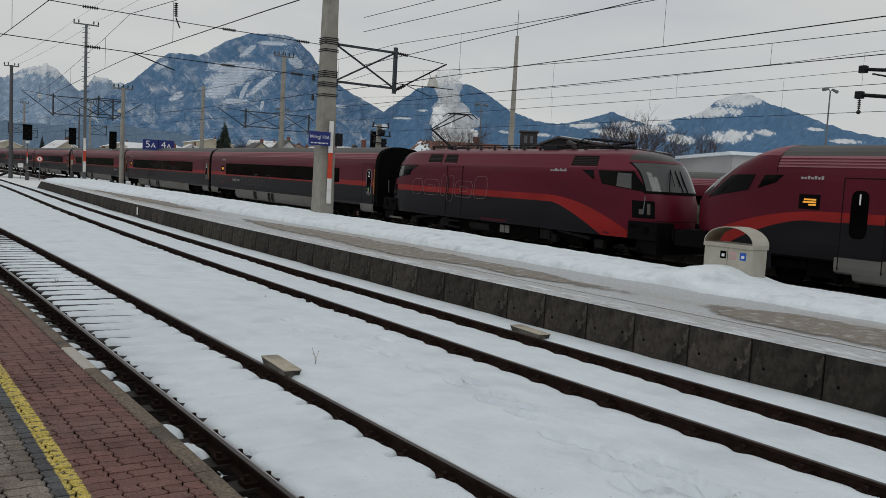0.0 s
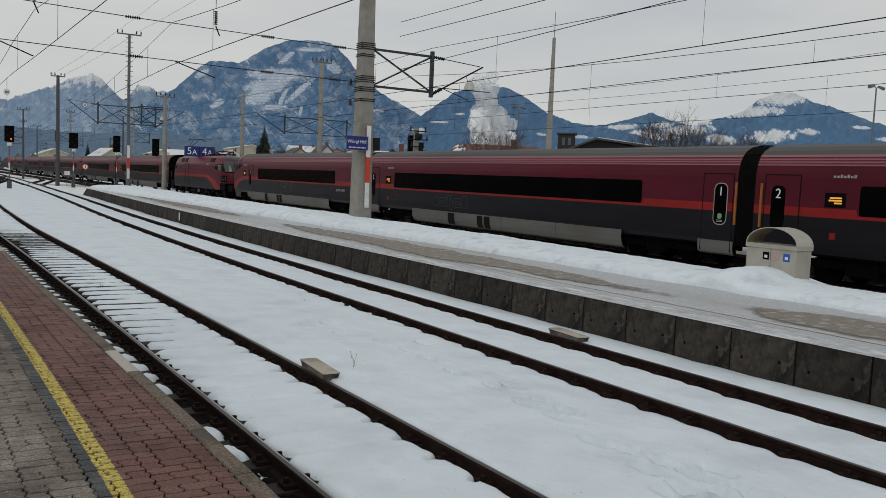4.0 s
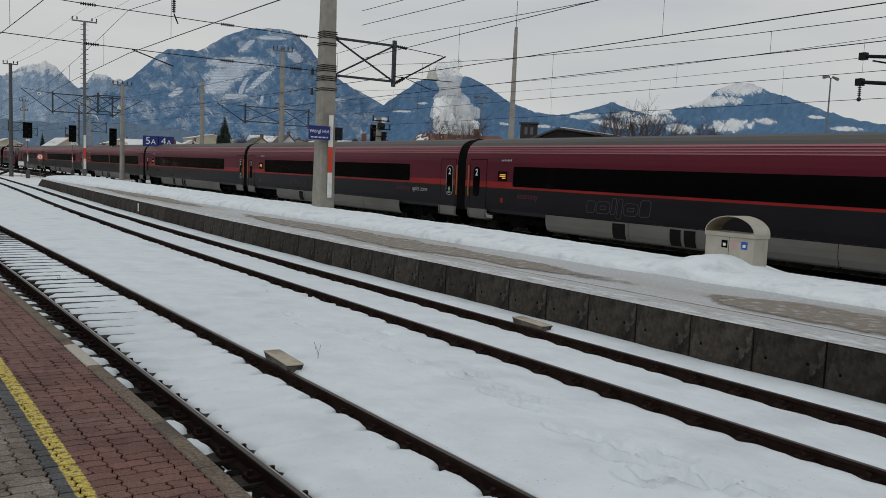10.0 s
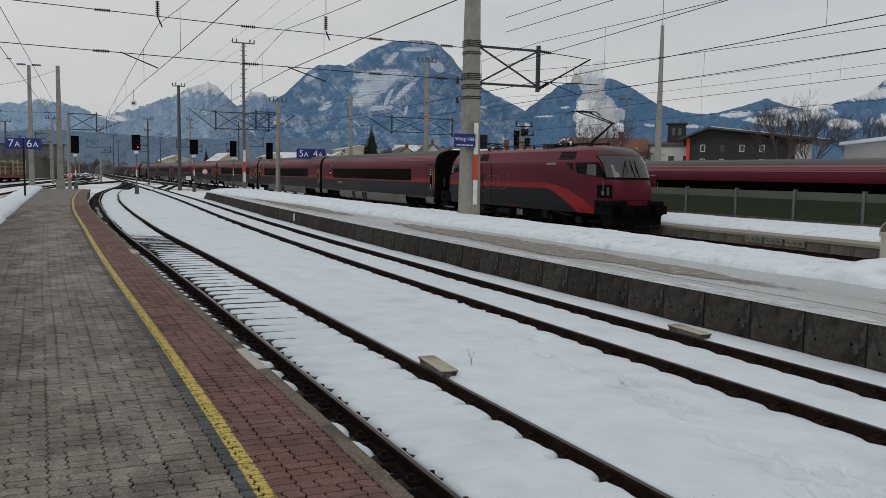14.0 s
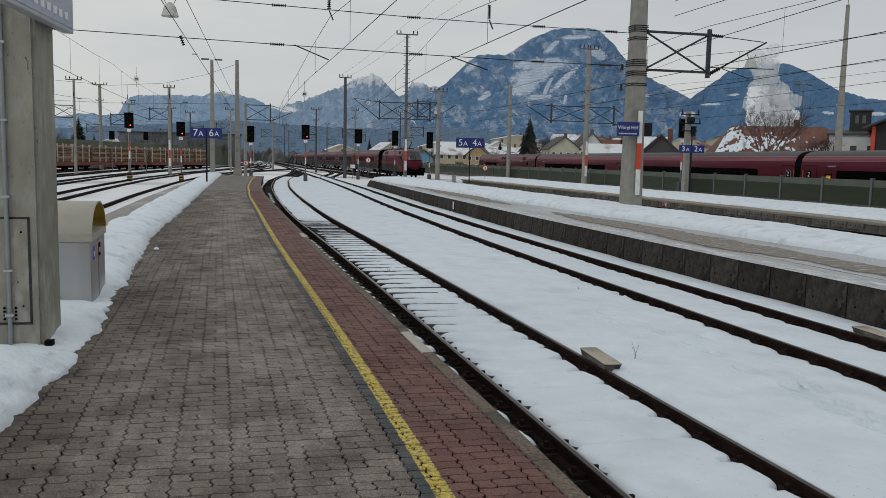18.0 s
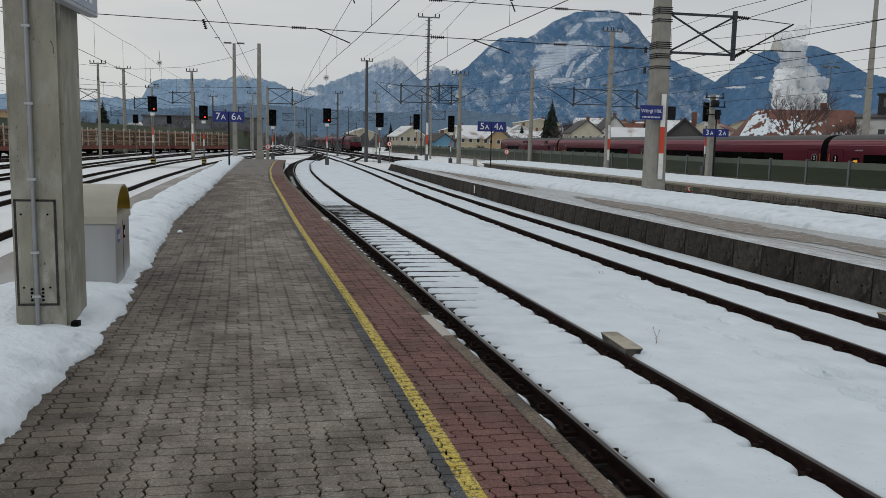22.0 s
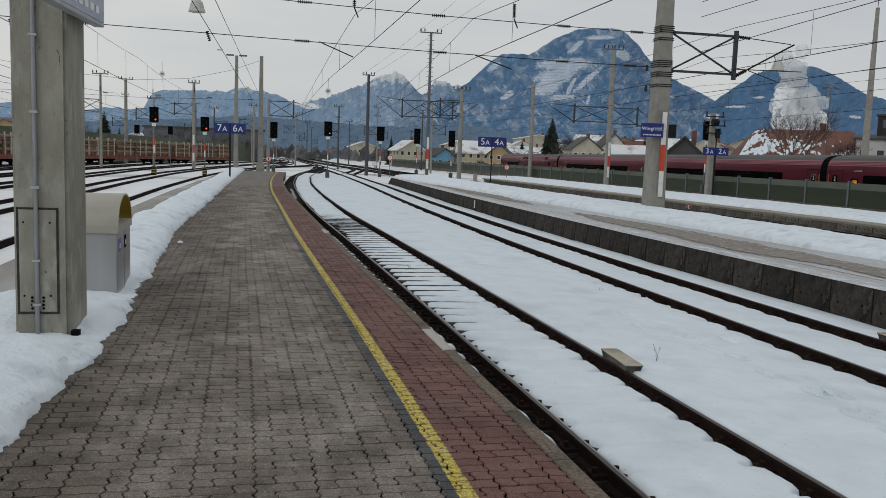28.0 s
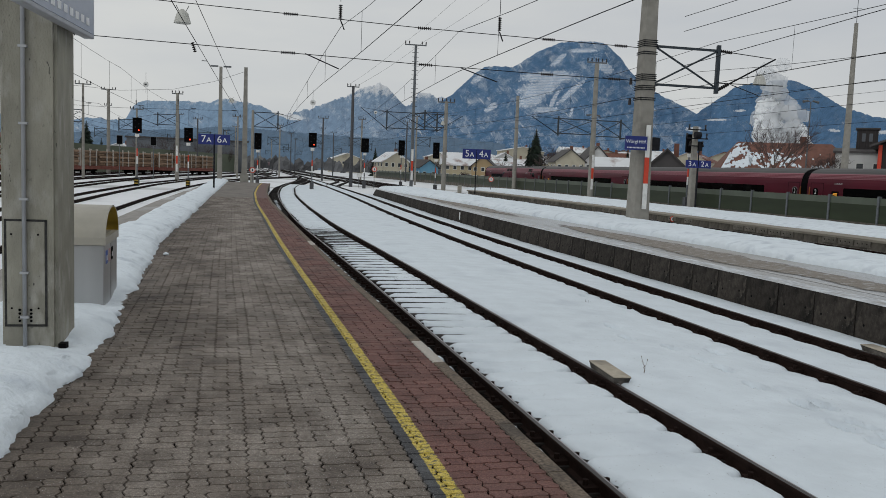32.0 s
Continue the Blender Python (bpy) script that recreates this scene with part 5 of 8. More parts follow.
            part("wheel", w, UNDER, b)
    return b


def outline_glyphs(parent, sx, x, y_left, y_right, z0, h, material, t=0.02):
    """A row of rounded outline shapes in place of the operator's lettering, leaning a little."""
    widths = [0.55, 0.85, 0.26, 0.30, 0.85, 0.60]
    tall = [1.0, 1.0, 1.32, 1.32, 1.0, 1.32]
    gap = 0.10
    total = sum(widths) + gap * (len(widths) - 1)
    k0 = (y_left - y_right) / total
    bm = bmesh.new()
    y = y_left

    def bar(p, q):
        d = Vector((0, q[1] - p[1], q[2] - p[2])).normalized() * (t / 2)
        n = Vector((0, -d.z, d.y))
        vs = [Vector(p) - d + n, Vector(p) - d - n, Vector(q) + d - n, Vector(q) + d + n]
        f0 = [bm.verts.new((sx * (x + .003), v.y, v.z)) for v in vs]
        f1 = [bm.verts.new((sx * (x - .003), v.y, v.z)) for v in vs]
        bm.faces.new(f0)
        for i in range(4):
            bm.faces.new((f0[i], f1[i], f1[(i + 1) % 4], f0[(i + 1) % 4]))
    for k, (w, tl) in enumerate(zip(widths, tall)):
        ww = w * k0
        low = z0 - (h * 0.32 if k == 3 else 0)
        top = z0 + h * tl
        c = min(.16, ww * .3) * (h / .75)

        def P(u, z):
            return (0, y - ww * u - (z - z0) * 0.12, z)
        cu = c / ww
        loop = [P(cu, low), P(1 - cu, low), P(1, low + c), P(1, top - c), P(1 - cu, top), P(cu, top), P(0, top - c), P(0, low + c)]
        for i in range(8):
            bar(loop[i], loop[(i + 1) % 8])
        if w > .8:
            i0 = [P(.28, z0 + h * .36), P(.72, z0 + h * .36), P(.72, z0 + h * .64), P(.28, z0 + h * .64)]
            for i in range(4):
                bar(i0[i], i0[(i + 1) % 4])
        y -= ww + gap * k0
    o = part("outline_logo", bm, material, parent, "outlined decorative shapes")
    o["kind"] = "stuff"
    return o


def sharp(ob, deg=28):
    for p in ob.data.polygons:
        p.use_smooth = True
    ob.data.set_sharp_from_angle(angle=radians(deg))
    return ob


def skin_patch(sx, q, half_at, out=.012, n=10, m=5):
    """A four-cornered patch lying a little proud of a curved side; half_at gives the side's half-width."""
    bm = bmesh.new()
    rows = []
    for i in range(m + 1):
        v = i / m
        row = []
        for k in range(n + 1):
            u = k / n
            y = (q[0][0] * (1 - u) + q[1][0] * u) * (1 - v) + (q[3][0] * (1 - u) + q[2][0] * u) * v
            z = (q[0][1] * (1 - u) + q[1][1] * u) * (1 - v) + (q[3][1] * (1 - u) + q[2][1] * u) * v
            row.append(bm.verts.new((sx * (half_at(y, z) + out), y, z)))
        rows.append(row)
    for i in range(m):
        for k in range(n):
            bm.faces.new((rows[i][k], rows[i][k + 1], rows[i + 1][k + 1], rows[i + 1][k]))
    ext = bmesh.ops.extrude_face_region(bm, geom=bm.faces[:])
    for v in ext["geom"]:
        if isinstance(v, bmesh.types.BMVert):
            v.co.x -= sx * (out + .03)
    bmesh.ops.recalc_face_normals(bm, faces=bm.faces[:])
    return bm


def rounded_plate(sx, x0, x1, yc, zc, hw, hh, r):
    """A plate with rounded corners, lying in the side wall."""
    bm = bmesh.new()
    pts = []
    for cy_, cz_, a0 in ((hw - r, hh - r, 0), (-hw + r, hh - r, 90), (-hw + r, -hh + r, 180), (hw - r, -hh + r, 270)):
        for k in range(5):
            a = radians(a0 + 22.5 * k)
            pts.append((yc + cy_ + r * math.cos(a), zc + cz_ + r * math.sin(a)))
    f0 = [bm.verts.new((sx * x1, y, z)) for y, z in pts]
    f1 = [bm.verts.new((sx * x0, y, z)) for y, z in pts]
    bm.faces.new(f0)
    for i in range(len(pts)):
        j = (i + 1) % len(pts)
        bm.faces.new((f0[i], f1[i], f1[j], f0[j]))
    return bm


def door_set(parent, yc, number, cls_end, sx, paint, plain=False):
    """A plug door with its tall window, grab bar and class number; cls_end: +1 if the car's end lies towards +y."""
    w = 0.57
    d = part("door", slab(sx, 1.40, 1.4185, yc - w, yc + w, 0.95, 3.02), paint, parent)
    part("step_panel", side_band(bmesh.new(), [(1.25, 0.52), (1.38, 0.58), (1.419, 0.72), (1.421, 0.96)], yc - w - .12, yc + w + .12, sx, 1), SKIRT, d)
    for y in (yc - w - 0.03, yc + w):
        part("door_seam", slab(sx, 1.40, 1.421, y, y + 0.03, 0.62, 3.05), SEAM, d)
    part("door_seam", slab(sx, 1.40, 1.421, yc - w, yc + w, 3.02, 3.05), SEAM, d)
    if plain:
        return d
    wy = yc - .12 * (1 if cls_end < 0 else -1)
    if cls_end < 0:
        part("window_rim", rounded_plate(sx, 1.40, 1.4215, wy, 2.10, 0.265, 0.655, 0.20), LETTER_DIM, d, "pale rim round the door window")
    dw = part("door_window", rounded_plate(sx, 1.40, 1.424, wy, 2.10, 0.235, 0.625, 0.18), WINDOW, d)
    text(number, 0.40, LETTER, dw, pose(sx * 1.4265, wy, 2.48, 90, 0, 90 * sx), "class_number")
    if cls_end < 0:
        part("sticker", rounded_plate(sx, 1.40, 1.426, wy, 1.72, 0.09, 0.09, 0.089), STICKER, dw, "round green sticker")
        for z in (1.58, 1.54):
            part("print_bar", slab(sx, 1.40, 1.426, wy - .12, wy + .12, z, z + .022), LETTER_DIM, dw)
    if cls_end < 0 or yc > 9:
        part("grab_bar", slab(sx, 1.41, 1.445, yc + cls_end * (w + .13) - .04, yc + cls_end * (w + .13) + .04, 1.48, 2.78), GOLD, parent, "amber vertical grab bar")
    return d


STICKER = mat("pale_green_sticker", (0.16, 0.30, 0.15), 0.5, var=0.08)
ECON = mat("dim_red_lettering", (0.080, 0.011, 0.013), 0.5, var=0.05)
LETTER_DIM = mat("dim_white_lettering", (0.30, 0.29, 0.30), 0.5, var=0.03)
ROOFP = [(1.4125, 2.95), (1.396, 3.13), (1.362, 3.30)]
RIBP = [(x - .023, z) for x, z in ((1.385, 3.30), (1.398, 3.305), (1.392, 3.335), (1.365, 3.34), (1.355, 3.385), (1.375, 3.39), (1.365, 3.42), (1.335, 3.425), (1.32, 3.465), (1.34, 3.47), (1.325, 3.50), (1.295, 3.505), (1.275, 3.55), (1.297, 3.555), (1.275, 3.58), (1.24, 3.62))]
TOPP = [(1.217, 3.62), (1.10, 3.74), (0.85, 3.87), (0.45, 3.96), (0.0, 3.99)]


def coach(cls, cab=False, label="", words=(), diner=False, glyphs=(5.3, 2.3, 1.22, .42), front_door=True):
    """A coach of 26.5 m over its bellows, at the rail, along y; a driving trailer has its nose towards +y."""
    c = thing("driving_trailer" if cab else "railway_coach", label, "train car", group="passing train")
    y0, y1 = -CARL / 2, CARL / 2
    yb = y1 - (3.0 if cab else 0)
    paint = LIV_CABSIDE if cab else LIV_DINER if diner else LIV_COACH
    for sx in (-1, 1):
        part("side_wall", side_band(bmesh.new(), [(1.33, 0.86), (1.40, 1.0), (1.4125, 1.25), (1.4125, 2.95), *ROOFP[1:]], y0, yb if not cab else 7.9, sx, 4), paint, c)
        if cab:
            part("front_side_wall", side_band(bmesh.new(), [(1.33, 0.86), (1.40, 1.0), (1.4125, 1.25), (1.4125, 2.95), *ROOFP[1:]], 7.9, yb, sx, 2), LIV_CAB, c)
        part("roof_edge", side_band(bmesh.new(), RIBP, y0, yb, sx, 4, [1, 1, 1, 0]), [RUBY_ROOF, RIB], c)
        # windows run as one dark band of panes
        for wa, wb, nw in (((-11.1, .18, 5), (.76, 9.6, 4)) if diner else ((-8.9, 9.6, 8),) if not cab else ((-8.85, 5.6, 6),)):
            wband = part("window_band", rounded_plate(sx, 1.40, 1.417, (wa + wb) / 2, 2.375, (wb - wa) / 2, .398, .09), WINDOW, c, "long band of dark tinted windows")
            for k in range(nw):
                a = wa + (wb - wa) * k / nw
                part("pane", slab(sx, 1.41, 1.4195, a + (.12 if k == 0 else .02), wa + (wb - wa) * (k + 1) / nw - (.12 if k == nw - 1 else .02), 2.02, 2.73), WINDOW, wband)
        ends = ((-12.2, -1), (11.98, 1)) if not cab else ((-12.2, -1), (y1 - 5.625, 1))
        if not front_door:
            ends = ((-12.2, -1),)
        DY = 10.30 if not cab else 8.84
        for yc, e in ends:
            door_set(c, yc, cls, e, sx, LIV_CAB if cab and e > 0 and yc > 7.9 else paint, diner and e < 0)
        part("display", slab(sx, 1.40, 1.422, DY - .31, DY + .31, 2.17, 2.57), BLACK, c, "small black frame with an amber display")
        for k in range(3):
            part("display_line", slab(sx, 1.42, 1.4245, DY - .2, DY + (.16, .19, .02)[2 - k], 2.27 + .07 * k, 2.315 + .07 * k), AMBER, c)
        # skirts between the bogies, in long barrel-shaped panels
        sk = [(1.16, 0.33), (1.30, 0.40), (1.385, 0.58), (1.412, 0.80), (1.4135, 1.00)]
        for a, b in ((-8.0, -4.3), (-4.28, -0.5), (-.48, 3.2), (3.22, 7.5)):
            part("skirt", side_band(bmesh.new(), sk, a, b, sx, 1), SKIRT, c)
        for a, b in ((3.35, 3.95), (.95, 1.40), (.37, .83)):
            part("skirt_recess", side_band(bmesh.new(), [(1.315, .40), (1.395, .58), (1.419, .78), (1.421, .93)], a, b, sx, 1), GRILLE, c)
        part("skirt_edge", side_band(bmesh.new(), [(1.414, 0.985), (1.414, 1.01)], -8.0, 7.5, sx, 1), SEAM, c)
        if not front_door:
            part("end_skirt", side_band(bmesh.new(), [(1.25, .52), (1.38, .58), (1.419, .72), (1.421, .96)], 11.2, 12.85, sx, 1), SKIRT, c)
        for word, yw, size, mt in words:
            text(word, size, mt, c, pose(sx * 1.419, yw, 1.62, 90, 0, 90 * sx), "lettering")
        outline_glyphs(c, sx, 1.4185, *glyphs, OUTLINE_DK if glyphs[3] < .5 else OUTLINE_LT, 0.012 if glyphs[3] < .4 else .02)
        bm = bmesh.new()
        for k in range(26):
            box(bm, *sorted((sx * 1.38, sx * 1.408)), -6 + k * 0.32, -6 + k * .32 + rnd.choice((.1, .2, .26)), 0.985, 1.015)
        part("data_marks", bm, OUTLINE_DK, c, "row of small grey marks")["kind"] = "stuff"
        if not cab:
            part("socket_frame", slab(sx, 1.40, 1.4185, 10.22, 10.40, 1.30, 1.48), STRIPE, c, "small red frame round a socket")
        ly = 9.15 if cab else 10.4
        for k in range(7):
            part("logo_shape", slab(sx, 1.40, 1.4165, ly - .10 * k - .07, ly - .10 * k, 2.98, 3.04 + (.03 if k in (2, 4, 6) else 0)), LETTER_DIM, c)
    bm = bmesh.new()
    for sx in (-1, 1):
        side_band(bm, TOPP, y0, yb, sx, 4)
    part("roof", bm, ROOF_GREY, c)
    part("floor_frame", nbox(-1.32, 1.32, y0, yb, 0.80, 0.98), UNDER, c)
    for a, b in ((-6, -2), (-1, 3), (3.6, 6)):
        part("equipment_box", nbox(-1.12, 1.12, a, b, 0.32, 0.8), UNDER, c)
    for e, y in ((-1, y0), (1, y1)):
        if cab and e > 0:
            continue
        bm = bmesh.new()
        prof = [(1.36, 0.86), (1.43, 1.2), (1.43, 3.0), (1.36, 3.35), (1.2, 3.65), (0.8, 3.88), (0, 3.97)]
        full = [(-x, z) for x, z in prof] + [(x, z) for x, z in prof[-2::-1]]
        a, b = sorted((y, y + e * 0.325))
        ra = [bm.verts.new((x * 0.985, a, z)) for x, z in full]
        rb = [bm.verts.new((x * 0.985, b, z)) for x, z in full]
        for i in range(len(full)):
            j = (i + 1) % len(full)
            bm.faces.new((ra[i], rb[i], rb[j], ra[j]))
        bm.faces.new(ra)
        bm.faces.new(rb[::-1])
        part("bellows", bm, BELLOWS, c)
    bogie(c, -9.5)
    bogie(c, 9.5 if not cab else 8.4)
    if cab:
        n = sharp(part("nose", nose_shell(yb), LIV_CAB, c, "rounded ruby-red nose"), 40)
        part("windscreen", nose_patch(yb, 1.10, 2.45, 3.35), CABGLASS, n)
        part("nose_roof", nose_roof(yb), RUBY_ROOF, n)
        for sx in (-1, 1):
            for q in ([(10.60, 3.07), (11.55, 3.05), (12.50, 2.34), (10.82, 2.62)], [(9.69, 3.08), (10.28, 3.06), (10.50, 2.68), (9.92, 2.86)]):
                part("cab_side_window", skin_patch(sx, q, lambda y, z: nose_x(yb, y, z) if y > yb else 1.4125), WINDOW, n)
            part("buffer_apron", nbox(*sorted((sx * .6, sx * 1.32)), yb + 2.35, yb + 3.2, .75, 1.30), BLACK, c, bevel=.03)
        buffers(c, yb + 3.5, 1)
    return c


def buffers(parent, y, e):
    bm = bmesh.new()
    box(bm, -1.3, 1.3, min(y - e * .5, y + e * .05), max(y - e * .5, y + e * .05), 0.75, 1.22)
    part("buffer_beam", bm, BLACK, parent)
    for sx in (-1, 1):
        bm = bmesh.new()
        tube(bm, (sx * 0.875, y, 1.04), (sx * 0.875, y + e * 0.5, 1.04), 0.10, seg=10)
        box(bm, sx * .875 - .28, sx * .875 + .28, *sorted((y + e * .5, y + e * .56)), 0.85, 1.23)
        part("buffer", bm, BLACK, parent)
    part("coupler", nbox(-.12, .12, *sorted((y, y + e * .6)), 0.92, 1.12), BLACK, parent)


def nose_reach(z):
    return float(np.interp(z, [0.4, 0.9, 1.6, 2.2, 2.5, 2.9, 3.3, 3.6, 3.85, 3.99], [2.95, 3.22, 3.42, 3.42, 3.22, 2.70, 2.05, 1.42, 0.80, 0.32]))


def nose_half(z):
    return float(np.interp(z, [0.4, 0.86, 1.0, 1.25, 2.95, 3.15, 3.30, 3.45, 3.62, 3.74, 3.87, 3.96, 3.99], [1.28, 1.33, 1.40, 1.4125, 1.4125, 1.405, 1.385, 1.34, 1.24, 1.10, .85, .45, .15]))


def nose_x(ystart, y, z):
    """Half-width of the nose at a height and a place along it."""
    f = min(1.0, max(0.0, (y - ystart) / nose_reach(z)))
    return nose_half(z) * (1 - f ** 3.0) ** (1 / 2.2)


def nose_shell(ystart):
    """Rounded cab end from ystart towards +y."""
    bm = bmesh.new()
    zs = [0.42, 0.86, 1.0, 1.25, 1.5, 1.75, 2.0, 2.2, 2.35, 2.5, 2.7, 2.95, 3.15, 3.3, 3.45, 3.62, 3.74, 3.87, 3.96, 3.99]
    fr = [0, .12, .24, .36, .48, .58, .67, .75, .82, .88, .92, .95, .97, .985, .995, 1.0]
    rows = []
    for z in zs:
        reach = nose_reach(z)
        left = [(-nose_x(ystart, ystart + reach * f, z), ystart + reach * f) for f in fr]
        rows.append([bm.verts.new((x, y, z)) for x, y in left + [(-x, y) for x, y in left[-2::-1]]])
    n = len(rows[0])
    for i in range(len(zs) - 1):
        for j in range(n - 1):
            bm.faces.new((rows[i][j], rows[i][j + 1], rows[i + 1][j + 1], rows[i + 1][j]))
    bm.faces.new(rows[-1][::-1])
    return bm


def nose_patch(ystart, hw, z0, z1):
    bm = bmesh.new()
    zs = [z0 + (z1 - z0) * k / 6 for k in range(7)]
    rows = []
    for z in zs:
        h = nose_half(z)
        rows.append([])
        for k in range(13):
            x = hw * (-1 + k / 6)
            f = max(0.0, 1 - (abs(x) / h) ** 2.2) ** (1 / 3.0)
            rows[-1].append(bm.verts.new((x, ystart + nose_reach(z) * f + .015, z + .01)))
    for i in range(6):
        for j in range(12):
            bm.faces.new((rows[i][j + 1], rows[i][j], rows[i + 1][j], rows[i + 1][j + 1]))
    return bm


def nose_roof(ystart):
    bm = bmesh.new()
    zs = [3.62, 3.74, 3.87, 3.96, 3.992]
    rows = []
    for z in zs:
        h = nose_half(z) + .006
        rows.append([])
        for k in range(7):
            f = .8 * k / 6
            rows[-1].append((h * (1 - f ** 3) ** (1 / 2.2), ystart + nose_reach(z) * f, z + .006))
    for sx in (-1, 1):
        vs = [[bm.verts.new((sx * x, y, z)) for x, y, z in r] for r in rows]
        for i in range(4):
            for j in range(6):
                bm.faces.new((vs[i][j], vs[i][j + 1], vs[i + 1][j + 1], vs[i + 1][j]))
    return bm




def loco_reach(z):
    return float(np.interp(z, [0.8, 1.3, 2.0, 2.38, 2.6, 3.0, 3.3, 3.42, 3.56, 3.68, 3.78, 3.86], [8.95, 9.08, 9.02, 8.90, 8.80, 8.58, 8.38, 8.26, 8.04, 7.74, 7.28, 6.6]))


def loco_half(z):
    return float(np.interp(z, [0.8, 1.0, 2.9, 3.08, 3.12, 3.62, 3.70, 3.78, 3.86], [1.44, 1.48, 1.48, 1.46, 1.44, 1.26, 1.15, .85, .4]))


def loco_x(y, z):
    f = min(1.0, abs(y) / loco_reach(z))
    return loco_half(z) * (1 - f ** 10) ** (1 / 2.5)


def loco_patch(e, x0, x1, z0, z1, out=.012, nx=10, nzz=6):
    """A piece of the rounded front, lying a little proud of it."""
    bm = bmesh.new()
    rows = []
    for i in range(nzz + 1):
        z = z0 + (z1 - z0) * i / nzz
        row = []
        for k in range(nx + 1):
            x = x0 + (x1 - x0) * k / nx
            f = max(0.0, 1 - (abs(x) / loco_half(z)) ** 2.5) ** (1 / 10)
            row.append(bm.verts.new((x, e * (loco_reach(z) * f + out), z + out * .5)))
        rows.append(row)
    for i in range(nzz):
        for j in range(nx):
            q = (rows[i][j], rows[i][j + 1], rows[i + 1][j + 1], rows[i + 1][j])
            bm.faces.new(q if e < 0 else q[::-1])
    return bm


def loco(label, up_end=-1):
    """Electric locomotive 19.3 m long; the stripe dives down towards the -y end."""
    c = thing("electric_locomotive", label, "locomotive", group="passing train")
    bm = bmesh.new()
    zs = [0.80, 1.0, 1.3, 1.65, 2.0, 2.2, 2.38, 2.5, 2.6, 2.7, 2.8, 2.9, 3.0, 3.08, 3.12, 3.2, 3.3, 3.36, 3.42, 3.49, 3.56, 3.62, 3.68, 3.74, 3.78, 3.82, 3.86]
    fr = [1.0, .9998, .9993, .998, .9965, .9945, .992, .988, .983, .977, .97, .955, .935, .91, .88, .84, .79, .72, .6, .4, .2, 0]
    fr = [-f for f in fr] + fr[-2::-1]
    rows = []
    for z in zs:
        r = loco_reach(z)
        ring_pts = []
        for side in (-1, 1):
            for f in (fr if side < 0 else fr[-2:0:-1]):
                ring_pts.append(bm.verts.new((side * loco_x(f * r, z), f * r, z)))
        rows.append(ring_pts)
    n = len(rows[0])
    for i in range(len(zs) - 1):
        for j in range(n):
            k = (j + 1) % n
            bm.faces.new((rows[i][j], rows[i + 1][j], rows[i + 1][k], rows[i][k]))
    bm.faces.new(rows[-1][::-1])
    bm.faces.new(rows[0])
    bmesh.ops.recalc_face_normals(bm, faces=bm.faces[:])
    body = sharp(part("body", bm, LIV_LOCO, c, "ruby-red body with a curved bright stripe"), 24)

    def side_plate(name, q, material, out=.008, parent=None):
        b2 = bmesh.new()
        f0 = [b2.verts.new((sx * (loco_x(y, z) + out), y, z)) for y, z in q]
        f1 = [b2.verts.new((sx * (loco_x(y, z) - .05), y, z)) for y, z in q]
        b2.faces.new(f0)
        for i in range(len(q)):
            j = (i + 1) % len(q)
            b2.faces.new((f0[i], f1[i], f1[j], f0[j]))
        return part(name, b2, material, parent or body)
    for sx in (-1, 1):
        for e in (-1, 1):
            w = part("cab_side_window", skin_patch(sx, [(e * 6.23, 3.06), (e * 7.72, 3.06), (e * 8.33, 2.37), (e * 6.45, 2.60)], loco_x), WINDOW, body)
            part("pane", skin_patch(sx, [(e * 7.13, 3.0), (e * 7.66, 2.98), (e * 7.74, 2.47), (e * 7.13, 2.54)], loco_x, .02, 5, 3), CABGLASS, w)
            part("quarter_window", skin_patch(sx, [(e * 5.41, 3.06), (e * 6.0, 3.06), (e * 6.08, 2.73), (e * 6.02, 2.75)] if e < 0 else [(5.75, 3.06), (6.1, 3.06), (6.38, 2.80), (6.36, 2.77)], loco_x, .01, 4, 3), WINDOW, body)
            part("grab_rail", ntube((sx * 1.45, e * 8.45, 1.65), (sx * 1.45, e * 8.5, 2.25), .018, seg=6), STEEL, body)
            hl = part("headlight", loco_patch(e, sx * 1.04, sx * 1.33, 1.50, 2.08, .016, 8, 4), BLACK, body, "black lamp cluster")
            part("lens", loco_patch(e, sx * 1.12, sx * 1.17, 1.62, 1.98, .024, 2, 3), LAMPGLASS, hl)
            part("lens", loco_patch(e, sx * 1.22, sx * 1.27, 1.62, 1.80, .024, 2, 3), LAMPGLASS, hl)
            part("buffer_apron", nbox(*sorted((sx * .55, sx * 1.40)), *sorted((e * 7.75, e * 9.05)), .78, 1.40), BLACK, c, bevel=.04)
            part("step_plate", nbox(*sorted((sx * 1.30, sx * 1.43)), *sorted((e * 7.2, e * 8.3)), .42, .50), SKIRT if e > 0 else BLACK, c)
        dr = side_plate("side_door", [(3.23, 3.06), (3.23, .95), (2.05, .95), (2.05, 3.06)], LIV_LOCO, .008)
        for y in (3.23, 2.02):
            part("door_seam", slab(sx, 1.45, 1.4925, y, y + .04, 0.95, 3.06), SEAM, dr)
        part("handrail", ntube((sx * 1.52, 3.05, 1.3), (sx * 1.52, 3.05, 2.6), 0.016, seg=6), STEEL_DARK, dr)
        for ya, yb_ in ((3.85, 5.0), (2.65, 3.65), (-6.1, -4.75)):
            g_ = side_plate("side_grille", [(ya, 3.20), (yb_, 3.20), (yb_ - .06, 3.57), (ya + .06, 3.57)], GRILLE, .010)
            for q in range(1, 6):
                zq = 3.20 + .37 * q / 6
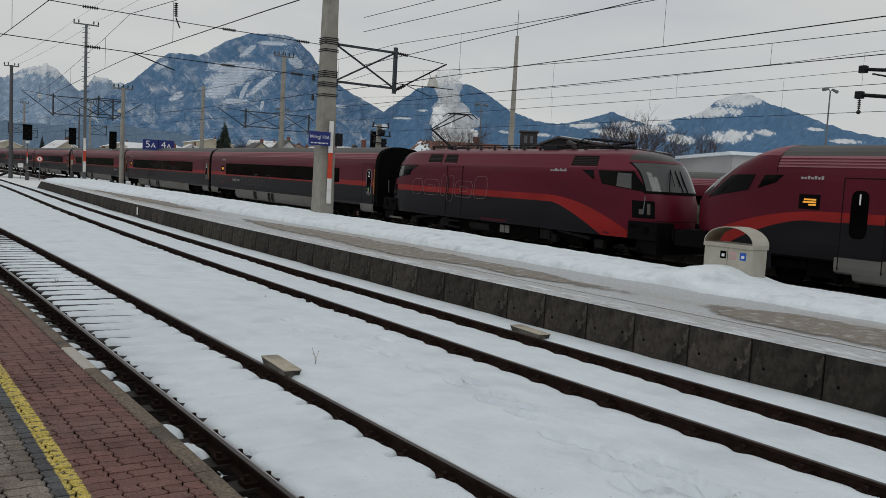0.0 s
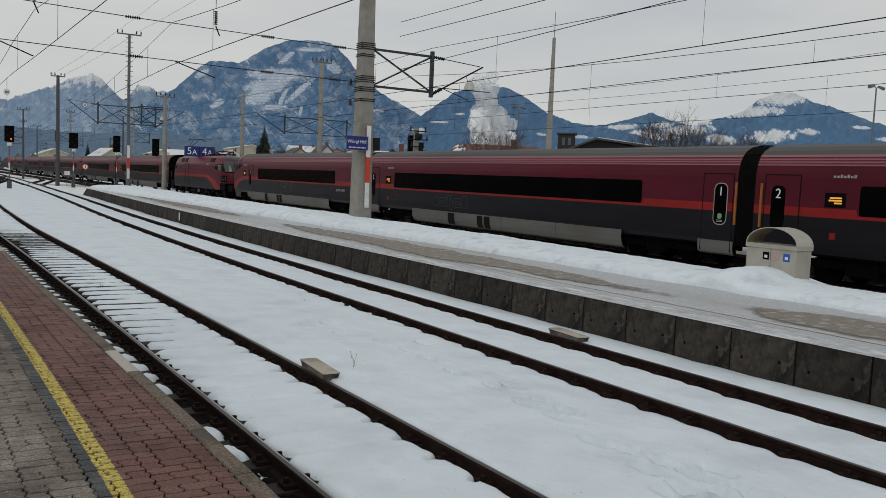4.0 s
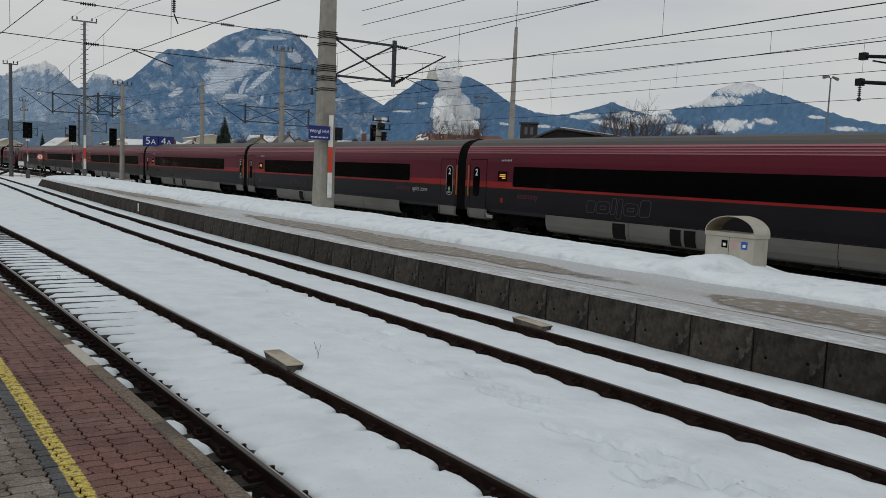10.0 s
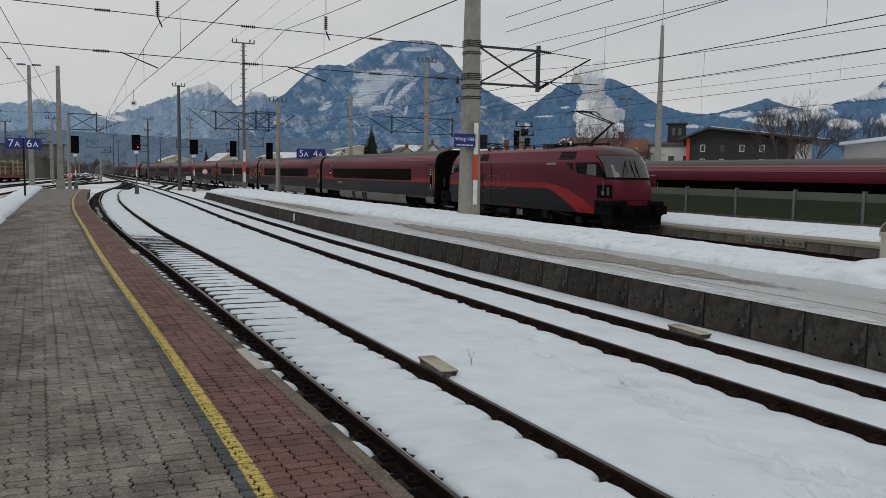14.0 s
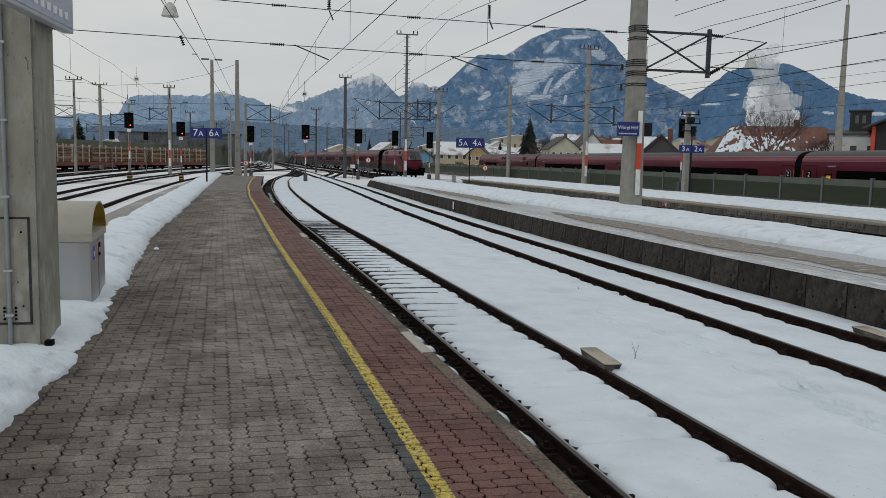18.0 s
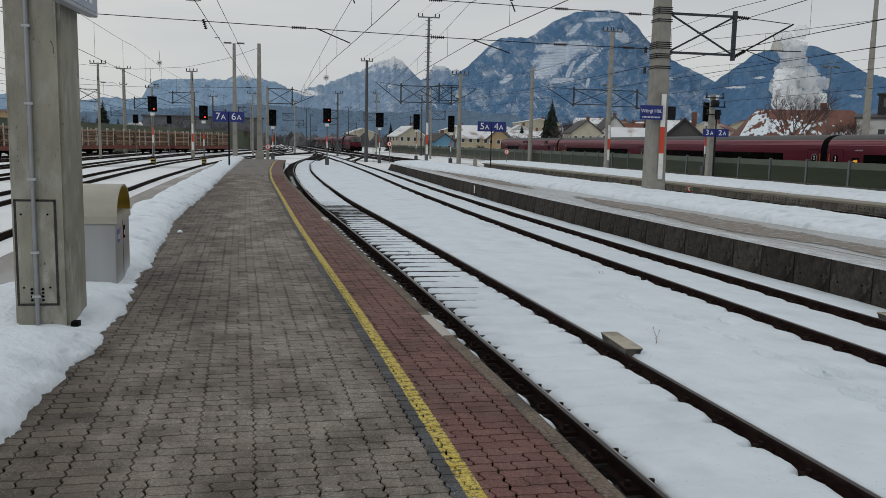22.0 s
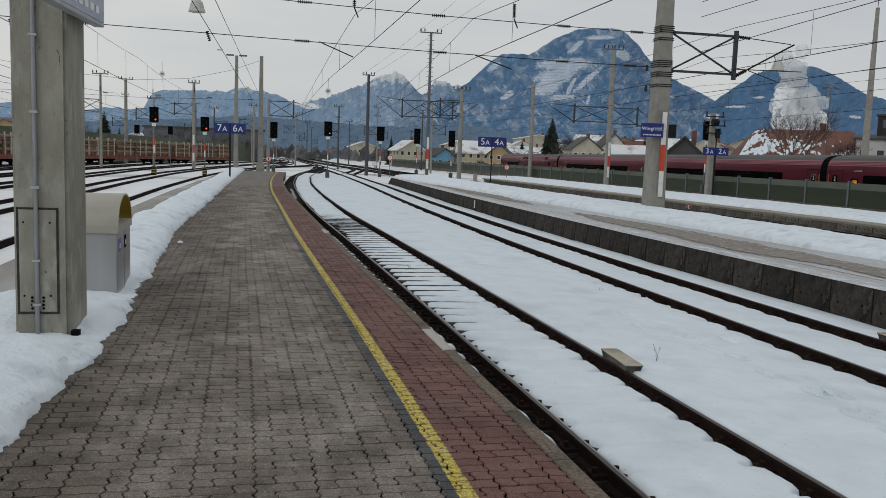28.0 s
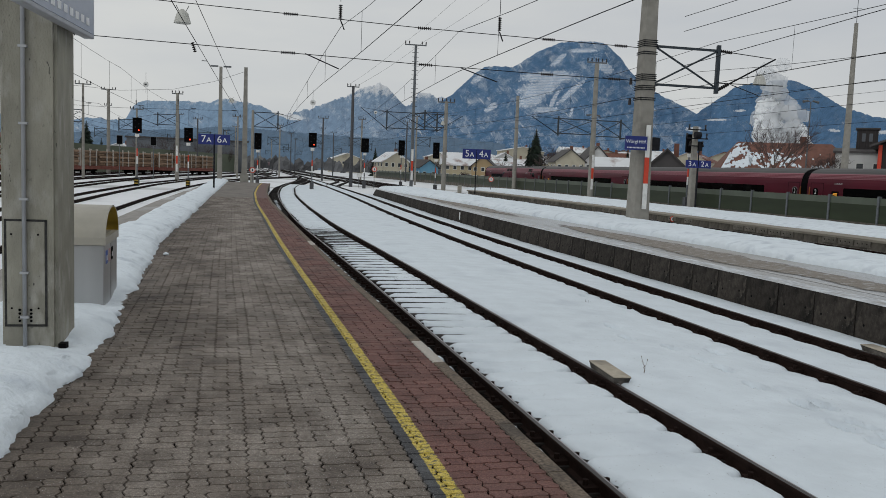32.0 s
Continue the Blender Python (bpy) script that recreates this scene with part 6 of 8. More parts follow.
                side_plate("louvre", [(ya + .03, zq - .012), (yb_ - .03, zq - .012), (yb_ - .03, zq + .010), (ya + .03, zq + .010)], LOUVRE, .017, g_)
            side_plate("grille_sill", [(ya, 3.16), (yb_, 3.16), (yb_, 3.20), (ya, 3.20)], RUBY_ROOF, .020, g_)
        outline_glyphs(body, sx, 1.4925, 6.15, 0.25, 1.72, 0.70, OUTLINE, 0.016)
        for k in range(7):
            part("logo_shape", slab(sx, 1.46, 1.484, -3.72 - .13 * k - .1, -3.72 - .13 * k, 2.98, 3.04 + (.04 if k in (2, 4, 6) else 0)), LETTER_DIM, body)
        side_plate("valance", [(-6.9, .87), (.6, .87), (.6, .94), (-6.9, .94)], RUBY, .010)
        for e in (-1, 1):
            part("step_hole", rounded_plate(sx, 1.38, 1.403, e * 8.05, 1.22, .17, .06, .055), UNDER, c)
            part("step_hole", rounded_plate(sx, 1.38, 1.403, e * 8.6, 1.12, .13, .11, .05), UNDER, c)
            part("sand_box", nbox(*sorted((sx * 1.02, sx * 1.34)), *sorted((e * 3.15, e * 3.75)), .38, .78), GEAR, c, bevel=.03)
            part("damper", ntube((sx * 1.30, e * 5.9, .62), (sx * 1.30, e * 4.2, .78), .06, seg=8), GEAR, c)
            part("axle_box", nbox(*sorted((sx * 1.02, sx * 1.26)), *sorted((e * 6.05, e * 6.5)), .30, .62), GEAR, c, bevel=.04)
            part("axle_box", nbox(*sorted((sx * 1.02, sx * 1.26)), *sorted((e * 3.55, e * 4.0)), .30, .62), GEAR, c, bevel=.04)
        part("air_tank", ntube((sx * 1.18, .1, .55), (sx * 1.18, 1.5, .55), .19, seg=12), GEAR, c)
        part("cab_step", nbox(*sorted((sx * 1.25, sx * 1.45)), 2.25, 3.0, .36, .42), GEAR, c)
        part("cab_step", nbox(*sorted((sx * 1.25, sx * 1.45)), 2.25, 3.0, .62, .68), GEAR, c)
        for k, (a, b) in enumerate(((-1.9, -1.5), (-1.2, -.95), (-.9, -.6))):
            part("box_front", slab(sx, 1.28, 1.31, a, b, .42, .72), SKIRT if k else UNDER, c)
    for e in (-1, 1):
        buffers(c, e * 9.0, e)
        part("snow_plough", nbox(-1.30, 1.30, *sorted((e * 8.1, e * 9.0)), 0.35, 0.80), BLACK, c)
        wf = part("windscreen_frame", loco_patch(e, -1.17, 1.17, 2.385, 3.365, .012, 24, 12), BLACK, body, "black windscreen surround")
        ws = part("windscreen", loco_patch(e, -1.15, 1.15, 2.41, 3.348, .022, 24, 12), CABGLASS, wf, "steep wrap-round windscreen")
        for x, x2 in ((-.10, -.16), (.12, .08), (-.78, -.40)):
            wp = ntube((x, e * (loco_reach(2.44) + .05), 2.44), (x2, e * (loco_reach(3.1) + .045), 3.12), 0.017, seg=6)
            tube(wp, (x2 - .05, e * (loco_reach(2.62) + .05), 2.62), (x2 + .02, e * (loco_reach(3.15) + .05), 3.17), 0.011, seg=5)
            part("wiper", wp, BLACK, wf)
        part("windscreen_sill", loco_patch(e, -1.20, 1.20, 2.325, 2.38, .022, 24, 2), BLACK, wf)
        part("nose_seam", loco_patch(e, -1.02, 1.02, 1.42, 1.44, .014, 16, 1), SEAM, body)
        part("hose", ntube((.55, e * 9.22, 1.15), (.35, e * 9.35, .7), .03, seg=6), BLACK, c)
        part("hose", ntube((-.55, e * 9.22, 1.15), (-.35, e * 9.35, .7), .03, seg=6), BLACK, c)
    bogie(c, -5.0)
    bogie(c, 5.0)
    for a, b in ((-3, -1.2), (-0.9, 0.8), (1.0, 3.0)):
        part("underfloor_box", nbox(-1.28, 1.28, a, b, 0.30, 0.80), UNDER, c)
    # roof equipment
    for k in range(9):
        for x in (-.6, .6):
            ib = ntube((x, -4 + k, 3.75), (x, -4 + k, 4.0), 0.07, 0.05, 8)
            for z in (3.84, 3.92):
                tube(ib, (x, -4 + k, z), (x, -4 + k, z + .03), .095, .06, 8)
            part("roof_insulator", ib, INSUL, c)
    for x in (-.6, .6):
        part("roof_bus_bar", ntube((x, -4, 4.01), (x, 4, 4.01), 0.02, seg=6), STEEL_DARK, c)
    part("roof_box", nbox(-0.7, 0.7, -3.1, -2.3, 3.75, 4.0), STEEL_DARK, c, bevel=.03)
    part("surge_arrester", ntube((-.3, -3.75, 3.95), (-.3, -3.3, 4.1), .13, seg=10), INSUL, c)
    for e in (1, -1):
        up = e == up_end
        y = e * 5.25
        pg = bmesh.new()
        for x in (-.45, .45):
            tube(pg, (x, y - .9, 3.98), (x, y + .9, 3.98), 0.045, seg=6)
            for dy in (-.8, .8):
                tube(pg, (x, y + dy, 3.72), (x, y + dy, 3.98), 0.07, seg=8)
        pn = part("pantograph", pg, STEEL_DARK, c, "raised pantograph" if up else "folded pantograph")
        ky, kz, hy, hz = (y + e * 1.75, 4.85, y - e * .65, 5.48) if up else (y + e * 1.2, 4.12, y - e * .6, 4.2)
        part("lower_arm", ntube((0, y, 4.0), (0, ky, kz), 0.06, 0.045, seg=8), STEEL_DARK, pn)
        for x in (-.3, .3):
            part("upper_arm", ntube((x * .3, ky, kz), (x, hy, hz), 0.025, seg=6), STEEL_DARK, pn)
        for dy in (-.2, .2):
            hb = ntube((-.55, hy + dy, hz + .04), (.55, hy + dy, hz + .04), 0.03, seg=6)
            for sx in (-1, 1):
                tube(hb, (sx * .55, hy + dy, hz + .04), (sx * .85, hy + dy, hz - .13), 0.022, seg=6)
            part("collector_bar", hb, STEEL_DARK, pn)
    return c


COACH1 = coach("1", False, "ruby-red and anthracite first class coach of a fast train", (("first", 9.2, .34, ECON),))
DINER = coach("2", False, "ruby-red restaurant coach of a fast train", (("restaurant", -10.3, .34, ECON),), True, (.05, -3.3, 1.27, .42))
COACH2 = coach("2", False, "ruby-red and anthracite second class coach of a fast train", (("economy", 8.65, .34, ECON),))
QUIET = coach("2", False, "ruby-red second class quiet coach of a fast train", (("economy", -8.35, .34, ECON), ("quiet zone", -9.85, .31, LETTER_DIM)))
FAMILY = coach("2", False, "ruby-red second class family coach of a fast train", (("economy", 8.95, .34, ECON), ("family zone", 7.4, .31, LETTER_DIM)), False, (6.04, 1.2, 1.36, .56), False)
CABCAR = coach("1", True, "ruby-red driving trailer with a rounded nose", (("first", -8.55, .34, ECON), ("quiet zone", -9.7, .30, LETTER_DIM)), False, (2.6, -1.3, 1.20, .56))
LOCO = loco("ruby-red electric locomotive with a raised pantograph")


def along(t):
    return 12.0 * t + 0.245 * t * t


IFACE = 18.0
consist = []     # (thing, offset of its middle from the meeting point of the two units)
ID = Matrix.Identity(4)
consist.append((CABCAR, -PITCH / 2 - 0.2))
consist.append((COACH1, -PITCH * 1.5))
consist.append((DINER, -PITCH * 2.5))
consist.append((COACH2, -PITCH * 3.5))
consist.append((QUIET, -PITCH * 4.5))
consist.append((copy_thing(COACH2, ID), -PITCH * 5.5))
consist.append((FAMILY, -PITCH * 6.5))
consist.append((LOCO, -PITCH * 7 - 9.75))
l2 = loco("ruby-red electric locomotive with its far pantograph raised", 1)
consist.append((l2, 9.75))
for k, ob in enumerate((FAMILY, COACH2, QUIET, COACH2, DINER, COACH1)):
    consist.append((copy_thing(ob, ID), 19.5 + PITCH * (k + 0.5)))
consist.append((copy_thing(CABCAR, ID), 19.5 + PITCH * 6.5))


def train_pose(off, t):
    y = IFACE + off + along(t)
    a, b = (X3(y - 9), y - 9), (X3(y + 9), y + 9)
    yaw = math.degrees(math.atan2(-(b[0] - a[0]), b[1] - a[1]))
    return pose((a[0] + b[0]) / 2, y, RZ, 0, 0, yaw)


# standing train behind the noise barrier
def standing(ob, y, flip=False):
    o = copy_thing(ob, ID)
    a, b = X2(y - 9), X2(y + 9)
    o.matrix_world = pose((a + b) / 2, y, -1.0, 0, 0, math.degrees(math.atan2(-(b - a), 18)) + (180 if flip else 0))
    o["group"] = "standing train"
    return o


for k in range(-2, 4):
    standing(COACH2 if k < 2 else COACH1, 46.8 + PITCH * (k - 0.5))
standing(LOCO, 46.8 + PITCH * 3 - 13 + 13 + 9.75 - PITCH + 0.2, False)


# ---- masts, signals and signs ----
def tapered_mast(name, x, y, zb, zt, wb, wt, label, material=None, round_=False, group="masts"):
    m = thing(name, label, "mast", (x, y, zb), group=group)
    bm = bmesh.new()
    h = zt - zb
    if round_:
        tube(bm, (0, 0, -0.5), (0, 0, h), wb / 2, wt / 2, 14)
    else:
        n = 6
        prev = None
        for k in range(n + 1):
            z = -0.5 + (h + 0.5) * k / n
            w = (wb + (wt - wb) * k / n) / 2
            c = w * 0.22
            r = [bm.verts.new((px_, py_, z)) for px_, py_ in ((-w, -w + c), (-w + c, -w), (w - c, -w), (w, -w + c), (w, w - c), (w - c, w), (-w + c, w), (-w, w - c))]
            if prev:
                for i in range(8):
                    bm.faces.new((prev[i], prev[(i + 1) % 8], r[(i + 1) % 8], r[i]))
            prev = r
        bm.faces.new(prev)
    part("shaft", bm, material or CONCRETE, m)
    return m


def crossarm(m, z, half, n_ins=2):
    a = part("crossarm", nbox(-half, half, -.05, .05, z - .06, z + .06), STEEL, m)
    for s in (-1, 1):
        for k in range(n_ins):
            x = s * (half - .05 - k * .42)
            bm = bmesh.new()
            tube(bm, (x, 0, z), (x, 0, z + .12), .03, seg=6)
            tube(bm, (x, 0, z + .12), (x, 0, z + .40), .07, .05, 8)
            part("pin_insulator", bm, INSUL, a)


def disc_insulator(bm, p, d, n=6, r=.065, pitch=.075):
    """Discs and waists turned as one body."""
    p, d = Vector(p), Vector(d).normalized()
    q = d.to_track_quat("Z", "Y")
    prof = []
    for k in range(n):
        s = (k - n / 2) * pitch
        prof += [(s, r * .32), (s + pitch * .25, r), (s + pitch * .55, r * .75), (s + pitch * .7, r * .32)]
    rings = [[bm.verts.new(p + d * s + q @ Vector((rad * math.cos(.7854 * k), rad * math.sin(.7854 * k), 0))) for k in range(8)] for s, rad in prof]
    for r1, r2 in zip(rings[:-1], rings[1:]):
        for k in range(8):
            j = (k + 1) % 8
            bm.faces.new((r1[k], r1[j], r2[j], r2[k]))
    bm.faces.new(rings[0][::-1])
    bm.faces.new(rings[-1])


def truss_arm(m, x0, x1, z0, z1, pointer=None):
    """A flat braced frame from the mast, with a sloping bracket tube at its tip."""
    bm = bmesh.new()
    t = .045
    e = .07 if x1 > x0 else -.07
    for z in (z0, z1):
        box(bm, min(x0, x1), max(x0, x1), -t, t, z - t, z + t)
    box(bm, x1 - .07, x1 + .07, -.07, .07, z0 - .22, z1 + .22)
    tube(bm, (x0, 0, z0), (x1, 0, z1), .04, seg=6)
    tube(bm, (x0, 0, z1), (x1, 0, z0), .04, seg=6)
    a = part("bracket_frame", bm, STEEL_BLUE, m, "braced steel frame")
    if pointer:
        px_, pz = pointer
        bm = bmesh.new()
        tube(bm, (x1, 0, z0 - .1), (px_, 0, pz), .035, seg=6)
        tube(bm, (x1, 0, z1), (px_ - .15 * (1 if x1 > x0 else -1), 0, pz), .018, seg=6)
        part("cantilever_tube", bm, STEEL_DARK, m)
        d = Vector((px_ - x1, 0, pz - z0 + .1)).normalized()
        bm = bmesh.new()
        disc_insulator(bm, Vector((x1, 0, z0 - .1)) + d * .36, d, 6, .085, .09)
        part("insulator", bm, INSUL, m)
        d = (Vector((px_, 0, pz)) - Vector((x1, 0, z1))).normalized()
        bm = bmesh.new()
        disc_insulator(bm, Vector((x1, 0, z1)) + d * .36, d, 6, .075, .09)
        part("insulator", bm, INSUL, m)
    return a


def panel_marks(m, dx, y, z0, w=.16):
    """White, red, white marking plate on a mast."""
    h = [1.28, 1.04, 1.02] if w > .13 else [1.3, .95, .95]
    z = z0
    for k, (hh, mt) in enumerate(zip((h[2], h[1], h[0]), (WHITE_PAINT, RED_PAINT, WHITE_PAINT))):
        part("marking_plate", nbox(dx - w / 2, dx + w / 2, y - .03, y, z, z + hh), mt, m, "white plate" if k != 1 else "red plate")
        z += hh


# the great mast on the island platform
MBIG = tapered_mast("concrete_mast", 14.36, 31.3, 0.05, 14.0, 0.76, 0.40, "massive tapered concrete catenary mast on the island platform")
for z, n in ((7.05, 4), (6.75, 2), (5.72, 4), (5.35, 3), (4.95, 2)):
    for k in range(n):
        bm = bmesh.new()
        zz = z + k * .075
        hw = .38 - .0124 * (zz + .5) + .02
        box(bm, -hw, hw, -hw, hw, zz, zz + .03)
        part("clamp_band", bm, STEEL_DARK, MBIG)
truss_arm(MBIG, .30, 3.12, 5.62, 7.12, (5.72, 6.95))
panel_marks(MBIG, 0.06, -.43, 0.62, .19)
ns = part("name_sign", nbox(-.95, -.02, -.56, -.50, 2.95, 3.5), SIGN_BLUE, MBIG, "blue station name sign with white lettering")
text("Wörgl Hbf.", .19, LETTER, ns, pose(-.49, -.563, 3.28, 90, 0, 0))
for k in range(13):
    part("print_bar", nbox(-.86 + k * .058, -.86 + k * .058 + .035, -.564, -.56, 3.02, 3.07), LETTER, ns)
part("loudspeaker_box", nbox(.36, .70, -.22, .22, 2.98, 3.5), STEEL_DARK, MBIG, bevel=.02)
part("loudspeaker_front", nbox(.70, .715, -.18, .18, 3.02, 3.46), STEEL, MBIG)
for z in (5.55, 4.75):
    part("ring_insulator", ntube((-.62, 0, z), (-.62, 0, z + .25), .07, .05, 8), INSUL, MBIG)
# hanging weight lamp below the bracket
LAMPM = mat("pale_enamel", (0.48, 0.48, 0.44), .5, var=.08)
def hung_lamp(x, y, z, s=1.0, label="pale enamel lamp hung from the catenary wires"):
    l = thing("hanging_lamp", label, "lamp", (x, y, z), group="hanging lamps")
    bm = bmesh.new()
    tube(bm, (0, 0, 0), (0, 0, .34 * s), .30 * s, .20 * s, 12)
    tube(bm, (0, 0, .34 * s), (0, 0, .48 * s), .20 * s, .06 * s, 12)
    part("shade", bm, LAMPM, l)
    bm = bmesh.new()
    tube(bm, (-.12 * s, 0, .42 * s), (-.22 * s, 0, .62 * s), .012, seg=5)
    tube(bm, (.12 * s, 0, .42 * s), (.22 * s, 0, .62 * s), .012, seg=5)
    part("hanger", bm, STEEL_DARK, l)
    return l


hung_lamp(19.42, 31.3, 5.93, .9)
bm = bmesh.new()
tube(bm, (17.6, 31.3, 5.88), (20.5, 31.3, 5.93), .02, seg=6)
tube(bm, (18.1, 31.3, 5.86), (19.2, 31.0, 5.45), .018, seg=6)
solid("registration_arm", bm, STEEL_DARK, "thin steel registration arm for a contact wire", "catenary", group="catenary")

# the near pillar at our platform with its conduit and framed hatch
PILLAR = mat("weathered_pillar_concrete", (0.285, 0.275, 0.228), 0.85, var=0.20, scale=5.0, bump=0.5, bump_scale=60, stretch=(1, 1, .40), stain=(0.195, 0.188, 0.155), stain_scale=1.6, stain_amount=0.6, specks=0.9, speck_color=(0.06, 0.057, 0.050), blotch=(0.36, 0.35, 0.31), blotch_scale=7.0)
SIGN_BACK0 = mat("pale_zinc", (.42, .43, .45), .42, metal=.3, var=.08)
NP = thing("concrete_pillar", "square grey concrete pillar with a metal conduit and framed hatch", "pillar", (-2.462, 8.82, 0), -1.0)
bm = nbox(-.235, .255, -.335, .335, -.3, 12.0)
bmesh.ops.bevel(bm, geom=[e for e in bm.edges if e.calc_length() > 5], offset=.03, segments=2, affect="EDGES")
part("shaft", bm, PILLAR, NP)
bm = bmesh.new()
for (a, b, c, d) in ((-.205, .165, .265, .285), (-.205, .165, 1.262, 1.282), (-.207, -.187, .265, 1.282), (.147, .167, .265, 1.282)):
    box(bm, a, b, -.341, -.334, c, d)
part("hatch_seam", bm, mat("dark_sealant", (.030, .030, .029), .8, var=.5, scale=20), NP)
part("hatch", nbox(-.185, .145, -.340, -.334, .29, 1.26), PILLAR, NP)
for (a, z) in ((-.145, 1.14), (.09, 1.14), (-.145, .44), (.09, .44)):
    part("bolt_hole", ntube((a, -.343, z), (a, -.337, z), .010, seg=8), BLACK, NP)
bm = bmesh.new()
for dx in (-.055, .045):
    for k in range(4):
        tube(bm, (dx - .02, -.35, .32 + k * .035), (dx - .02, -.337, .32 + k * .035), .012, seg=6)
part("cable_clips", bm, BLACK, NP)
part("conduit", ntube((-.025, -.362, -.1), (-.025, -.362, 12.0), .02, seg=10), SIGN_BACK0, NP, "grey metal conduit", smooth=True)
for z in (.35, .77, 1.46, 2.16, 2.86, 3.6):
    part("conduit_clip", nbox(-.062, .012, -.384, -.334, z, z + .022), SIGN_BACK0, NP)
part("foot_box", nbox(.262, .33, -.34, -.24, -.02, .10), BLACK, NP)
SIGN_BACK = mat("grey_sign_underside", (.42, .43, .46), .45, metal=.3, var=.08)
sg = thing("platform_sign", "grey-blue platform sign projecting from a pillar", "sign", (-2.13, 8.15, 3.06), -4)
part("sign_box", nbox(-.05, .05, -.95, 1.0, 0, .75), SIGN_BACK, sg, bevel=.01)
part("sign_face", nbox(.05, .056, -.9, .95, .04, .71), mat("sign_face_reflective", (.30, .33, .40), .25, metal=.2, var=.06), sg)
for k in range(8):
    part("print_bar", nbox(.056, .060, -.5 + k * .17, -.5 + k * .17 + .1, .10, .17), LETTER, sg)

# two litter stations of the same make
CREAMP = mat("cream_painted_metal", (.40, .38, .325), .45, var=.1, scale=5, stain=(.30, .28, .235), stain_scale=2.5)
BRUSHED = mat("brushed_steel", (.42, .42, .42), .38, metal=.7, var=.08, scale=3, stretch=(1, 1, .1))
TAN_IN = mat("shaded_tan_inside", (.15, .118, .075), .5, var=.1)
YEL_IN = mat("yellow_inside", (.34, .23, .03), .5, var=.1)
BLUE_IN = mat("blue_sticker", (.02, .09, .42), .4, var=.05)
PINK = mat("pink_sticker", (.48, .30, .30), .5, var=.05)


def litter_station(x, y, z, yaw, label, steel=False):
    """A box of 1.24 by 0.55 m with an arched roof open at the front and back."""
    b = thing("litter_station", label, "litter bin", (x, y, z), yaw, group="litter stations")
    hl, hd = .60, .25
    b.scale = (1.06, 1.06, 1.06) if steel else (1, 1, 1)
    part("body", nbox(-hd, hd, -hl, hl, 0, .77), BRUSHED if steel else CREAMP, b, bevel=.01)
    rim = bmesh.new()
    for q in ((-hd - .02, hd + .02, -hl - .02, -hl + .06), (-hd - .02, hd + .02, hl - .06, hl + .02), (-hd - .02, -hd + .05, -hl + .06, hl - .06), (hd - .05, hd + .02, -hl + .06, hl - .06)):
        box(rim, *q, .77, .86)
    part("top_rim", rim, CREAMP, b)
    part("inner_floor", nbox(-hd + .05, hd - .05, -hl + .06, hl - .06, .77, .80), BLACK, b)
    bm = bmesh.new()
    n = 18
    pts = [(-(hl + .02) * math.cos(math.pi * k / n), .36 * math.sin(math.pi * k / n)) for k in range(n + 1)]
    ro = [[bm.verts.new((sx * (hd + .02), u, .855 + w)) for u, w in pts] for sx in (-1, 1)]
    ri = [[bm.verts.new((sx * (hd + .02), u * .965, .855 + w * .95)) for u, w in pts] for sx in (-1, 1)]
    for k in range(n):
        bm.faces.new((ro[0][k], ro[1][k], ro[1][k + 1], ro[0][k + 1]))
        bm.faces.new((ri[0][k], ri[0][k + 1], ri[1][k + 1], ri[1][k])).material_index = 1
        for s in (0, 1):
            bm.faces.new((ro[s][k], ro[s][k + 1], ri[s][k + 1], ri[s][k]))
    part("arched_roof", bm, [CREAMP, YEL_IN if steel else TAN_IN], b, "arched sheet-metal roof", smooth=True)
    for u, m in ((.11, BLACK), (-.13, PINK), (-.38, BLUE_IN)):
        for sx in (-1, 1):
            st = part("sticker", nbox(*sorted((sx * hd, sx * (hd + .004))), u - .075, u + .075, .53, .69), m, b)
            part("sticker_mark", nbox(*sorted((sx * hd, sx * (hd + .007))), u - .035, u + .035, .57, .63), LETTER if m is not PINK else CREAMP, st)
    for u in (.0,):
        part("door_seam", nbox(-hd - .003, hd + .003, u - .004, u + .004, .02, .77), STEEL_DARK, b)
    return b


litter_station(14.86, 11.33, 0.02, 1.5, "cream metal litter station half buried in shovelled snow")
litter_station(-2.565, 11.64, -0.02, 3, "brushed steel litter station with an arched cream roof", True)

# tall lattice-armed mast with a ladder of rungs (tracks 5 and 4)
MB = tapered_mast("tall_mast", 14.58, 88.0, 0.0, 15.1, .34, .22, "tall slim steel mast with rungs and red and white plates", STEEL)
crossarm(MB, 15.05, 1.15)
for k in range(14):
    z = 8.6 + k * .47
    part("rung", nbox(-.36, .36, -.02, .02, z, z + .04), STEEL_DARK, MB)
truss_arm(MB, -.15, -2.85, 6.2, 7.9, (-5.6, 8.2))
truss_arm(MB, .15, 2.6, 6.2, 7.9, (5.4, 7.85))
panel_marks(MB, 0.0, -.2, 0.75, .24)


def simple_mast(x, y, zb, zt, w, label, arm=None, cross=None, marks=False, material=None, round_=True):
    m = tapered_mast("catenary_mast", x, y, zb, zt, w, w * .7, label, material, round_)
    if cross:
        crossarm(m, zt - zb - .1, cross)
    if arm:
        truss_arm(m, 0, arm[0], arm[1] - zb, arm[2] - zb, arm[3])
    if marks:
        panel_marks(m, 0, -w / 2 - .02, .85, .22)
    return m


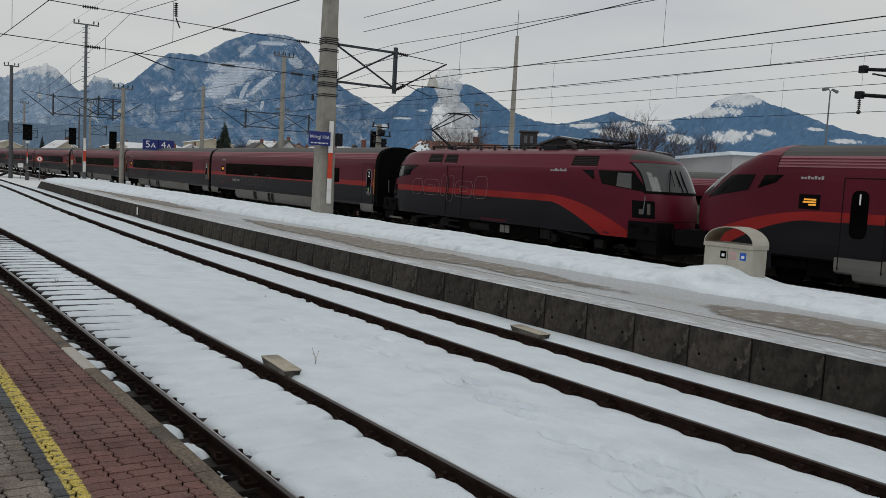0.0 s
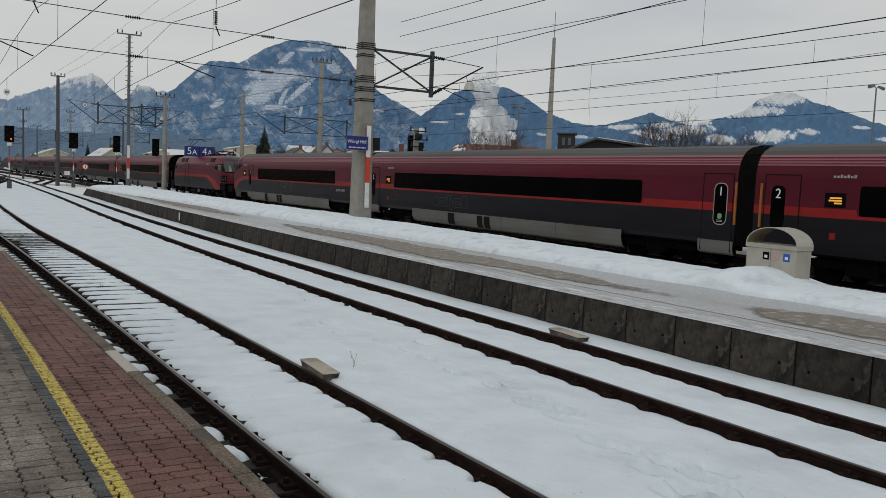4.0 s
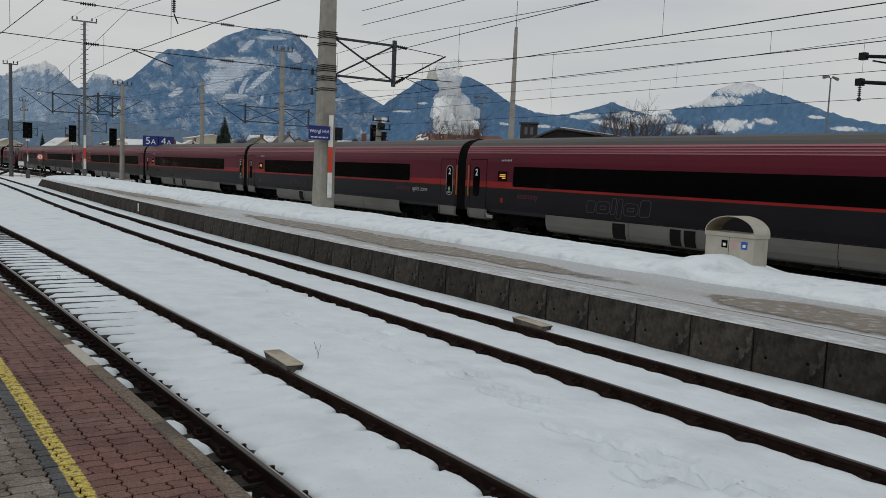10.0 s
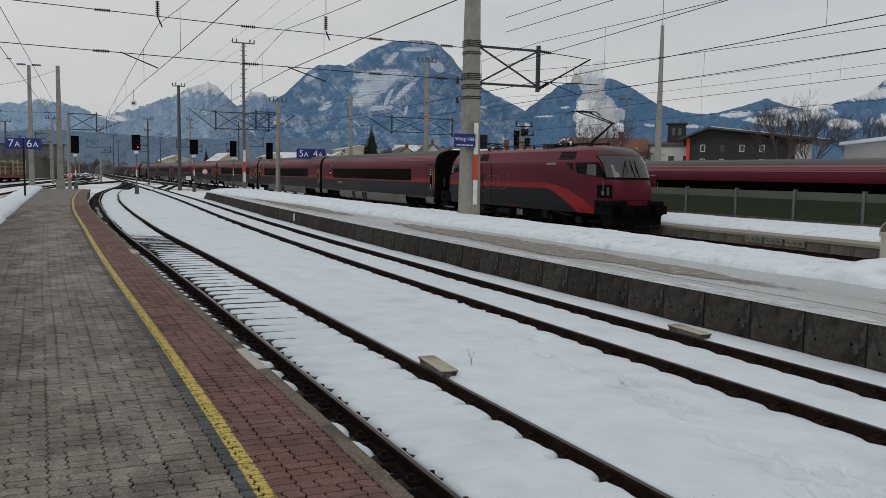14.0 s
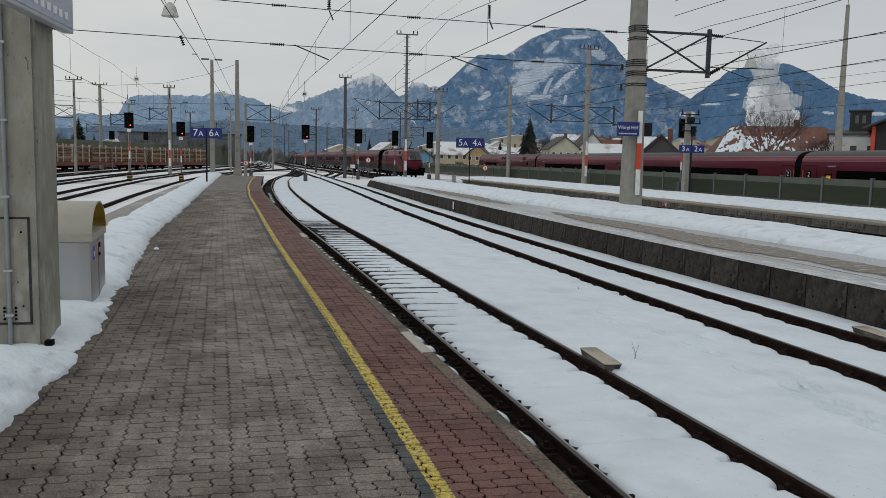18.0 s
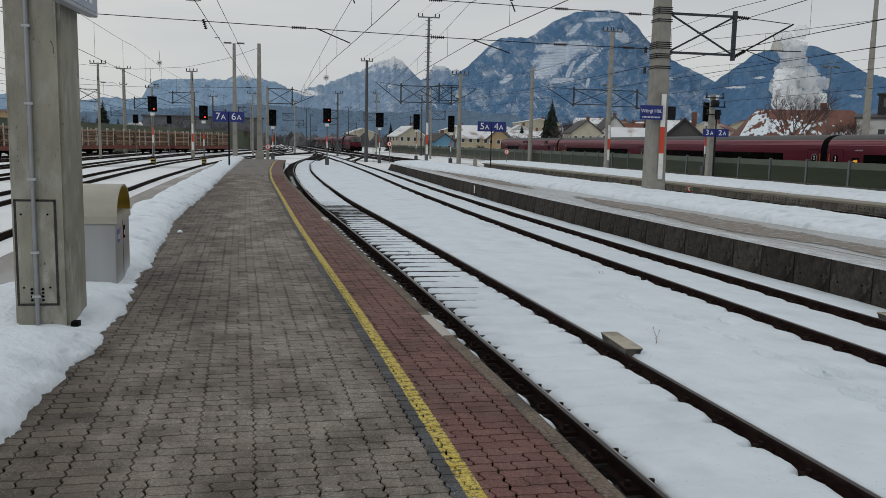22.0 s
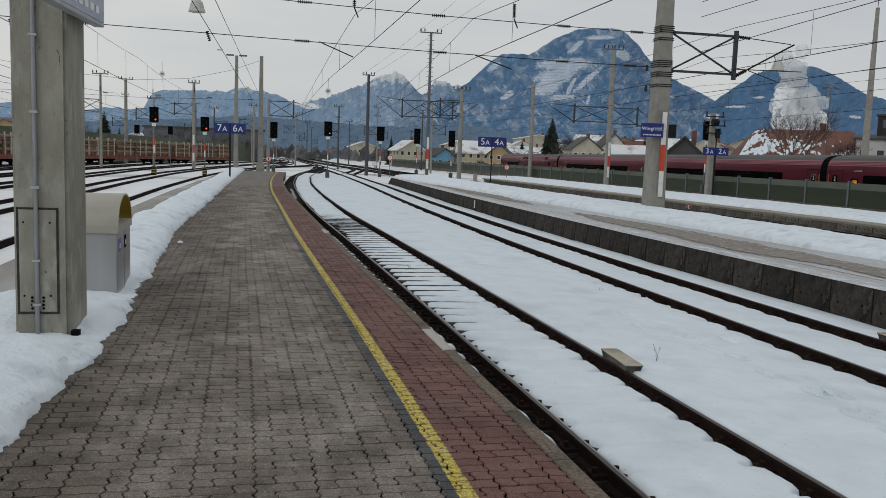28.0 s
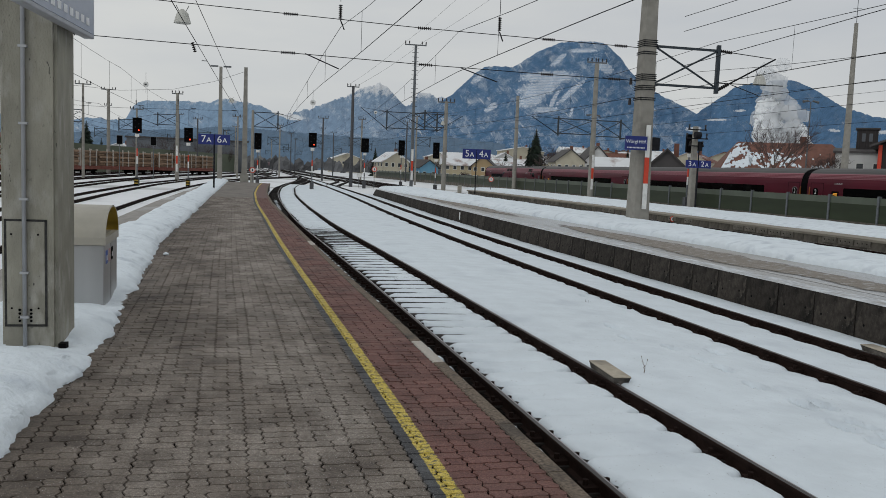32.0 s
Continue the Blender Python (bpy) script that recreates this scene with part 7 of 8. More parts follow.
CM = "slim concrete catenary mast beside the tracks"
m = simple_mast(10.17, 110, -.5, 12.5, .5, "dark slim steel mast with a crossarm", None, .8, material=STEEL_GREY)
m = simple_mast(17.3, 84, -.2, 9.0, .5, CM, (-2.2, 6.3, 7.8, (-4.2, 7.4)))
crossarm(m, 9.1, .9, 3)
m = simple_mast(30.25, 76.0, -.2, 12.7, .58, CM, (-3.6, 5.9, 7.3, (-6.3, 7.6)), None, True)
truss_arm(m, 0, 2.8, 6.0, 7.5, (5, 6.0))
crossarm(m, 13.0, 1.0, 3)
simple_mast(31.2, 105, -.2, 12.0, .58, CM)
m = tapered_mast("concrete_mast", -2.9, 88.0, -.1, 11.6, .60, .34, "thick square concrete mast at the platform end")
part("base_block", nbox(-.42, .42, -.42, .42, -.2, .9), CONCRETE, m)
m = tapered_mast("lamp_mast", -5.25, 86.0, -.1, 11.3, .50, .28, "tall concrete mast with two lamp heads")
for s in (-1, 1):
    part("lamp_head", nbox(*sorted((s * .25, s * 1.0)), -.12, .12, 11.36, 11.5), STEEL, m)
m = simple_mast(-12.1, 112, -.4, 10.5, .5, CM, (-2.4, 6.4, 7.7, (-5, 7.6)), .7, True)
m = simple_mast(-25.5, 140, -.4, 12.7, .62, CM, None, 1.1)
m = simple_mast(-2.25, 94, -.2, 7.7, .4, CM, (2.7, 5.9, 7.5, (5.2, 7.1)))
frnd = random.Random(8)
for x, y, h in ((8.8, 150, 10.5), (16.8, 160, 11.2), (1.5, 175, 10), (-6, 150, 10), (-14, 165, 10), (24, 140, 11), (20, 190, 11), (12, 205, 11), (2, 230, 11), (-9, 215, 11), (-20, 190, 12),
                (-31, 170, 12), (6, 270, 12), (-4, 300, 12), (-14, 270, 12), (28, 175, 12), (18, 250, 12), (0, 350, 12), (9, 330, 12), (-22, 105, 10.5), (-35, 120, 12), (-19, 125, 9)):
    m = simple_mast(x, y, -.6, h, .36, "far catenary mast among the station tracks", (frnd.choice((-2.4, 2.4)), 6.0, 7.4, None), frnd.choice((.7, .9)), material=frnd.choice((CONCRETE, STEEL_GREY)))
m = simple_mast(30.68, 57.0, -.1, 5.9, .46, "short concrete mast carrying cable gear", round_=False)
for z, half in ((5.75, .75), (5.1, .9), (4.55, .6)):
    arm_ = part("cable_arm", nbox(-half, half, -.30, -.24, z - .04, z + .04), STEEL_DARK, m)
    for x in (-half + .1, half - .1):
        bm = bmesh.new()
        disc_insulator(bm, (x, -.27, z + .22), (0, 0, 1), 4, .10, .09)
        part("pin_insulator", bm, INSUL, arm_)
part("cable_drum", ntube((-.22, -.38, 5.35), (.22, -.38, 5.35), .24, seg=14), STEEL_DARK, m)
part("switch_box", nbox(.24, .52, -.25, .15, 4.2, 4.9), STEEL_DARK, m)
part("down_pipe", ntube((.33, -.1, .0), (.33, -.1, 4.2), .05, seg=8), STEEL_DARK, m)
# antenna pole and yard lamps beyond the standing train
ap = tapered_mast("antenna_pole", 52.0, 68.0, -.8, 16.8, .80, .34, "tall pale concrete pole with a thin aerial", round_=True)
part("aerial", ntube((0, 0, 17.5), (0, 0, 20.2), .03, seg=6), STEEL, ap)
for z in (18.2, 18.9):
    part("aerial_rod", ntube((-.45, 0, z), (.45, 0, z + .05), .015, seg=5), STEEL, ap)


def yard_lamp(x, y, zt):
    l = thing("yard_lamp", "slim grey lamp post with two drooping heads", "street lamp", (x, y, -.8), group="yard lamps")
    part("post", ntube((0, 0, 0), (0, 0, zt + .8), .11, .06, 8), STEEL, l)
    for s in (-1, 1):
        bm = bmesh.new()
        tube(bm, (0, 0, zt + .75), (s * .35, 0, zt + .95), .04, seg=6)
        tube(bm, (s * .3, 0, zt + .93), (s * 1.05, 0, zt + .80), .10, .16, 8)
        part("lamp_head", bm, STEEL, l)


yard_lamp(69.0, 44.0, 11.6)
yard_lamp(63.6, 90.0, 11.9)
yard_lamp(47.0, 118.0, 11.0)


def disc_marker(x, y, z, zt, r=.30):
    d = thing("disc_marker", "round white board with a red rim on a thin post", "track sign", (x, y, z), group="disc markers")
    part("post", ntube((0, 0, 0), (0, 0, zt - z), .03, seg=6), STEEL, d)
    part("rim", ntube((0, -.04, zt - z), (0, -.01, zt - z), r, seg=20), RED_PAINT, d)
    part("face", ntube((0, -.05, zt - z), (0, -.035, zt - z), r * .72, seg=20), WHITE_PAINT, d)
    part("bar", nbox(-r * .12, r * .12, -.055, -.05, zt - z - r * .4, zt - z + r * .4), BLACK, d)


disc_marker(-2.1, 89, -.2, 1.2, .32)
disc_marker(12.05, 100, -.6, 1.75, .33)
disc_marker(24.0, 90, -.5, 1.15, .30)
disc_marker(E3(44.9) - .19, 44.9, -.6, -.42, .17)
d = thing("marker_board", "small white oval board on a platform wall", "track sign", (E2(39.2) - .03, 39.2, -.27))
part("board", nbox(-.02, 0, -.10, .10, -.18, .18), WHITE_PAINT, d, bevel=.008)
b = thing("white_bollard", "squat white bollard with dark slots", "bollard", (19.5, 86, -.6))
part("body", nbox(-.2, .2, -.17, .17, 0, 1.0), CREAMP, b, bevel=.03)
d = thing("white_marker", "small white plate on a post", "track sign", (10.6, 104, -.6))
part("post", ntube((0, 0, 0), (0, 0, 1.6), .03, seg=6), STEEL, d)
part("plate", nbox(-.28, .28, -.03, 0, 1.3, 1.75), WHITE_PAINT, d)


def signal(x, y, zb, zlow, zhigh, red=True, small=False, w=.82):
    s = thing("railway_signal", "black light signal on a red and white post" + (" showing red" if red else ", unlit"), "signal", (x, y, zb), group="signals")
    h = zhigh - zb
    lo = zlow - zb
    part("base", nbox(-.20, .20, -.2, .2, -.2, .70), STEEL_GREY, s)
    part("post", ntube((0, 0, .7), (0, 0, lo + .1), .06, seg=8), STEEL, s)
    part("post_band", ntube((0, 0, lo * .55), (0, 0, lo * .70), .064, seg=8), RED_PAINT, s)
    part("post_band", ntube((0, 0, lo * .40), (0, 0, lo * .55), .064, seg=8), WHITE_PAINT, s)
    part("head", nbox(-w / 2, w / 2, -.12, .12, lo, h), BLACK, s, bevel=.02)
    hd = nbox(-w / 2, w / 2, -.34, -.12, h - .08, h - .03)
    part("hood", hd, BLACK, s)
    part("letter_plate", nbox(-.19, .19, -.1, -.06, lo - .36, lo - .08), WHITE_PAINT, s)
    for k in range(4):
        z = lo + (h - lo) * (.18 + .21 * k)
        part("lens", ntube((-.15 if k % 2 else .15, -.16, z), (-.15 if k % 2 else .15, -.12, z), .07, seg=12), RED_LIGHT if red and k == 0 else STEEL_DARK, s)


signal(4.0, 88, -.55, 3.8, 5.3)
signal(-8.27, 86, -.55, 3.75, 5.15)
signal(-12.8, 84, -.55, 4.35, 5.8)
signal(11.28, 104, -.5, 3.8, 5.55, False, w=.95)
signal(17.17, 112, -.5, 3.75, 5.8, False, w=.85)
signal(19.0, 97, -.5, 3.3, 5.2, False, w=.75)
signal(31.1, 58.5, -.1, 4.0, 5.4, False, w=.62)
signal(-1.7, 96, -.5, 3.5, 5.3, False, w=.8)
for x, y in ((-19.1, 112), (-15.0, 112)):
    s = thing("shunting_signal", "small black signal with a pale border", "signal", (x, y, -.5), group="signals")
    part("post", ntube((0, 0, 0), (0, 0, 4.3), .05, seg=6), STEEL, s)
    part("border", nbox(-.36, .36, -.06, .06, 4.15, 5.3), STEEL, s)
    part("head", nbox(-.31, .31, -.09, -.05, 4.2, 5.25), BLACK, s)
for x, y in ((-8.27, 85.5), (-12.8, 83.5)):
    b = thing("striped_block", "low yellow and black striped block at a signal foot", "marker", (x, y, -.62), group="striped blocks")
    for k in range(5):
        part("stripe", nbox(-.17, .17, -.15, .15, k * .13, k * .13 + .13), YEL_IN if k % 2 else BLACK, b)


def sector_sign(x, y, zb, z0, z1, w, a, c):
    s = thing("sector_sign", "blue platform sector sign reading %s and %s on a post" % (a, c), "sign", (x, y, zb), -6, group="sector signs")
    part("post", nbox(-.05, .05, -.05, .05, 0, z1 - zb), STEEL_DARK, s)
    for e, t in ((-1, a), (1, c)):
        p = part("board", nbox(*sorted((e * .03, e * w / 2)), -.10, -.05, z0 - zb, z1 - zb), SIGN_BLUE, s)
        hh = z1 - z0
        text(t[0], hh * .95, LETTER, p, pose(e * w / 4 - w * .085, -.105, (z0 + z1) / 2 - zb, 90, 0, 0))
        text(t[1], hh * .68, LETTER, p, pose(e * w / 4 + w * .085, -.105, (z0 + z1) / 2 - zb - hh * .08, 90, 0, 0))


sector_sign(-3.92, 57, -.05, 3.02, 3.70, 2.05, "7A", "6A")
sector_sign(19.7, 80, -.3, 3.18, 4.15, 2.8, "5A", "4A")
sector_sign(29.4, 54, -.1, 2.78, 3.33, 1.85, "3A", "2A")


# ---- catenary ----
def wire_pts(bm, pts, r, seg=4):
    """One thin tube along a line of points."""
    rings = []
    for i, p in enumerate(pts):
        d = Vector(pts[min(i + 1, len(pts) - 1)]) - Vector(pts[max(i - 1, 0)])
        q = d.to_track_quat("Z", "Y")
        rings.append([bm.verts.new(Vector(p) + q @ Vector((r * math.cos(6.2832 * k / seg), r * math.sin(6.2832 * k / seg), 0))) for k in range(seg)])
    for r1, r2 in zip(rings[:-1], rings[1:]):
        for k in range(seg):
            j = (k + 1) % seg
            bm.faces.new((r1[k], r1[j], r2[j], r2[k]))


def catenary(X, zc, sup, label, up=1.5, low=.6, stag=.25, r=.013, drop=9.0, ymin=-30):
    c = thing("catenary", label, "overhead line", group="catenary")
    con, mes, dro = bmesh.new(), bmesh.new(), bmesh.new()
    con_all, mes_all = [], []
    for i in range(len(sup) - 1):
        a, b = sup[i], sup[i + 1]
        sa, sb = stag * (1 if i % 2 else -1), -stag * (1 if i % 2 else -1)
        n = 10
        cp, mp = [], []
        for k in range(n + 1):
            u = k / n
            y = a + (b - a) * u
            s = sa + (sb - sa) * u
            zm = zc + low + (up - low) * (2 * u - 1) ** 2
            cp.append((X(y) + s, y, zc))
            mp.append((X(y) + s, y, zm))
        con_all += cp if not con_all else cp[1:]
        mes_all += mp if not mes_all else mp[1:]
        m = max(1, int((b - a) / drop))
        for k in range(m):
            u = (k + .5) / m
            y = a + (b - a) * u
            s = sa + (sb - sa) * u
            tube(dro, (X(y) + s, y, zc), (X(y) + s, y, zc + low + (up - low) * (2 * u - 1) ** 2), r * .5, seg=4, caps=False)
    wire_pts(con, con_all, r)
    wire_pts(mes, mes_all, r * .8)
    part("contact_wire", con, WIRE, c)
    part("messenger_wire", mes, WIRE, c)
    part("dropper", dro, WIRE, c)["kind"] = "stuff"
    return c


W = "thin dark contact wire under a messenger wire with droppers"
catenary(X6, 5.42, [-29, 31, 94, 150], W, 1.55, .55)
catenary(X5, 5.62, [-29, 31, 88, 150, 210, 280], W, 1.5, .6, -.6)
catenary(X4, 5.87, [-29, 31.3, 84, 140, 200, 270], W, 1.65, 1.2)
catenary(X3, 5.87, [-19, 41, 90, 135, 195, 255, 320], W, 1.75, .62, .12)
catenary(lambda y: 34.0, 6.83, [5, 66, 120, 170], W, 1.95, 1.15, .05)
catenary(lambda y: 39.0, 6.25, [4, 70, 130], W, 2.5, 1.9, .05)
catenary(lambda y: X8(y) + .4, 6.55, [8, 68, 130, 190, 250], W, 2.2, 1.9, r=.016)
for X in (X9, X10, XLOG):
    catenary(X, 5.8, [28, 88, 140, 200, 260], W, 1.4, .6, r=.016)
platform_line = thing("platform_line", "two slim wires hung lengthwise above the platform", "overhead line", group="catenary")
for xa, xb, za, zb in ((-2.62, -2.95, 5.87, 5.87), (-2.85, -3.0, 7.5, 7.5)):
    bm = bmesh.new()
    wire_pts(bm, [(xa + (xb - xa) * u, -30 + 117 * u, za + (zb - za) * u) for u in [k / 12 for k in range(13)]], .013)
    part("wire", bm, WIRE, platform_line)


def head_span(y, pts, ins, label):
    h = thing("head_span", label, "overhead line", group="catenary")
    bm = bmesh.new()
    wire_pts(bm, [(x, y, z) for x, z in pts], .014)
    part("span_wire", bm, WIRE, h)
    for x in ins:
        z = float(np.interp(x, [p[0] for p in pts], [p[1] for p in pts]))
        bm = bmesh.new()
        disc_insulator(bm, (x, y, z), (1, 0, 0), 7)
        part("insulator", bm, INSUL, h)
    return h


HS = "wire span across the tracks with brown insulators"
h1 = head_span(31.2, [(-16, 6.3), (-7.1, 6.1), (0.3, 5.94), (5.4, 5.83), (10.2, 5.77), (13.9, 5.76)], [-7.1, .3, 5.4, 10.2, 13.0], HS)
h2 = head_span(31.2, [(-16, 7.8), (0.37, 7.32), (5.3, 7.17), (10.2, 7.1), (13.9, 7.05)], [.37, 5.3, 10.2, 13.2], HS)
for x, zc in ((2.15, 5.45), (8.2, 5.35)):
    bm = bmesh.new()
    disc_insulator(bm, (x, 31.2, 7.55), (0, 0, 1), 7, .08)
    part("hanger_insulator", bm, INSUL, h2)
    part("hanger", ntube((x, 31.2, 7.25), (x + .15, 31.2, 6.9), .025, seg=6), STEEL_DARK, h2)
    part("hanger", ntube((x, 31.2, 7.9), (x, 31.2, 8.7), .012, seg=5), STEEL_DARK, h2)
for x0, x1, z0, z1 in ((.9, 2.15, 5.95, 5.47), (6.75, 8.2, 5.80, 5.36)):
    part("steady_arm", ntube((x0, 31.2, z0), (x1, 31.2, z1), .022, seg=6), STEEL_DARK, h1)
for x in (-3, -9.5):
    bm = bmesh.new()
    disc_insulator(bm, (x, 31.2, 5.9), (.3, 0, -1), 5, .07)
    part("steady_insulator", bm, INSUL, h1)
hung_lamp(-3.4, 31.2, 6.72, 1.0)
hung_lamp(-4.2, 86.5, 7.9, .9)
hung_lamp(17.0, 84, 6.6, .8)
h3 = head_span(88, [(-2.9, 11.2), (-6, 10.0), (-10, 9.0), (-15, 8.6), (-22, 9.0), (-30, 10.2), (-38, 12)], [-7], "sagging wire span over the sidings")
head_span(88.2, [(-2.9, 7.2), (-15, 6.9), (-38, 7.2)], [-4, -8, -13, -18, -23], HS)
bm = bmesh.new()
for x in (-9.5, -13.5, -18.5, -23.5, -28):
    z = float(np.interp(x, [-38, -30, -22, -15, -10], [12, 10.2, 9.0, 8.6, 9.0]))
    tube(bm, (x, 88, z), (x, 88, z - 1.0), .014, seg=4)
    disc_insulator(bm, (x, 88, z - 1.2), (0, 0, 1), 6, .075)
part("hanger_insulator", bm, INSUL, h3)["kind"] = "stuff"
for x, y, z in ((2.6, 60, 6.35), (11.5, 96, 8.3), (-9.5, 66, 7.46)):
    n = thing("number_plate_on_wire", "small oval white plate hung from a wire", "plate", (x, y, z), group="wire plates")
    part("plate", ntube((0, -.03, 0), (0, .03, 0), .20, seg=16), WHITE_PAINT, n)
    part("hanger", ntube((0, 0, .18), (0, 0, .9), .012, seg=5), STEEL_DARK, n)
    part("hanger", ntube((0, 0, -.62), (0, 0, -.18), .010, seg=5), STEEL_DARK, n)
    for k in (-.14, -.04, .06):
        part("mark", nbox(k * .7, k * .7 + .05, -.035, -.03, -.06, .06), BLACK, n)
# feeder wires along the tall masts
f = thing("feeder_wires", "thin feeder wires strung between tall masts", "overhead line", group="catenary")
for x0, x1 in ((13.7, 12.6), (15.5, 15.9)):
    bm = bmesh.new()
    wire_pts(bm, [(x1 + (x0 - x1) * u, 20 + 68 * u, 15.5 + 8 * u * (u - 1) * .35) for u in [k / 8 for k in range(9)]], .011)
    part("wire", bm, WIRE, f)
    bm = bmesh.new()
    wire_pts(bm, [(x0 + (10.1 + (x0 - 14.6) * .7 - x0) * u, 88 + 22 * u, 15.5 - 2.9 * u + u * (u - 1)) for u in [k / 6 for k in range(7)]], .013)
    part("wire", bm, WIRE, f)
for za, zb in ((6.88, 6.48), (7.62, 7.87), (8.10, 8.46)):
    bm = bmesh.new()
    wire_pts(bm, [(16.0, 13 + 18.5 * u, za + (zb - za) * u) for u in (-2, -1, -.5, 0, .25, .5, .75, 1)], .012)
    part("wire", bm, WIRE, f)
# bracket ends reaching in beside the near tracks
bk = thing("catenary_bracket", "steel cantilever with brown insulators on a mast out of view", "overhead line", group="catenary")
bm = bmesh.new()
tube(bm, (25.0, 14.95, 6.03), (25.5, 10.6, 5.55), .055, seg=8)
tube(bm, (25.02, 14.6, 5.86), (25.5, 10.6, 4.9), .03, seg=6)
tube(bm, (25.0, 15.0, 5.24), (25.5, 10.6, 4.75), .06, seg=8)
for y0, z0 in ((14.95, 6.03), (15.0, 5.24)):
    box(bm, 24.9, 25.1, y0 - .16, y0 + .05, z0 - .12, z0 + .10)
tube(bm, (25.5, 10.5, -.3), (25.5, 10.5, 8.5), .2, seg=8)
hang = bmesh.new()
tube(hang, (25.0, 14.93, 5.2), (25.0, 14.93, 4.72), .018, seg=6)
disc_insulator(hang, (25.0, 14.93, 4.95), (0, 0, 1), 5, .06, .06)
bmesh.ops.create_icosphere(hang, subdivisions=2, radius=.07, matrix=Matrix.Translation((25.0, 14.93, 4.70)))
part("hanging_insulator", hang, INSUL, bk)
part("tubes", bm, STEEL_DARK, bk)

# ---- noise barrier ----
BAR_LOW = mat("dark_green_panel", (.027, .036, .018), .45, var=.22, scale=.8, stretch=(1, .3, 2.5), spec=.2)
BAR_UP = mat("grey_green_glass_panel", (.086, .100, .076), .3, var=.12, scale=.8, spec=.3)
bar = thing("noise_barrier", "green noise barrier panels between galvanised posts", "noise barrier", kind="structure")


def BX(y):
    return X2(y) - 2.85


post_me = mesh_of(nbox(-.09, .09, -.07, .07, -.3, 1.50), "post")
post_me.materials.append(STEEL)
lowp = mesh_of(nbox(-.04, .04, .08, 3.87, 0.05, 1.02), "panel")
lowp.materials.append(BAR_LOW)
upp = mesh_of(nbox(-.025, .025, .08, 3.87, 1.02, 1.40), "upper_panel")
upp.materials.append(BAR_UP)
sock = mesh_of(nbox(-.07, .07, .08, 3.87, -.5, .05), "plinth")
sock.materials.append(EDGE_CONC_FAR)
y = -16.9
while y < 210:
    a = math.degrees(math.atan2(-(BX(y + 3.95) - BX(y)), 3.95))
    for nm, me in (("post", post_me), ("panel", lowp), ("upper_panel", upp), ("plinth", sock)):
        o = new(nm, me)
        o.parent = bar
        o.matrix_local = pose(BX(y), y, -.08, 0, 0, a)
    y += 3.95
# grass-green bank of the far side, behind the log train
bm = sweep(bmesh.new(), [(-52 + .0 * y, y, -.6) if y < 60 else (-50 + (y - 60) * .22, y, -.6) for y in range(-40, 260, 10)], [(-.15, 0), (-.15, 4.7), (.15, 4.7), (.15, 0)])
solid("noise_wall", bm, mat("dull_green_wall", (.085, .10, .065), .7, var=.2, scale=.4, stretch=(1, .2, 1)), "long dull green wall behind the sidings", "wall", kind="structure")

# ---- log wagons ----
WAGON_RED = mat("rusty_red_wagon", (.16, .05, .035), .7, var=.25, scale=2)
LOGM = mat("cut_pine_log", (.33, .215, .14), .8, var=.25, scale=3, island=.4, objrand=.4, bump=.3, bump_scale=20)
STAKE = mat("pale_stake", (.40, .37, .33), .6, var=.15)


def log_wagon():
    w = thing("log_wagon", "rusty red flat wagon stacked with pine logs between stakes", "freight wagon", group="log train")
    part("deck", nbox(-1.35, 1.35, -9.6, 9.6, 1.0, 1.25), WAGON_RED, w)
    part("side_sill", nbox(-1.40, 1.40, -9.6, 9.6, .72, 1.0), WAGON_RED, w)
    for k in range(10):
        for sx in (-1, 1):
            part("stake", nbox(sx * 1.32 - .05, sx * 1.32 + .05, -9.1 + k * 2.0 + (.25 if k % 2 else -.25), -8.92 + k * 2.0 + (.25 if k % 2 else -.25), 1.2, 3.7), STAKE, w)
    for c in range(4):
        bm = bmesh.new()
        y0 = -9.3 + c * 4.75
        for r in range(6):
            for k in range(6):
                rr = rnd.uniform(.17, .22)
                x = -1.12 + k * .42 + (.2 if r % 2 else 0)
                if x > 1.2:
                    continue
                outer = r == 5 or x > .8
                lb = bmesh.new() if outer else bm
                tube(lb, (x, y0 + rnd.uniform(0, .2), 1.45 + r * .36), (x + rnd.uniform(-.03, .03), y0 + 4.3 + rnd.uniform(-.15, .15), 1.45 + r * .36), rr, rr * .92, 8)
                if outer:
                    part("log", lb, LOGM, w)
        p = part("log_core", bm, LOGM, w)
        p["kind"] = "stuff"
    for y in (-6.5, 6.5):
        bogie(w, y)
    return w


lw = log_wagon()
LOGS = [(-34.3, 51.5), (-33.7, 72.5), (-32.6, 93.5), (-29.9, 114.5), (-24.3, 134.8), (-15.8, 153.7)]
for k, (x, y) in enumerate(LOGS):
    if k + 1 < len(LOGS):
        x2, y2 = LOGS[k + 1]
    ang = math.degrees(math.atan2(-(x2 - x), y2 - y)) if k + 1 < len(LOGS) else ang
    o = lw if k == 0 else copy_thing(lw, ID)
    o.matrix_world = pose(x, y, RZ - .05, 0, 0, ang)
HALL = mat("dull_grey_cladding", (.105, .115, .13), .6, var=.12, scale=.6)


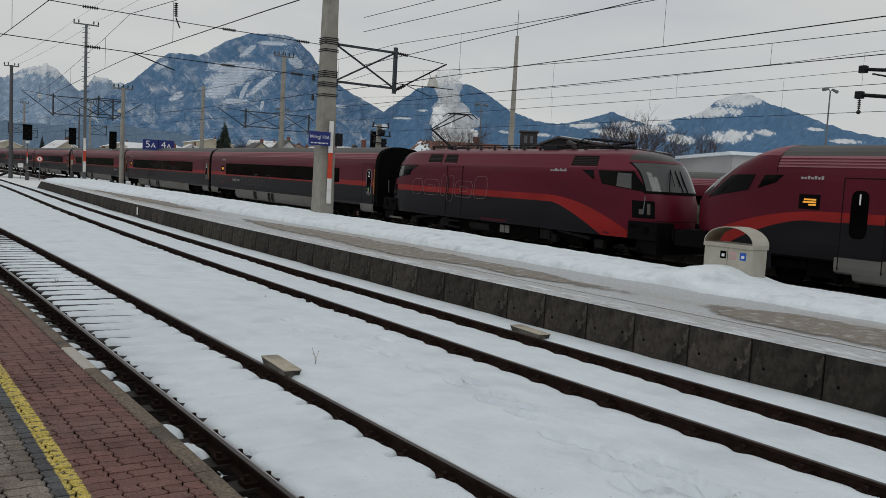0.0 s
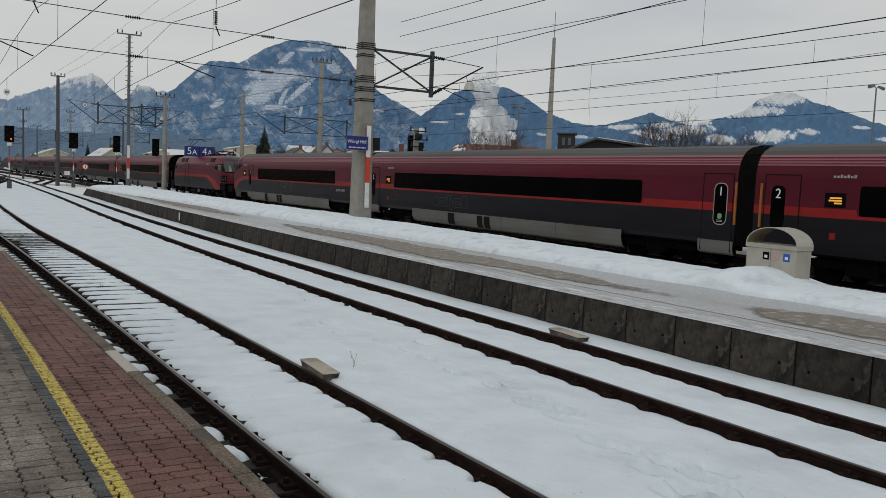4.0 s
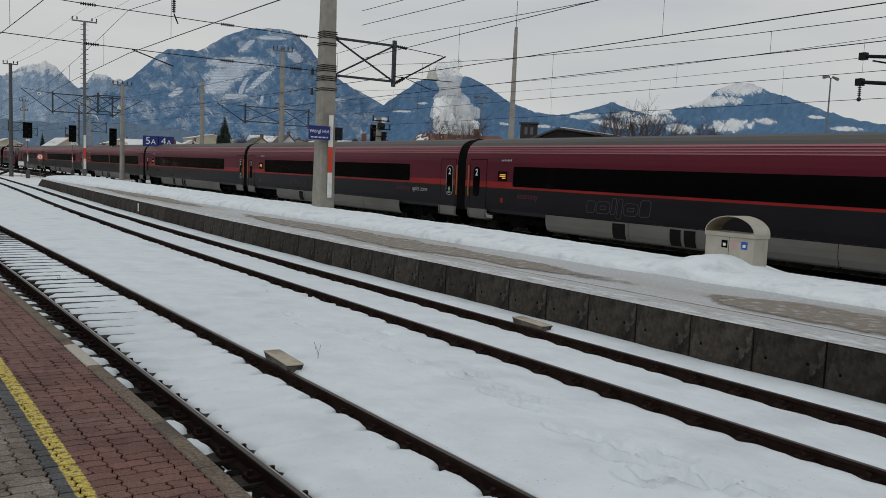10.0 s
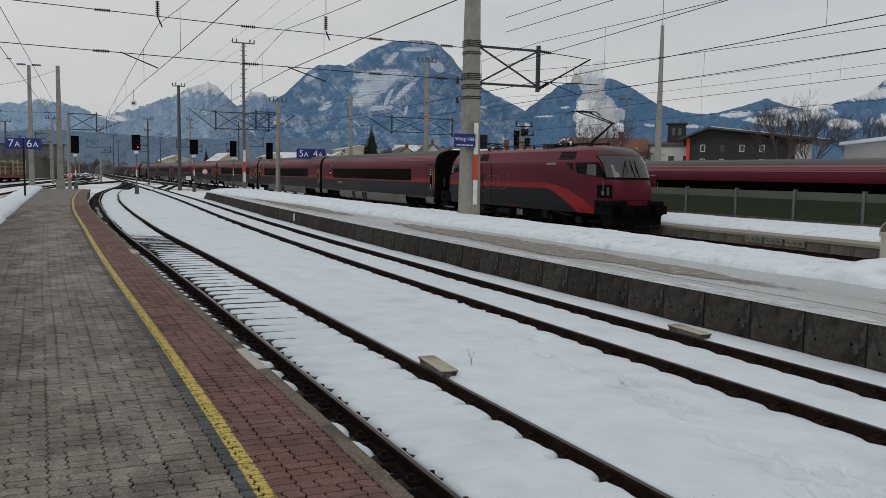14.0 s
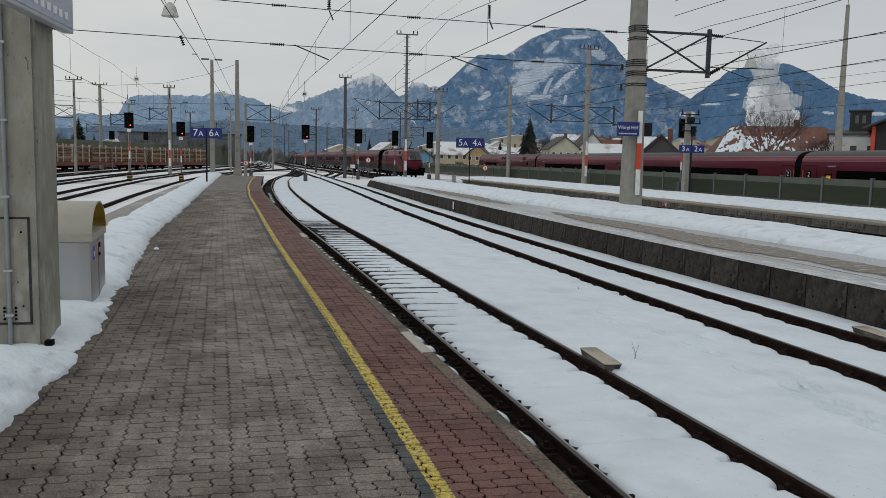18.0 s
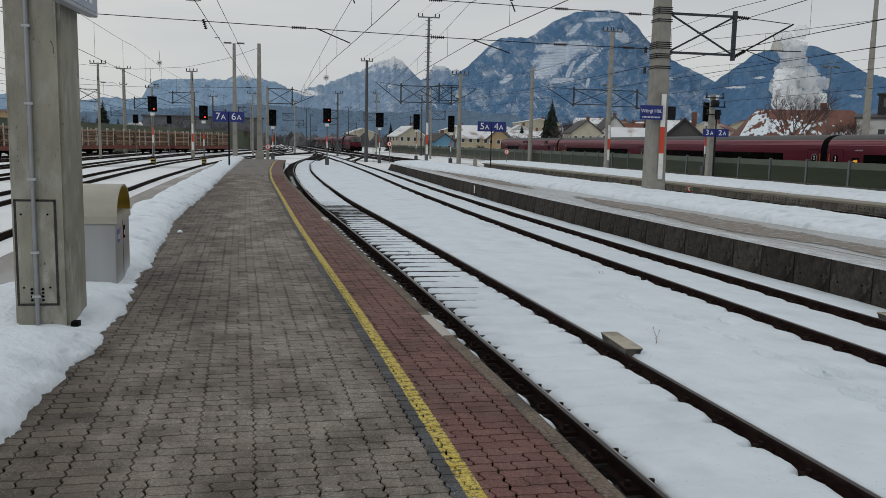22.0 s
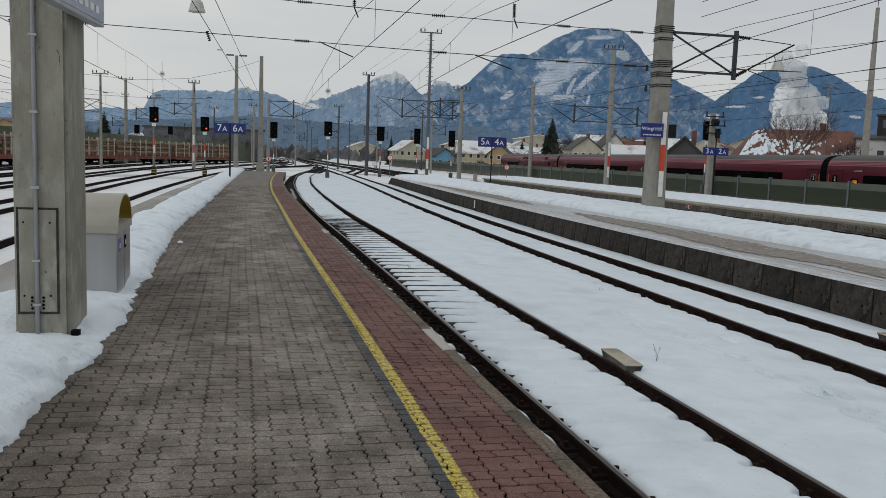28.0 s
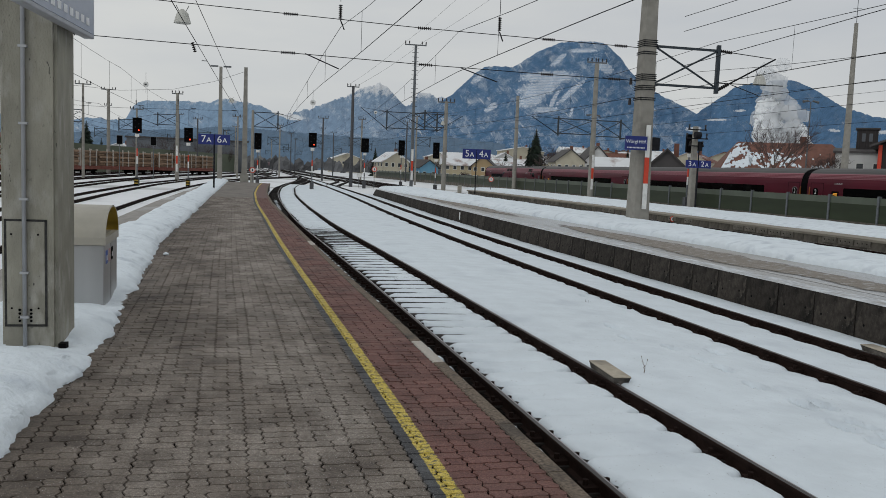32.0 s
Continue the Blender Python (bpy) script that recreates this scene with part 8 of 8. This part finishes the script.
# ---- houses ----
ROOF_SNOW = mat("snowy_roof", (.70, .72, .74), .8, var=.06, scale=.4, stain=(.22, .13, .10), stain_scale=.35, stain_amount=.35)
ROOF_TILE = mat("red_tile_roof", (.155, .062, .045), .8, var=.25, scale=2.2, bump=.6, bump_scale=7, stain=(.66, .68, .70), stain_scale=.20, stain_amount=.5)
ROOF_TILE_BARE = mat("bare_red_tile_roof", (.155, .068, .048), .8, var=.22, scale=1.4, bump=.4, bump_scale=6)
ROOF_DARK = mat("dark_roof", (.055, .05, .05), .7, var=.2, scale=.6)
WOOD_DARK = mat("dark_timber_cladding", (.030, .026, .026), .8, var=.3, scale=3, stretch=(4, 4, .3))
GLASS_H = glass("house_window", (.03, .035, .04), .15)
TRIM_H = mat("pale_trim", (.6, .6, .58), .6, var=.05)


def wallmat(name, c):
    return mat(name, c, .85, var=.08, scale=.5, stain=tuple(k * .7 for k in c), stain_scale=.25, stain_amount=.3)


def house(az, dist, w, d, eave, ridge, wall, roof, label, yaw=0.0, storeys=2, cols=4, gable=True, hip=0.0, over=.5, zb=-.8, cols_side=3, name="house", gable_mat=None):
    """A house at an azimuth and distance from the platform; its ridge runs along its local x unless gable faces us."""
    x, y = dist * math.sin(radians(az)), dist * math.cos(radians(az))
    h = thing(name, label, "house", (x, y, zb), -az + yaw, group="houses of the town")
    part("wall", nbox(-w / 2, w / 2, -d / 2, d / 2, 0, eave - zb), wall, h)
    e, r = eave - zb, ridge - zb
    bm = bmesh.new()
    o = over
    if gable:      # ridge along y: gable end faces the tracks
        for yy in (-d / 2, d / 2 - .2):
            g = bmesh.new()
            fa = [g.verts.new(p) for p in ((-w / 2, yy, e), (w / 2, yy, e), (0, yy, r - .1))]
            fb = [g.verts.new((q.co.x, yy + .2, q.co.z)) for q in fa]
            g.faces.new(fa)
            g.faces.new(fb[::-1])
            for i in range(3):
                g.faces.new((fa[i], fb[i], fb[(i + 1) % 3], fa[(i + 1) % 3]))
            part("gable", g, gable_mat or wall, h)
        k = (r - e) / (w / 2)
        for s in (-1, 1):
            v = [(0, -d / 2 - o, r), (s * (w / 2 + o), -d / 2 - o, e - k * o), (s * (w / 2 + o), d / 2 + o, e - k * o), (0, d / 2 + o, r)]
            t = [bm.verts.new(p) for p in v]
            u = [bm.verts.new((p[0], p[1], p[2] - .25)) for p in v]
            bm.faces.new(t)
            bm.faces.new(u[::-1])
            for i in range(4):
                bm.faces.new((t[i], u[i], u[(i + 1) % 4], t[(i + 1) % 4]))
    else:
        k = (r - e) / (d / 2)
        for s in (-1, 1):
            v = [(-w / 2 - o + hip, 0, r), (-w / 2 - o, s * (d / 2 + o), e - k * o), (w / 2 + o, s * (d / 2 + o), e - k * o), (w / 2 + o - hip, 0, r)]
            t = [bm.verts.new(p) for p in v]
            u = [bm.verts.new((p[0], p[1], p[2] - .25)) for p in v]
            bm.faces.new(t)
            bm.faces.new(u[::-1])
            for i in range(4):
                bm.faces.new((t[i], u[i], u[(i + 1) % 4], t[(i + 1) % 4]))
        for s in (-1, 1):
            v = [(s * (w / 2 + o - hip), 0, r), (s * (w / 2 + o), -d / 2 - o, e - k * o), (s * (w / 2 + o), d / 2 + o, e - k * o)]
            bm.faces.new([bm.verts.new(p) for p in v])
    rf = part("roof", bm, roof, h)
    part("chimney", nbox(w * .12, w * .12 + .7, -.4, .4, r - 1.0, r + .9), ROOF_TILE_BARE, rf)
    sh = (e - .4) / max(1, storeys)
    for sgn, n, span, face in ((-1, cols, w, "y"), (1, cols_side, d, "x"), (-1, cols_side, d, "x2")):
        for st in range(storeys):
            for c in range(n):
                u = -span / 2 + span * (c + .5) / n
                z = .9 + st * sh
                ww, wh = min(1.1, span / n * .5), min(1.4, sh * .52)
                if face == "y":
                    p = part("window", nbox(u - ww / 2, u + ww / 2, -d / 2 - .04, -d / 2 + .05, z, z + wh), TRIM_H, h)
                    part("pane", nbox(u - ww / 2 + .1, u + ww / 2 - .1, -d / 2 - .06, -d / 2 - .035, z + .1, z + wh - .1), GLASS_H, p)
                else:
                    s = 1 if face == "x" else -1
                    p = part("window", nbox(*sorted((s * (w / 2 + .04), s * (w / 2 - .05))), u - ww / 2, u + ww / 2, z, z + wh), TRIM_H, h)
                    part("pane", nbox(*sorted((s * (w / 2 + .06), s * (w / 2 + .035))), u - ww / 2 + .1, u + ww / 2 - .1, z + .1, z + wh - .1), GLASS_H, p)
    return h


CREAMW, YELW, BLUEW, ORW, WHITEW, GREYW = (wallmat("cream_render", (.42, .385, .30)), wallmat("yellow_render", (.40, .345, .23)), wallmat("blue_render", (.16, .36, .52)),
                                            wallmat("ochre_render", (.34, .25, .14)), wallmat("white_render", (.55, .55, .54)), wallmat("grey_render", (.30, .31, .32)))
house(8.1, 235, 7.5, 9, 4.2, 6.7, CREAMW, ROOF_SNOW, "cream two-storey house with a snowy gable roof", 18)
house(10.3, 236, 6, 7, 2.9, 4.9, BLUEW, ROOF_DARK, "small blue house with a dark roof", 30, 1, 2)
house(12.9, 225, 10, 9, 4.0, 7.0, YELW, ROOF_SNOW, "long yellow house with a snow-covered roof", 6, 2, 5, False)
house(14.55, 205, 5.5, 8, 3.6, 6.0, ORW, ROOF_DARK, "ochre house with a dark overhanging gable", -6, 2, 3)
house(16.6, 262, 13, 10, 4.6, 6.6, WHITEW, ROOF_SNOW, "white apartment house with a flat snowy roof", 0, 2, 5, False)
house(20.1, 205, 7, 10, 5.6, 8.3, CREAMW, ROOF_DARK, "cream house with balconies and a dark gable roof", 12)
house(21.9, 215, 6.5, 10, 6.2, 9.6, WHITEW, ROOF_DARK, "pale house with a steep dark gable", 14)
house(23.1, 240, 9, 10, 5.6, 8.8, WHITEW, ROOF_TILE_BARE, "white house with a red tiled roof", 0, 2, 4, False)
house(24.0, 132, 9, 11, 2.5, 5.0, GREYW, ROOF_SNOW, "low grey shed with a snowy roof", 8, 1, 3, False)
house(26.7, 122, 7.5, 12, 2.6, 6.1, GREYW, ROOF_DARK, "dark shingled gable of a shed", 0, 1, 1, True, gable_mat=ROOF_DARK)
sb_house = house(33.9, 122, 17, 13, 3.8, 7.45, CREAMW, ROOF_TILE_BARE, "long station building with red tiles half covered in snow", 9, 1, 7, False, 3.0)
# snow still lies in patches on its roof
bm = bmesh.new()


def roof_point(u, v, up=.0):
    x = -8.7 + 16.9 * u
    yy = -7.0 + 7.0 * v
    return (x * (1 - .30 * v) if abs(x) > 5 else x, yy, 4.6 + (7.45 - 3.8) / 6.5 * (6.5 + yy) + up)


for a in range(150):
    for b in range(36):
        u, v = (a + .5) / 150, (b + .5) / 36
        if nz(u * 17 - v * 6, v * 4, .9) + .8 * nz(u * 30, v * 9, 1.3) + .5 * nz(u * 70, v * 22, 1.0) + .52 - 1.5 * abs(v - .30 + .15 * u) - .95 * u > 0:
            q = [(a / 150, b / 36), ((a + 1) / 150, b / 36), ((a + 1) / 150, (b + 1) / 36), (a / 150, (b + 1) / 36)]
            t_ = [bm.verts.new(roof_point(*p, .10)) for p in q]
            l_ = [bm.verts.new(roof_point(*p, .02)) for p in q]
            bm.faces.new(t_)
            for k in range(4):
                bm.faces.new((t_[k], l_[k], l_[(k + 1) % 4], t_[(k + 1) % 4]))
part("roof_snow", bm, SNOW, sb_house, "patches of snow lying on the tiles")
house(38.3, 118, 5.6, 8, 6.3, 6.8, WHITEW, ROOF_DARK, "white rendered wing with a dark flat roof", 0, 2, 3, False, over=.3)
# dark timber building under a wide shallow roof, its front framed in red
tb = thing("timber_building", "dark timber-clad building with a red frame and wide snowy roof", "building", (*(112 * math.sin(radians(43.0)), 112 * math.cos(radians(43.0))), -.8), -43.0, group="houses of the town")
bm = bmesh.new()
fr = [(-6.6, 0), (5.4, 0), (5.4, 7.2), (-4.4, 8.6), (-6.6, 7.6)]
f0, f1 = [bm.verts.new((x, -6, z)) for x, z in fr], [bm.verts.new((x, 6, z)) for x, z in fr]
bm.faces.new(f0)
bm.faces.new(f1[::-1])
for i in range(5):
    bm.faces.new((f0[i], f1[i], f1[(i + 1) % 5], f0[(i + 1) % 5]))
bmesh.ops.recalc_face_normals(bm, faces=bm.faces[:])
wl = part("wall", bm, WOOD_DARK, tb)
part("end_wall", nbox(5.4, 7.2, -5.9, 6, 0, 6.9), WHITEW, tb)
part("red_frame", nbox(-6.95, -6.55, -6.25, -5.9, 0, 7.5), RED_PAINT, tb)
part("balcony_rail", nbox(-6.5, 5.3, -6.3, -6.0, 3.6, 3.75), TRIM_H, tb)
for sl_, mt, dz in ((((-7.8, 7.45), (-4.4, 8.85)), ROOF_DARK, 0), (((-4.4, 8.85), (9.6, 7.25)), ROOF_DARK, 0), (((-4.2, 8.99), (9.5, 7.41)), SNOW, 1)):
    bm = bmesh.new()
    (xa, za), (xb, zb_) = sl_
    th = .22 if not dz else .10
    v = [(xa, za), (xb, zb_), (xb, zb_ - th), (xa, za - th)]
    y0_, y1_ = (-7.4, 7.4) if not dz else (-6.2, 7.2)
    g0, g1 = [bm.verts.new((x, y0_, z)) for x, z in v], [bm.verts.new((x, y1_, z)) for x, z in v]
    bm.faces.new(g0)
    bm.faces.new(g1[::-1])
    for i in range(4):
        bm.faces.new((g0[i], g1[i], g1[(i + 1) % 4], g0[(i + 1) % 4]))
    bmesh.ops.recalc_face_normals(bm, faces=bm.faces[:])
    part("roof" if not dz else "roof_snow", bm, mt, tb)
for st in (4.2, 5.9):
    for k in range(5):
        x = -5.3 + k * 2.25
        w_ = part("window", nbox(x, x + .55, -6.05, -5.95, st, st + .85), TRIM_H if (k + int(st)) % 3 else GLASS_H, tb)
        part("pane", nbox(x + .08, x + .47, -6.07, -6.04, st + .08, st + .77), GLASS_H, w_)
tw = thing("roof_turret", "small dark roof turret with a flat top", "turret", (*(118 * math.sin(radians(38.6)), 118 * math.cos(radians(38.6))), 6.0), -38.6)
part("body", nbox(-1.2, 1.2, -1.2, 1.2, 0, 3.1), WOOD_DARK, tw)
part("cap", nbox(-1.4, 1.4, -1.4, 1.4, 3.1, 3.3), ROOF_DARK, tw)
for x in (-.6, .2):
    part("louvre", nbox(x, x + .4, -1.23, -1.19, 1.6, 2.6), HALL, tw)
PALE_HALL = mat("pale_grey_hall", (.34, .34, .35), .7, var=.06, scale=.3)
hl = thing("goods_hall", "long pale grey hall with a snow-covered flat roof", "hall", (82, 46, -.8), -32)
part("wall", nbox(-18, 26, -8, 8, 0, 6.3), PALE_HALL, hl)
part("roof", nbox(-18.4, 26.4, -8.4, 8.4, 6.3, 6.6), SNOW, hl)
gh = thing("depot_hall", "grey depot hall behind the sidings", "hall", (-23.5, 250, -.8), 4)
part("wall", nbox(-16, 16, -10, 10, 0, 8.5), HALL, gh)
part("roof", nbox(-16.4, 16.4, -10.4, 10.4, 8.5, 8.9), ROOF_DARK, gh)
for k in range(5):
    part("window", nbox(-13 + k * 5.5, -9.5 + k * 5.5, -10.05, -9.9, 3.4, 5.0), GLASS_H, gh)
for az, dist, w, e, r, wl, rf in ((-24, 260, 12, 6, 9, WHITEW, ROOF_TILE_BARE), (-17, 240, 14, 5, 8, ORW, ROOF_TILE), (-9.5, 330, 12, 5.5, 7.5, WHITEW, ROOF_SNOW), (5, 420, 16, 6, 9, CREAMW, ROOF_SNOW),
                                  (15.8, 330, 13, 6.5, 10, WHITEW, ROOF_SNOW), (18.6, 360, 13, 7, 10, CREAMW, ROOF_SNOW), (25, 300, 15, 8, 11, WHITEW, ROOF_SNOW), (28.5, 280, 14, 8, 11, CREAMW, ROOF_TILE),
                                  (17.0, 390, 20, 12.5, 14.5, CREAMW, ROOF_SNOW), (20.9, 400, 18, 13.0, 15.5, WHITEW, ROOF_SNOW), (22.6, 380, 16, 11.5, 14, CREAMW, ROOF_TILE_BARE), (23.9, 360, 15, 11, 13.5, WHITEW, ROOF_TILE_BARE),
                                  (14.2, 380, 17, 9, 11.5, WHITEW, ROOF_SNOW), (11.6, 400, 16, 8.5, 11, CREAMW, ROOF_SNOW), (26.2, 340, 14, 10.5, 13, WHITEW, ROOF_SNOW), (30.4, 300, 15, 9, 12, CREAMW, ROOF_TILE),
                                  (47, 230, 15, 4, 6.0, WHITEW, ROOF_SNOW), (52, 240, 14, 4, 6.5, CREAMW, ROOF_SNOW), (57, 220, 14, 4, 6.0, WHITEW, ROOF_SNOW)):
    house(az, dist, w, 10, e, r, wl, rf, "town house with a pitched roof in the valley", frnd.uniform(-25, 25), 2, 4, frnd.random() < .5)

# ---- trees ----
BARK = mat("bare_bark", (.075, .058, .048), .9, var=.25, scale=3)
TWIG = mat("bare_twigs", (.062, .044, .042), .9, var=.3, scale=2)
NEEDLE = mat("dark_conifer_needles", (.020, .034, .022), .9, var=.35, scale=1.5, island=.4)


def bare_tree(x, y, h, label, seed, spread=.55, zb=-.8):
    rr = random.Random(seed)
    t = thing("bare_tree", label, "tree", (x, y, zb), group="bare trees")
    trunk, limbs, twigs = bmesh.new(), bmesh.new(), bmesh.new()
    tube(trunk, (0, 0, 0), (0, 0, h * .3), h * .016, h * .012, 8)

    def grow(p, d, ln, r, depth):
        q = p + d * ln
        tube(limbs if depth < 2 else twigs, p, q, r, r * .65, 5 if depth < 2 else 3, caps=False)
        if depth >= (5 if h < 8 or h > 11.2 else 4):
            return
        for _ in range(3 if depth else 5):
            nd = (d + Vector((rr.uniform(-1, 1), rr.uniform(-1, 1), rr.uniform(-.25, .7))) * spread).normalized()
            grow(p + d * ln * rr.uniform(.55, 1.0), nd, ln * rr.uniform(.55, .82), max(.006, r * .60), depth + 1)
    for k in range(5):
        a = k * 1.26 + rr.uniform(-.3, .3)
        grow(Vector((0, 0, h * rr.uniform(.18, .3))), Vector((math.cos(a) * .55, math.sin(a) * .55, 1)).normalized(), h * .235, h * .0052, 0)
    part("trunk", trunk, BARK, t)
    part("branching", limbs, BARK, t)
    c = part("crown", twigs, TWIG, t)
    c["kind"] = "stuff"
    return t


def conifer(x, y, h, label, seed, wid=.22, zb=-.8):
    rr = random.Random(seed)
    t = thing("conifer", label, "tree", (x, y, zb), group="conifers")
    part("trunk", ntube((0, 0, 0), (0, 0, h * .95), h * .018, h * .004, 7), BARK, t)
    bm = bmesh.new()
    n = int(26 + h * 2)
    for k in range(n):
        u = k / n
        z = h * (.08 + .90 * u)
        r = h * wid * (1 - u) ** .85 * rr.uniform(.75, 1.15) + .08
        m = max(5, int(13 * (1 - u) + 4))
        for j in range(m):
            a = 6.283 * j / m + rr.uniform(-.25, .25)
            rl = r * rr.uniform(.6, 1.1)
            ca, sa = math.cos(a), math.sin(a)
            wd = rl * .28 + .05
            p = [(ca * rl * .1, sa * rl * .1, z), (ca * rl * .6 - sa * wd, sa * rl * .6 + ca * wd, z - rl * .25), (ca * rl, sa * rl, z - rl * .5), (ca * rl * .6 + sa * wd, sa * rl * .6 - ca * wd, z - rl * .25)]
            v = [bm.verts.new(q) for q in p]
            bm.faces.new(v)
            w2 = bm.verts.new((ca * rl * .55, sa * rl * .55, z - rl * .12))
            bm.faces.new((v[0], v[1], w2))
            bm.faces.new((v[2], v[3], w2))
    part("crown", bm, NEEDLE, t)
    return t


def polar(az, dist):
    return dist * math.sin(radians(az)), dist * math.cos(radians(az))


BT = "leafless tree with a fine spreading crown"
bare_tree(*polar(33.4, 96), 11.5, BT, 1)
bare_tree(*polar(36.3, 105), 7.5, BT, 2)
bare_tree(*polar(45.0, 92), 12.5, BT, 3)
bare_tree(*polar(46.7, 98), 13.0, BT, 4)
bare_tree(*polar(49.8, 120), 12.5, BT, 5)
bare_tree(*polar(18.9, 225), 11, BT, 6)
bare_tree(*polar(20.3, 260), 12, BT, 7)
bare_tree(*polar(-6.6, 190), 10, BT, 8)
bare_tree(*polar(-13.0, 190), 9, BT, 9)
bare_tree(*polar(-4.5, 240), 10, BT, 10)
bare_tree(*polar(16.9, 215), 5, BT, 11)
bare_tree(*polar(13.2, 195), 3.2, BT, 12)
CF = "dark green conifer with drooping boughs"
conifer(*polar(18.0, 230), 16.0, CF, 1, .30)
conifer(*polar(17.6, 240), 12.0, CF, 2)
conifer(*polar(20.4, 170), 4.8, CF, 3, .3)
conifer(*polar(21.2, 172), 5.4, CF, 4, .22)
conifer(*polar(-11.6, 195), 11.0, CF, 5, .30)
conifer(*polar(-10.7, 230), 8, CF, 6, .2)
conifer(*polar(60.0, 120), 9.5, CF, 7, .2)
conifer(*polar(52.6, 130), 8.0, CF, 8, .2)
conifer(*polar(-15, 200), 8, CF, 9, .22)

for k, (az, d, h) in enumerate(((18.75, 215, 11), (19.4, 235, 12.5), (19.9, 222, 10), (22.4, 250, 11), (24.6, 170, 7), (15.6, 240, 8), (11.4, 250, 7), (9.2, 252, 8), (-8.2, 215, 9.5), (-2.9, 235, 8.5), (6.3, 260, 8))):
    bare_tree(*polar(az, d), h, BT, 40 + k)
for k, (az, d, h) in enumerate(((16.0, 260, 10), (24.2, 235, 11), (27.4, 210, 9), (7.0, 280, 10), (-5.6, 245, 9), (13.8, 262, 8))):
    conifer(*polar(az, d), h, CF, 60 + k, .24)

# far woods and hedges of the valley floor
# bark grey lifted to carry the haze over the valley floor
FARW = mat("hazed_winter_woods", (.125, .128, .135), .95, var=.4, scale=.15, island=.5)
bm = bmesh.new()
for k in range(1500):
    az = frnd.uniform(-42, 72)
    d = frnd.choice((frnd.uniform(300, 420), frnd.uniform(420, 900)))
    x, y = polar(az, d)
    h = frnd.uniform(2.5, 7.5) * (d / 420) ** .5
    w_ = h * frnd.uniform(.3, .6)
    top_ = bm.verts.new((x + frnd.uniform(-.5, .5), y, h - .8))
    for (za, wa) in ((.0, .9),):
        r1 = [bm.verts.new((x + w_ * wa * math.cos(j * 1.047), y + w_ * wa * math.sin(j * 1.047), h * .2 * frnd.uniform(.6, 1.2) - .8)) for j in range(6)]
        r2 = [bm.verts.new((x + w_ * .75 * math.cos(j * 1.047 + .4), y + w_ * .75 * math.sin(j * 1.047 + .4), h * frnd.uniform(.55, .8) - .8)) for j in range(6)]
        for j in range(6):
            bm.faces.new((r1[j], r1[(j + 1) % 6], r2[(j + 1) % 6], r2[j]))
            bm.faces.new((r2[j], r2[(j + 1) % 6], top_))
solid("far_woods", bm, FARW, "bare winter woods and hedges across the valley floor", "woods", kind="stuff")

# ---- steam over the valley, in slow soft puffs ----
STEAM = bpy.data.materials.new("white_steam")
STEAM.use_nodes = True
snt = STEAM.node_tree
sb = snt.nodes["Principled BSDF"]
sb.inputs["Roughness"].default_value = 1.0
sb.inputs["Specular IOR Level"].default_value = 0.0
sb.inputs["Base Color"].default_value = (.80, .82, .84, 1)
sb.inputs["Subsurface Weight"].default_value = 0.0
THIN = STEAM.copy()
THIN.name = "thin_steam"
THIN.node_tree.nodes["Principled BSDF"].inputs["Alpha"].default_value = .34
steam = thing("steam_plume", "white steam rising from a chimney beyond the town", "steam", (*polar(33.25, 700), 0))
PUFFS = []
srnd = random.Random(21)
def puff(k, x, y, z, r, material):
    bm = bmesh.new()
    bmesh.ops.create_icosphere(bm, subdivisions=4 if material is STEAM else 3, radius=r)
    for v in bm.verts:
        n = v.co.normalized()
        v.co *= 1 + .42 * noise.noise(n * 1.6 + Vector((k, 0, 0))) + .26 * noise.noise(n * 3.6 + Vector((k, 3, 0))) + .14 * noise.noise(n * 8.0 + Vector((k, 6, 0)))
    o = part("puff", bm, material, steam, smooth=True)
    o.location = (x, y, z)
    PUFFS.append(o)


for k in range(30):
    u = k / 29
    puff(k, 7 * math.sin(u * 5) * (.3 + u) - 2 + srnd.uniform(-6, 6) * (.5 + .5 * u), srnd.uniform(-5, 5), 3 + 58 * u, srnd.uniform(6, 8.5) * (.85 + .3 * u) * (1 - .4 * max(0, u - .7) / .3), STEAM)
for k in range(26):
    u = k / 25
    puff(50 + k, -14 * u * u + srnd.uniform(-15, 15) * (.6 + .3 * u), srnd.uniform(-14, 10), 34 + 56 * u, srnd.uniform(6, 10) * (1 - .35 * u), THIN)
for k in range(9):
    puff(90 + k, 22 + srnd.uniform(-5, 5), srnd.uniform(-8, 8), 26 + k * 4, srnd.uniform(4, 6.5), THIN if k > 4 else STEAM)


# ---- what moves: the double train leaves, gathering speed; the steam drifts ----
def motions():
    for ob, off in consist:
        walk(ob, [(k * 0.5, train_pose(off, k * 0.5)) for k in range(65)])
    for k, ob in enumerate(PUFFS):
        x, y, z = ob.location
        s = 0.8 + 0.5 * math.sin(k * 2.1)
        walk(ob, [(0, pose(x - 1.5 * s, y, z - 2.0 * s, 0, 0, -6)), (16, pose(x, y, z, 0, 0, 0)), (32, pose(x + 1.5 * s, y, z + 2.0 * s, 0, 0, 6))])


motions()
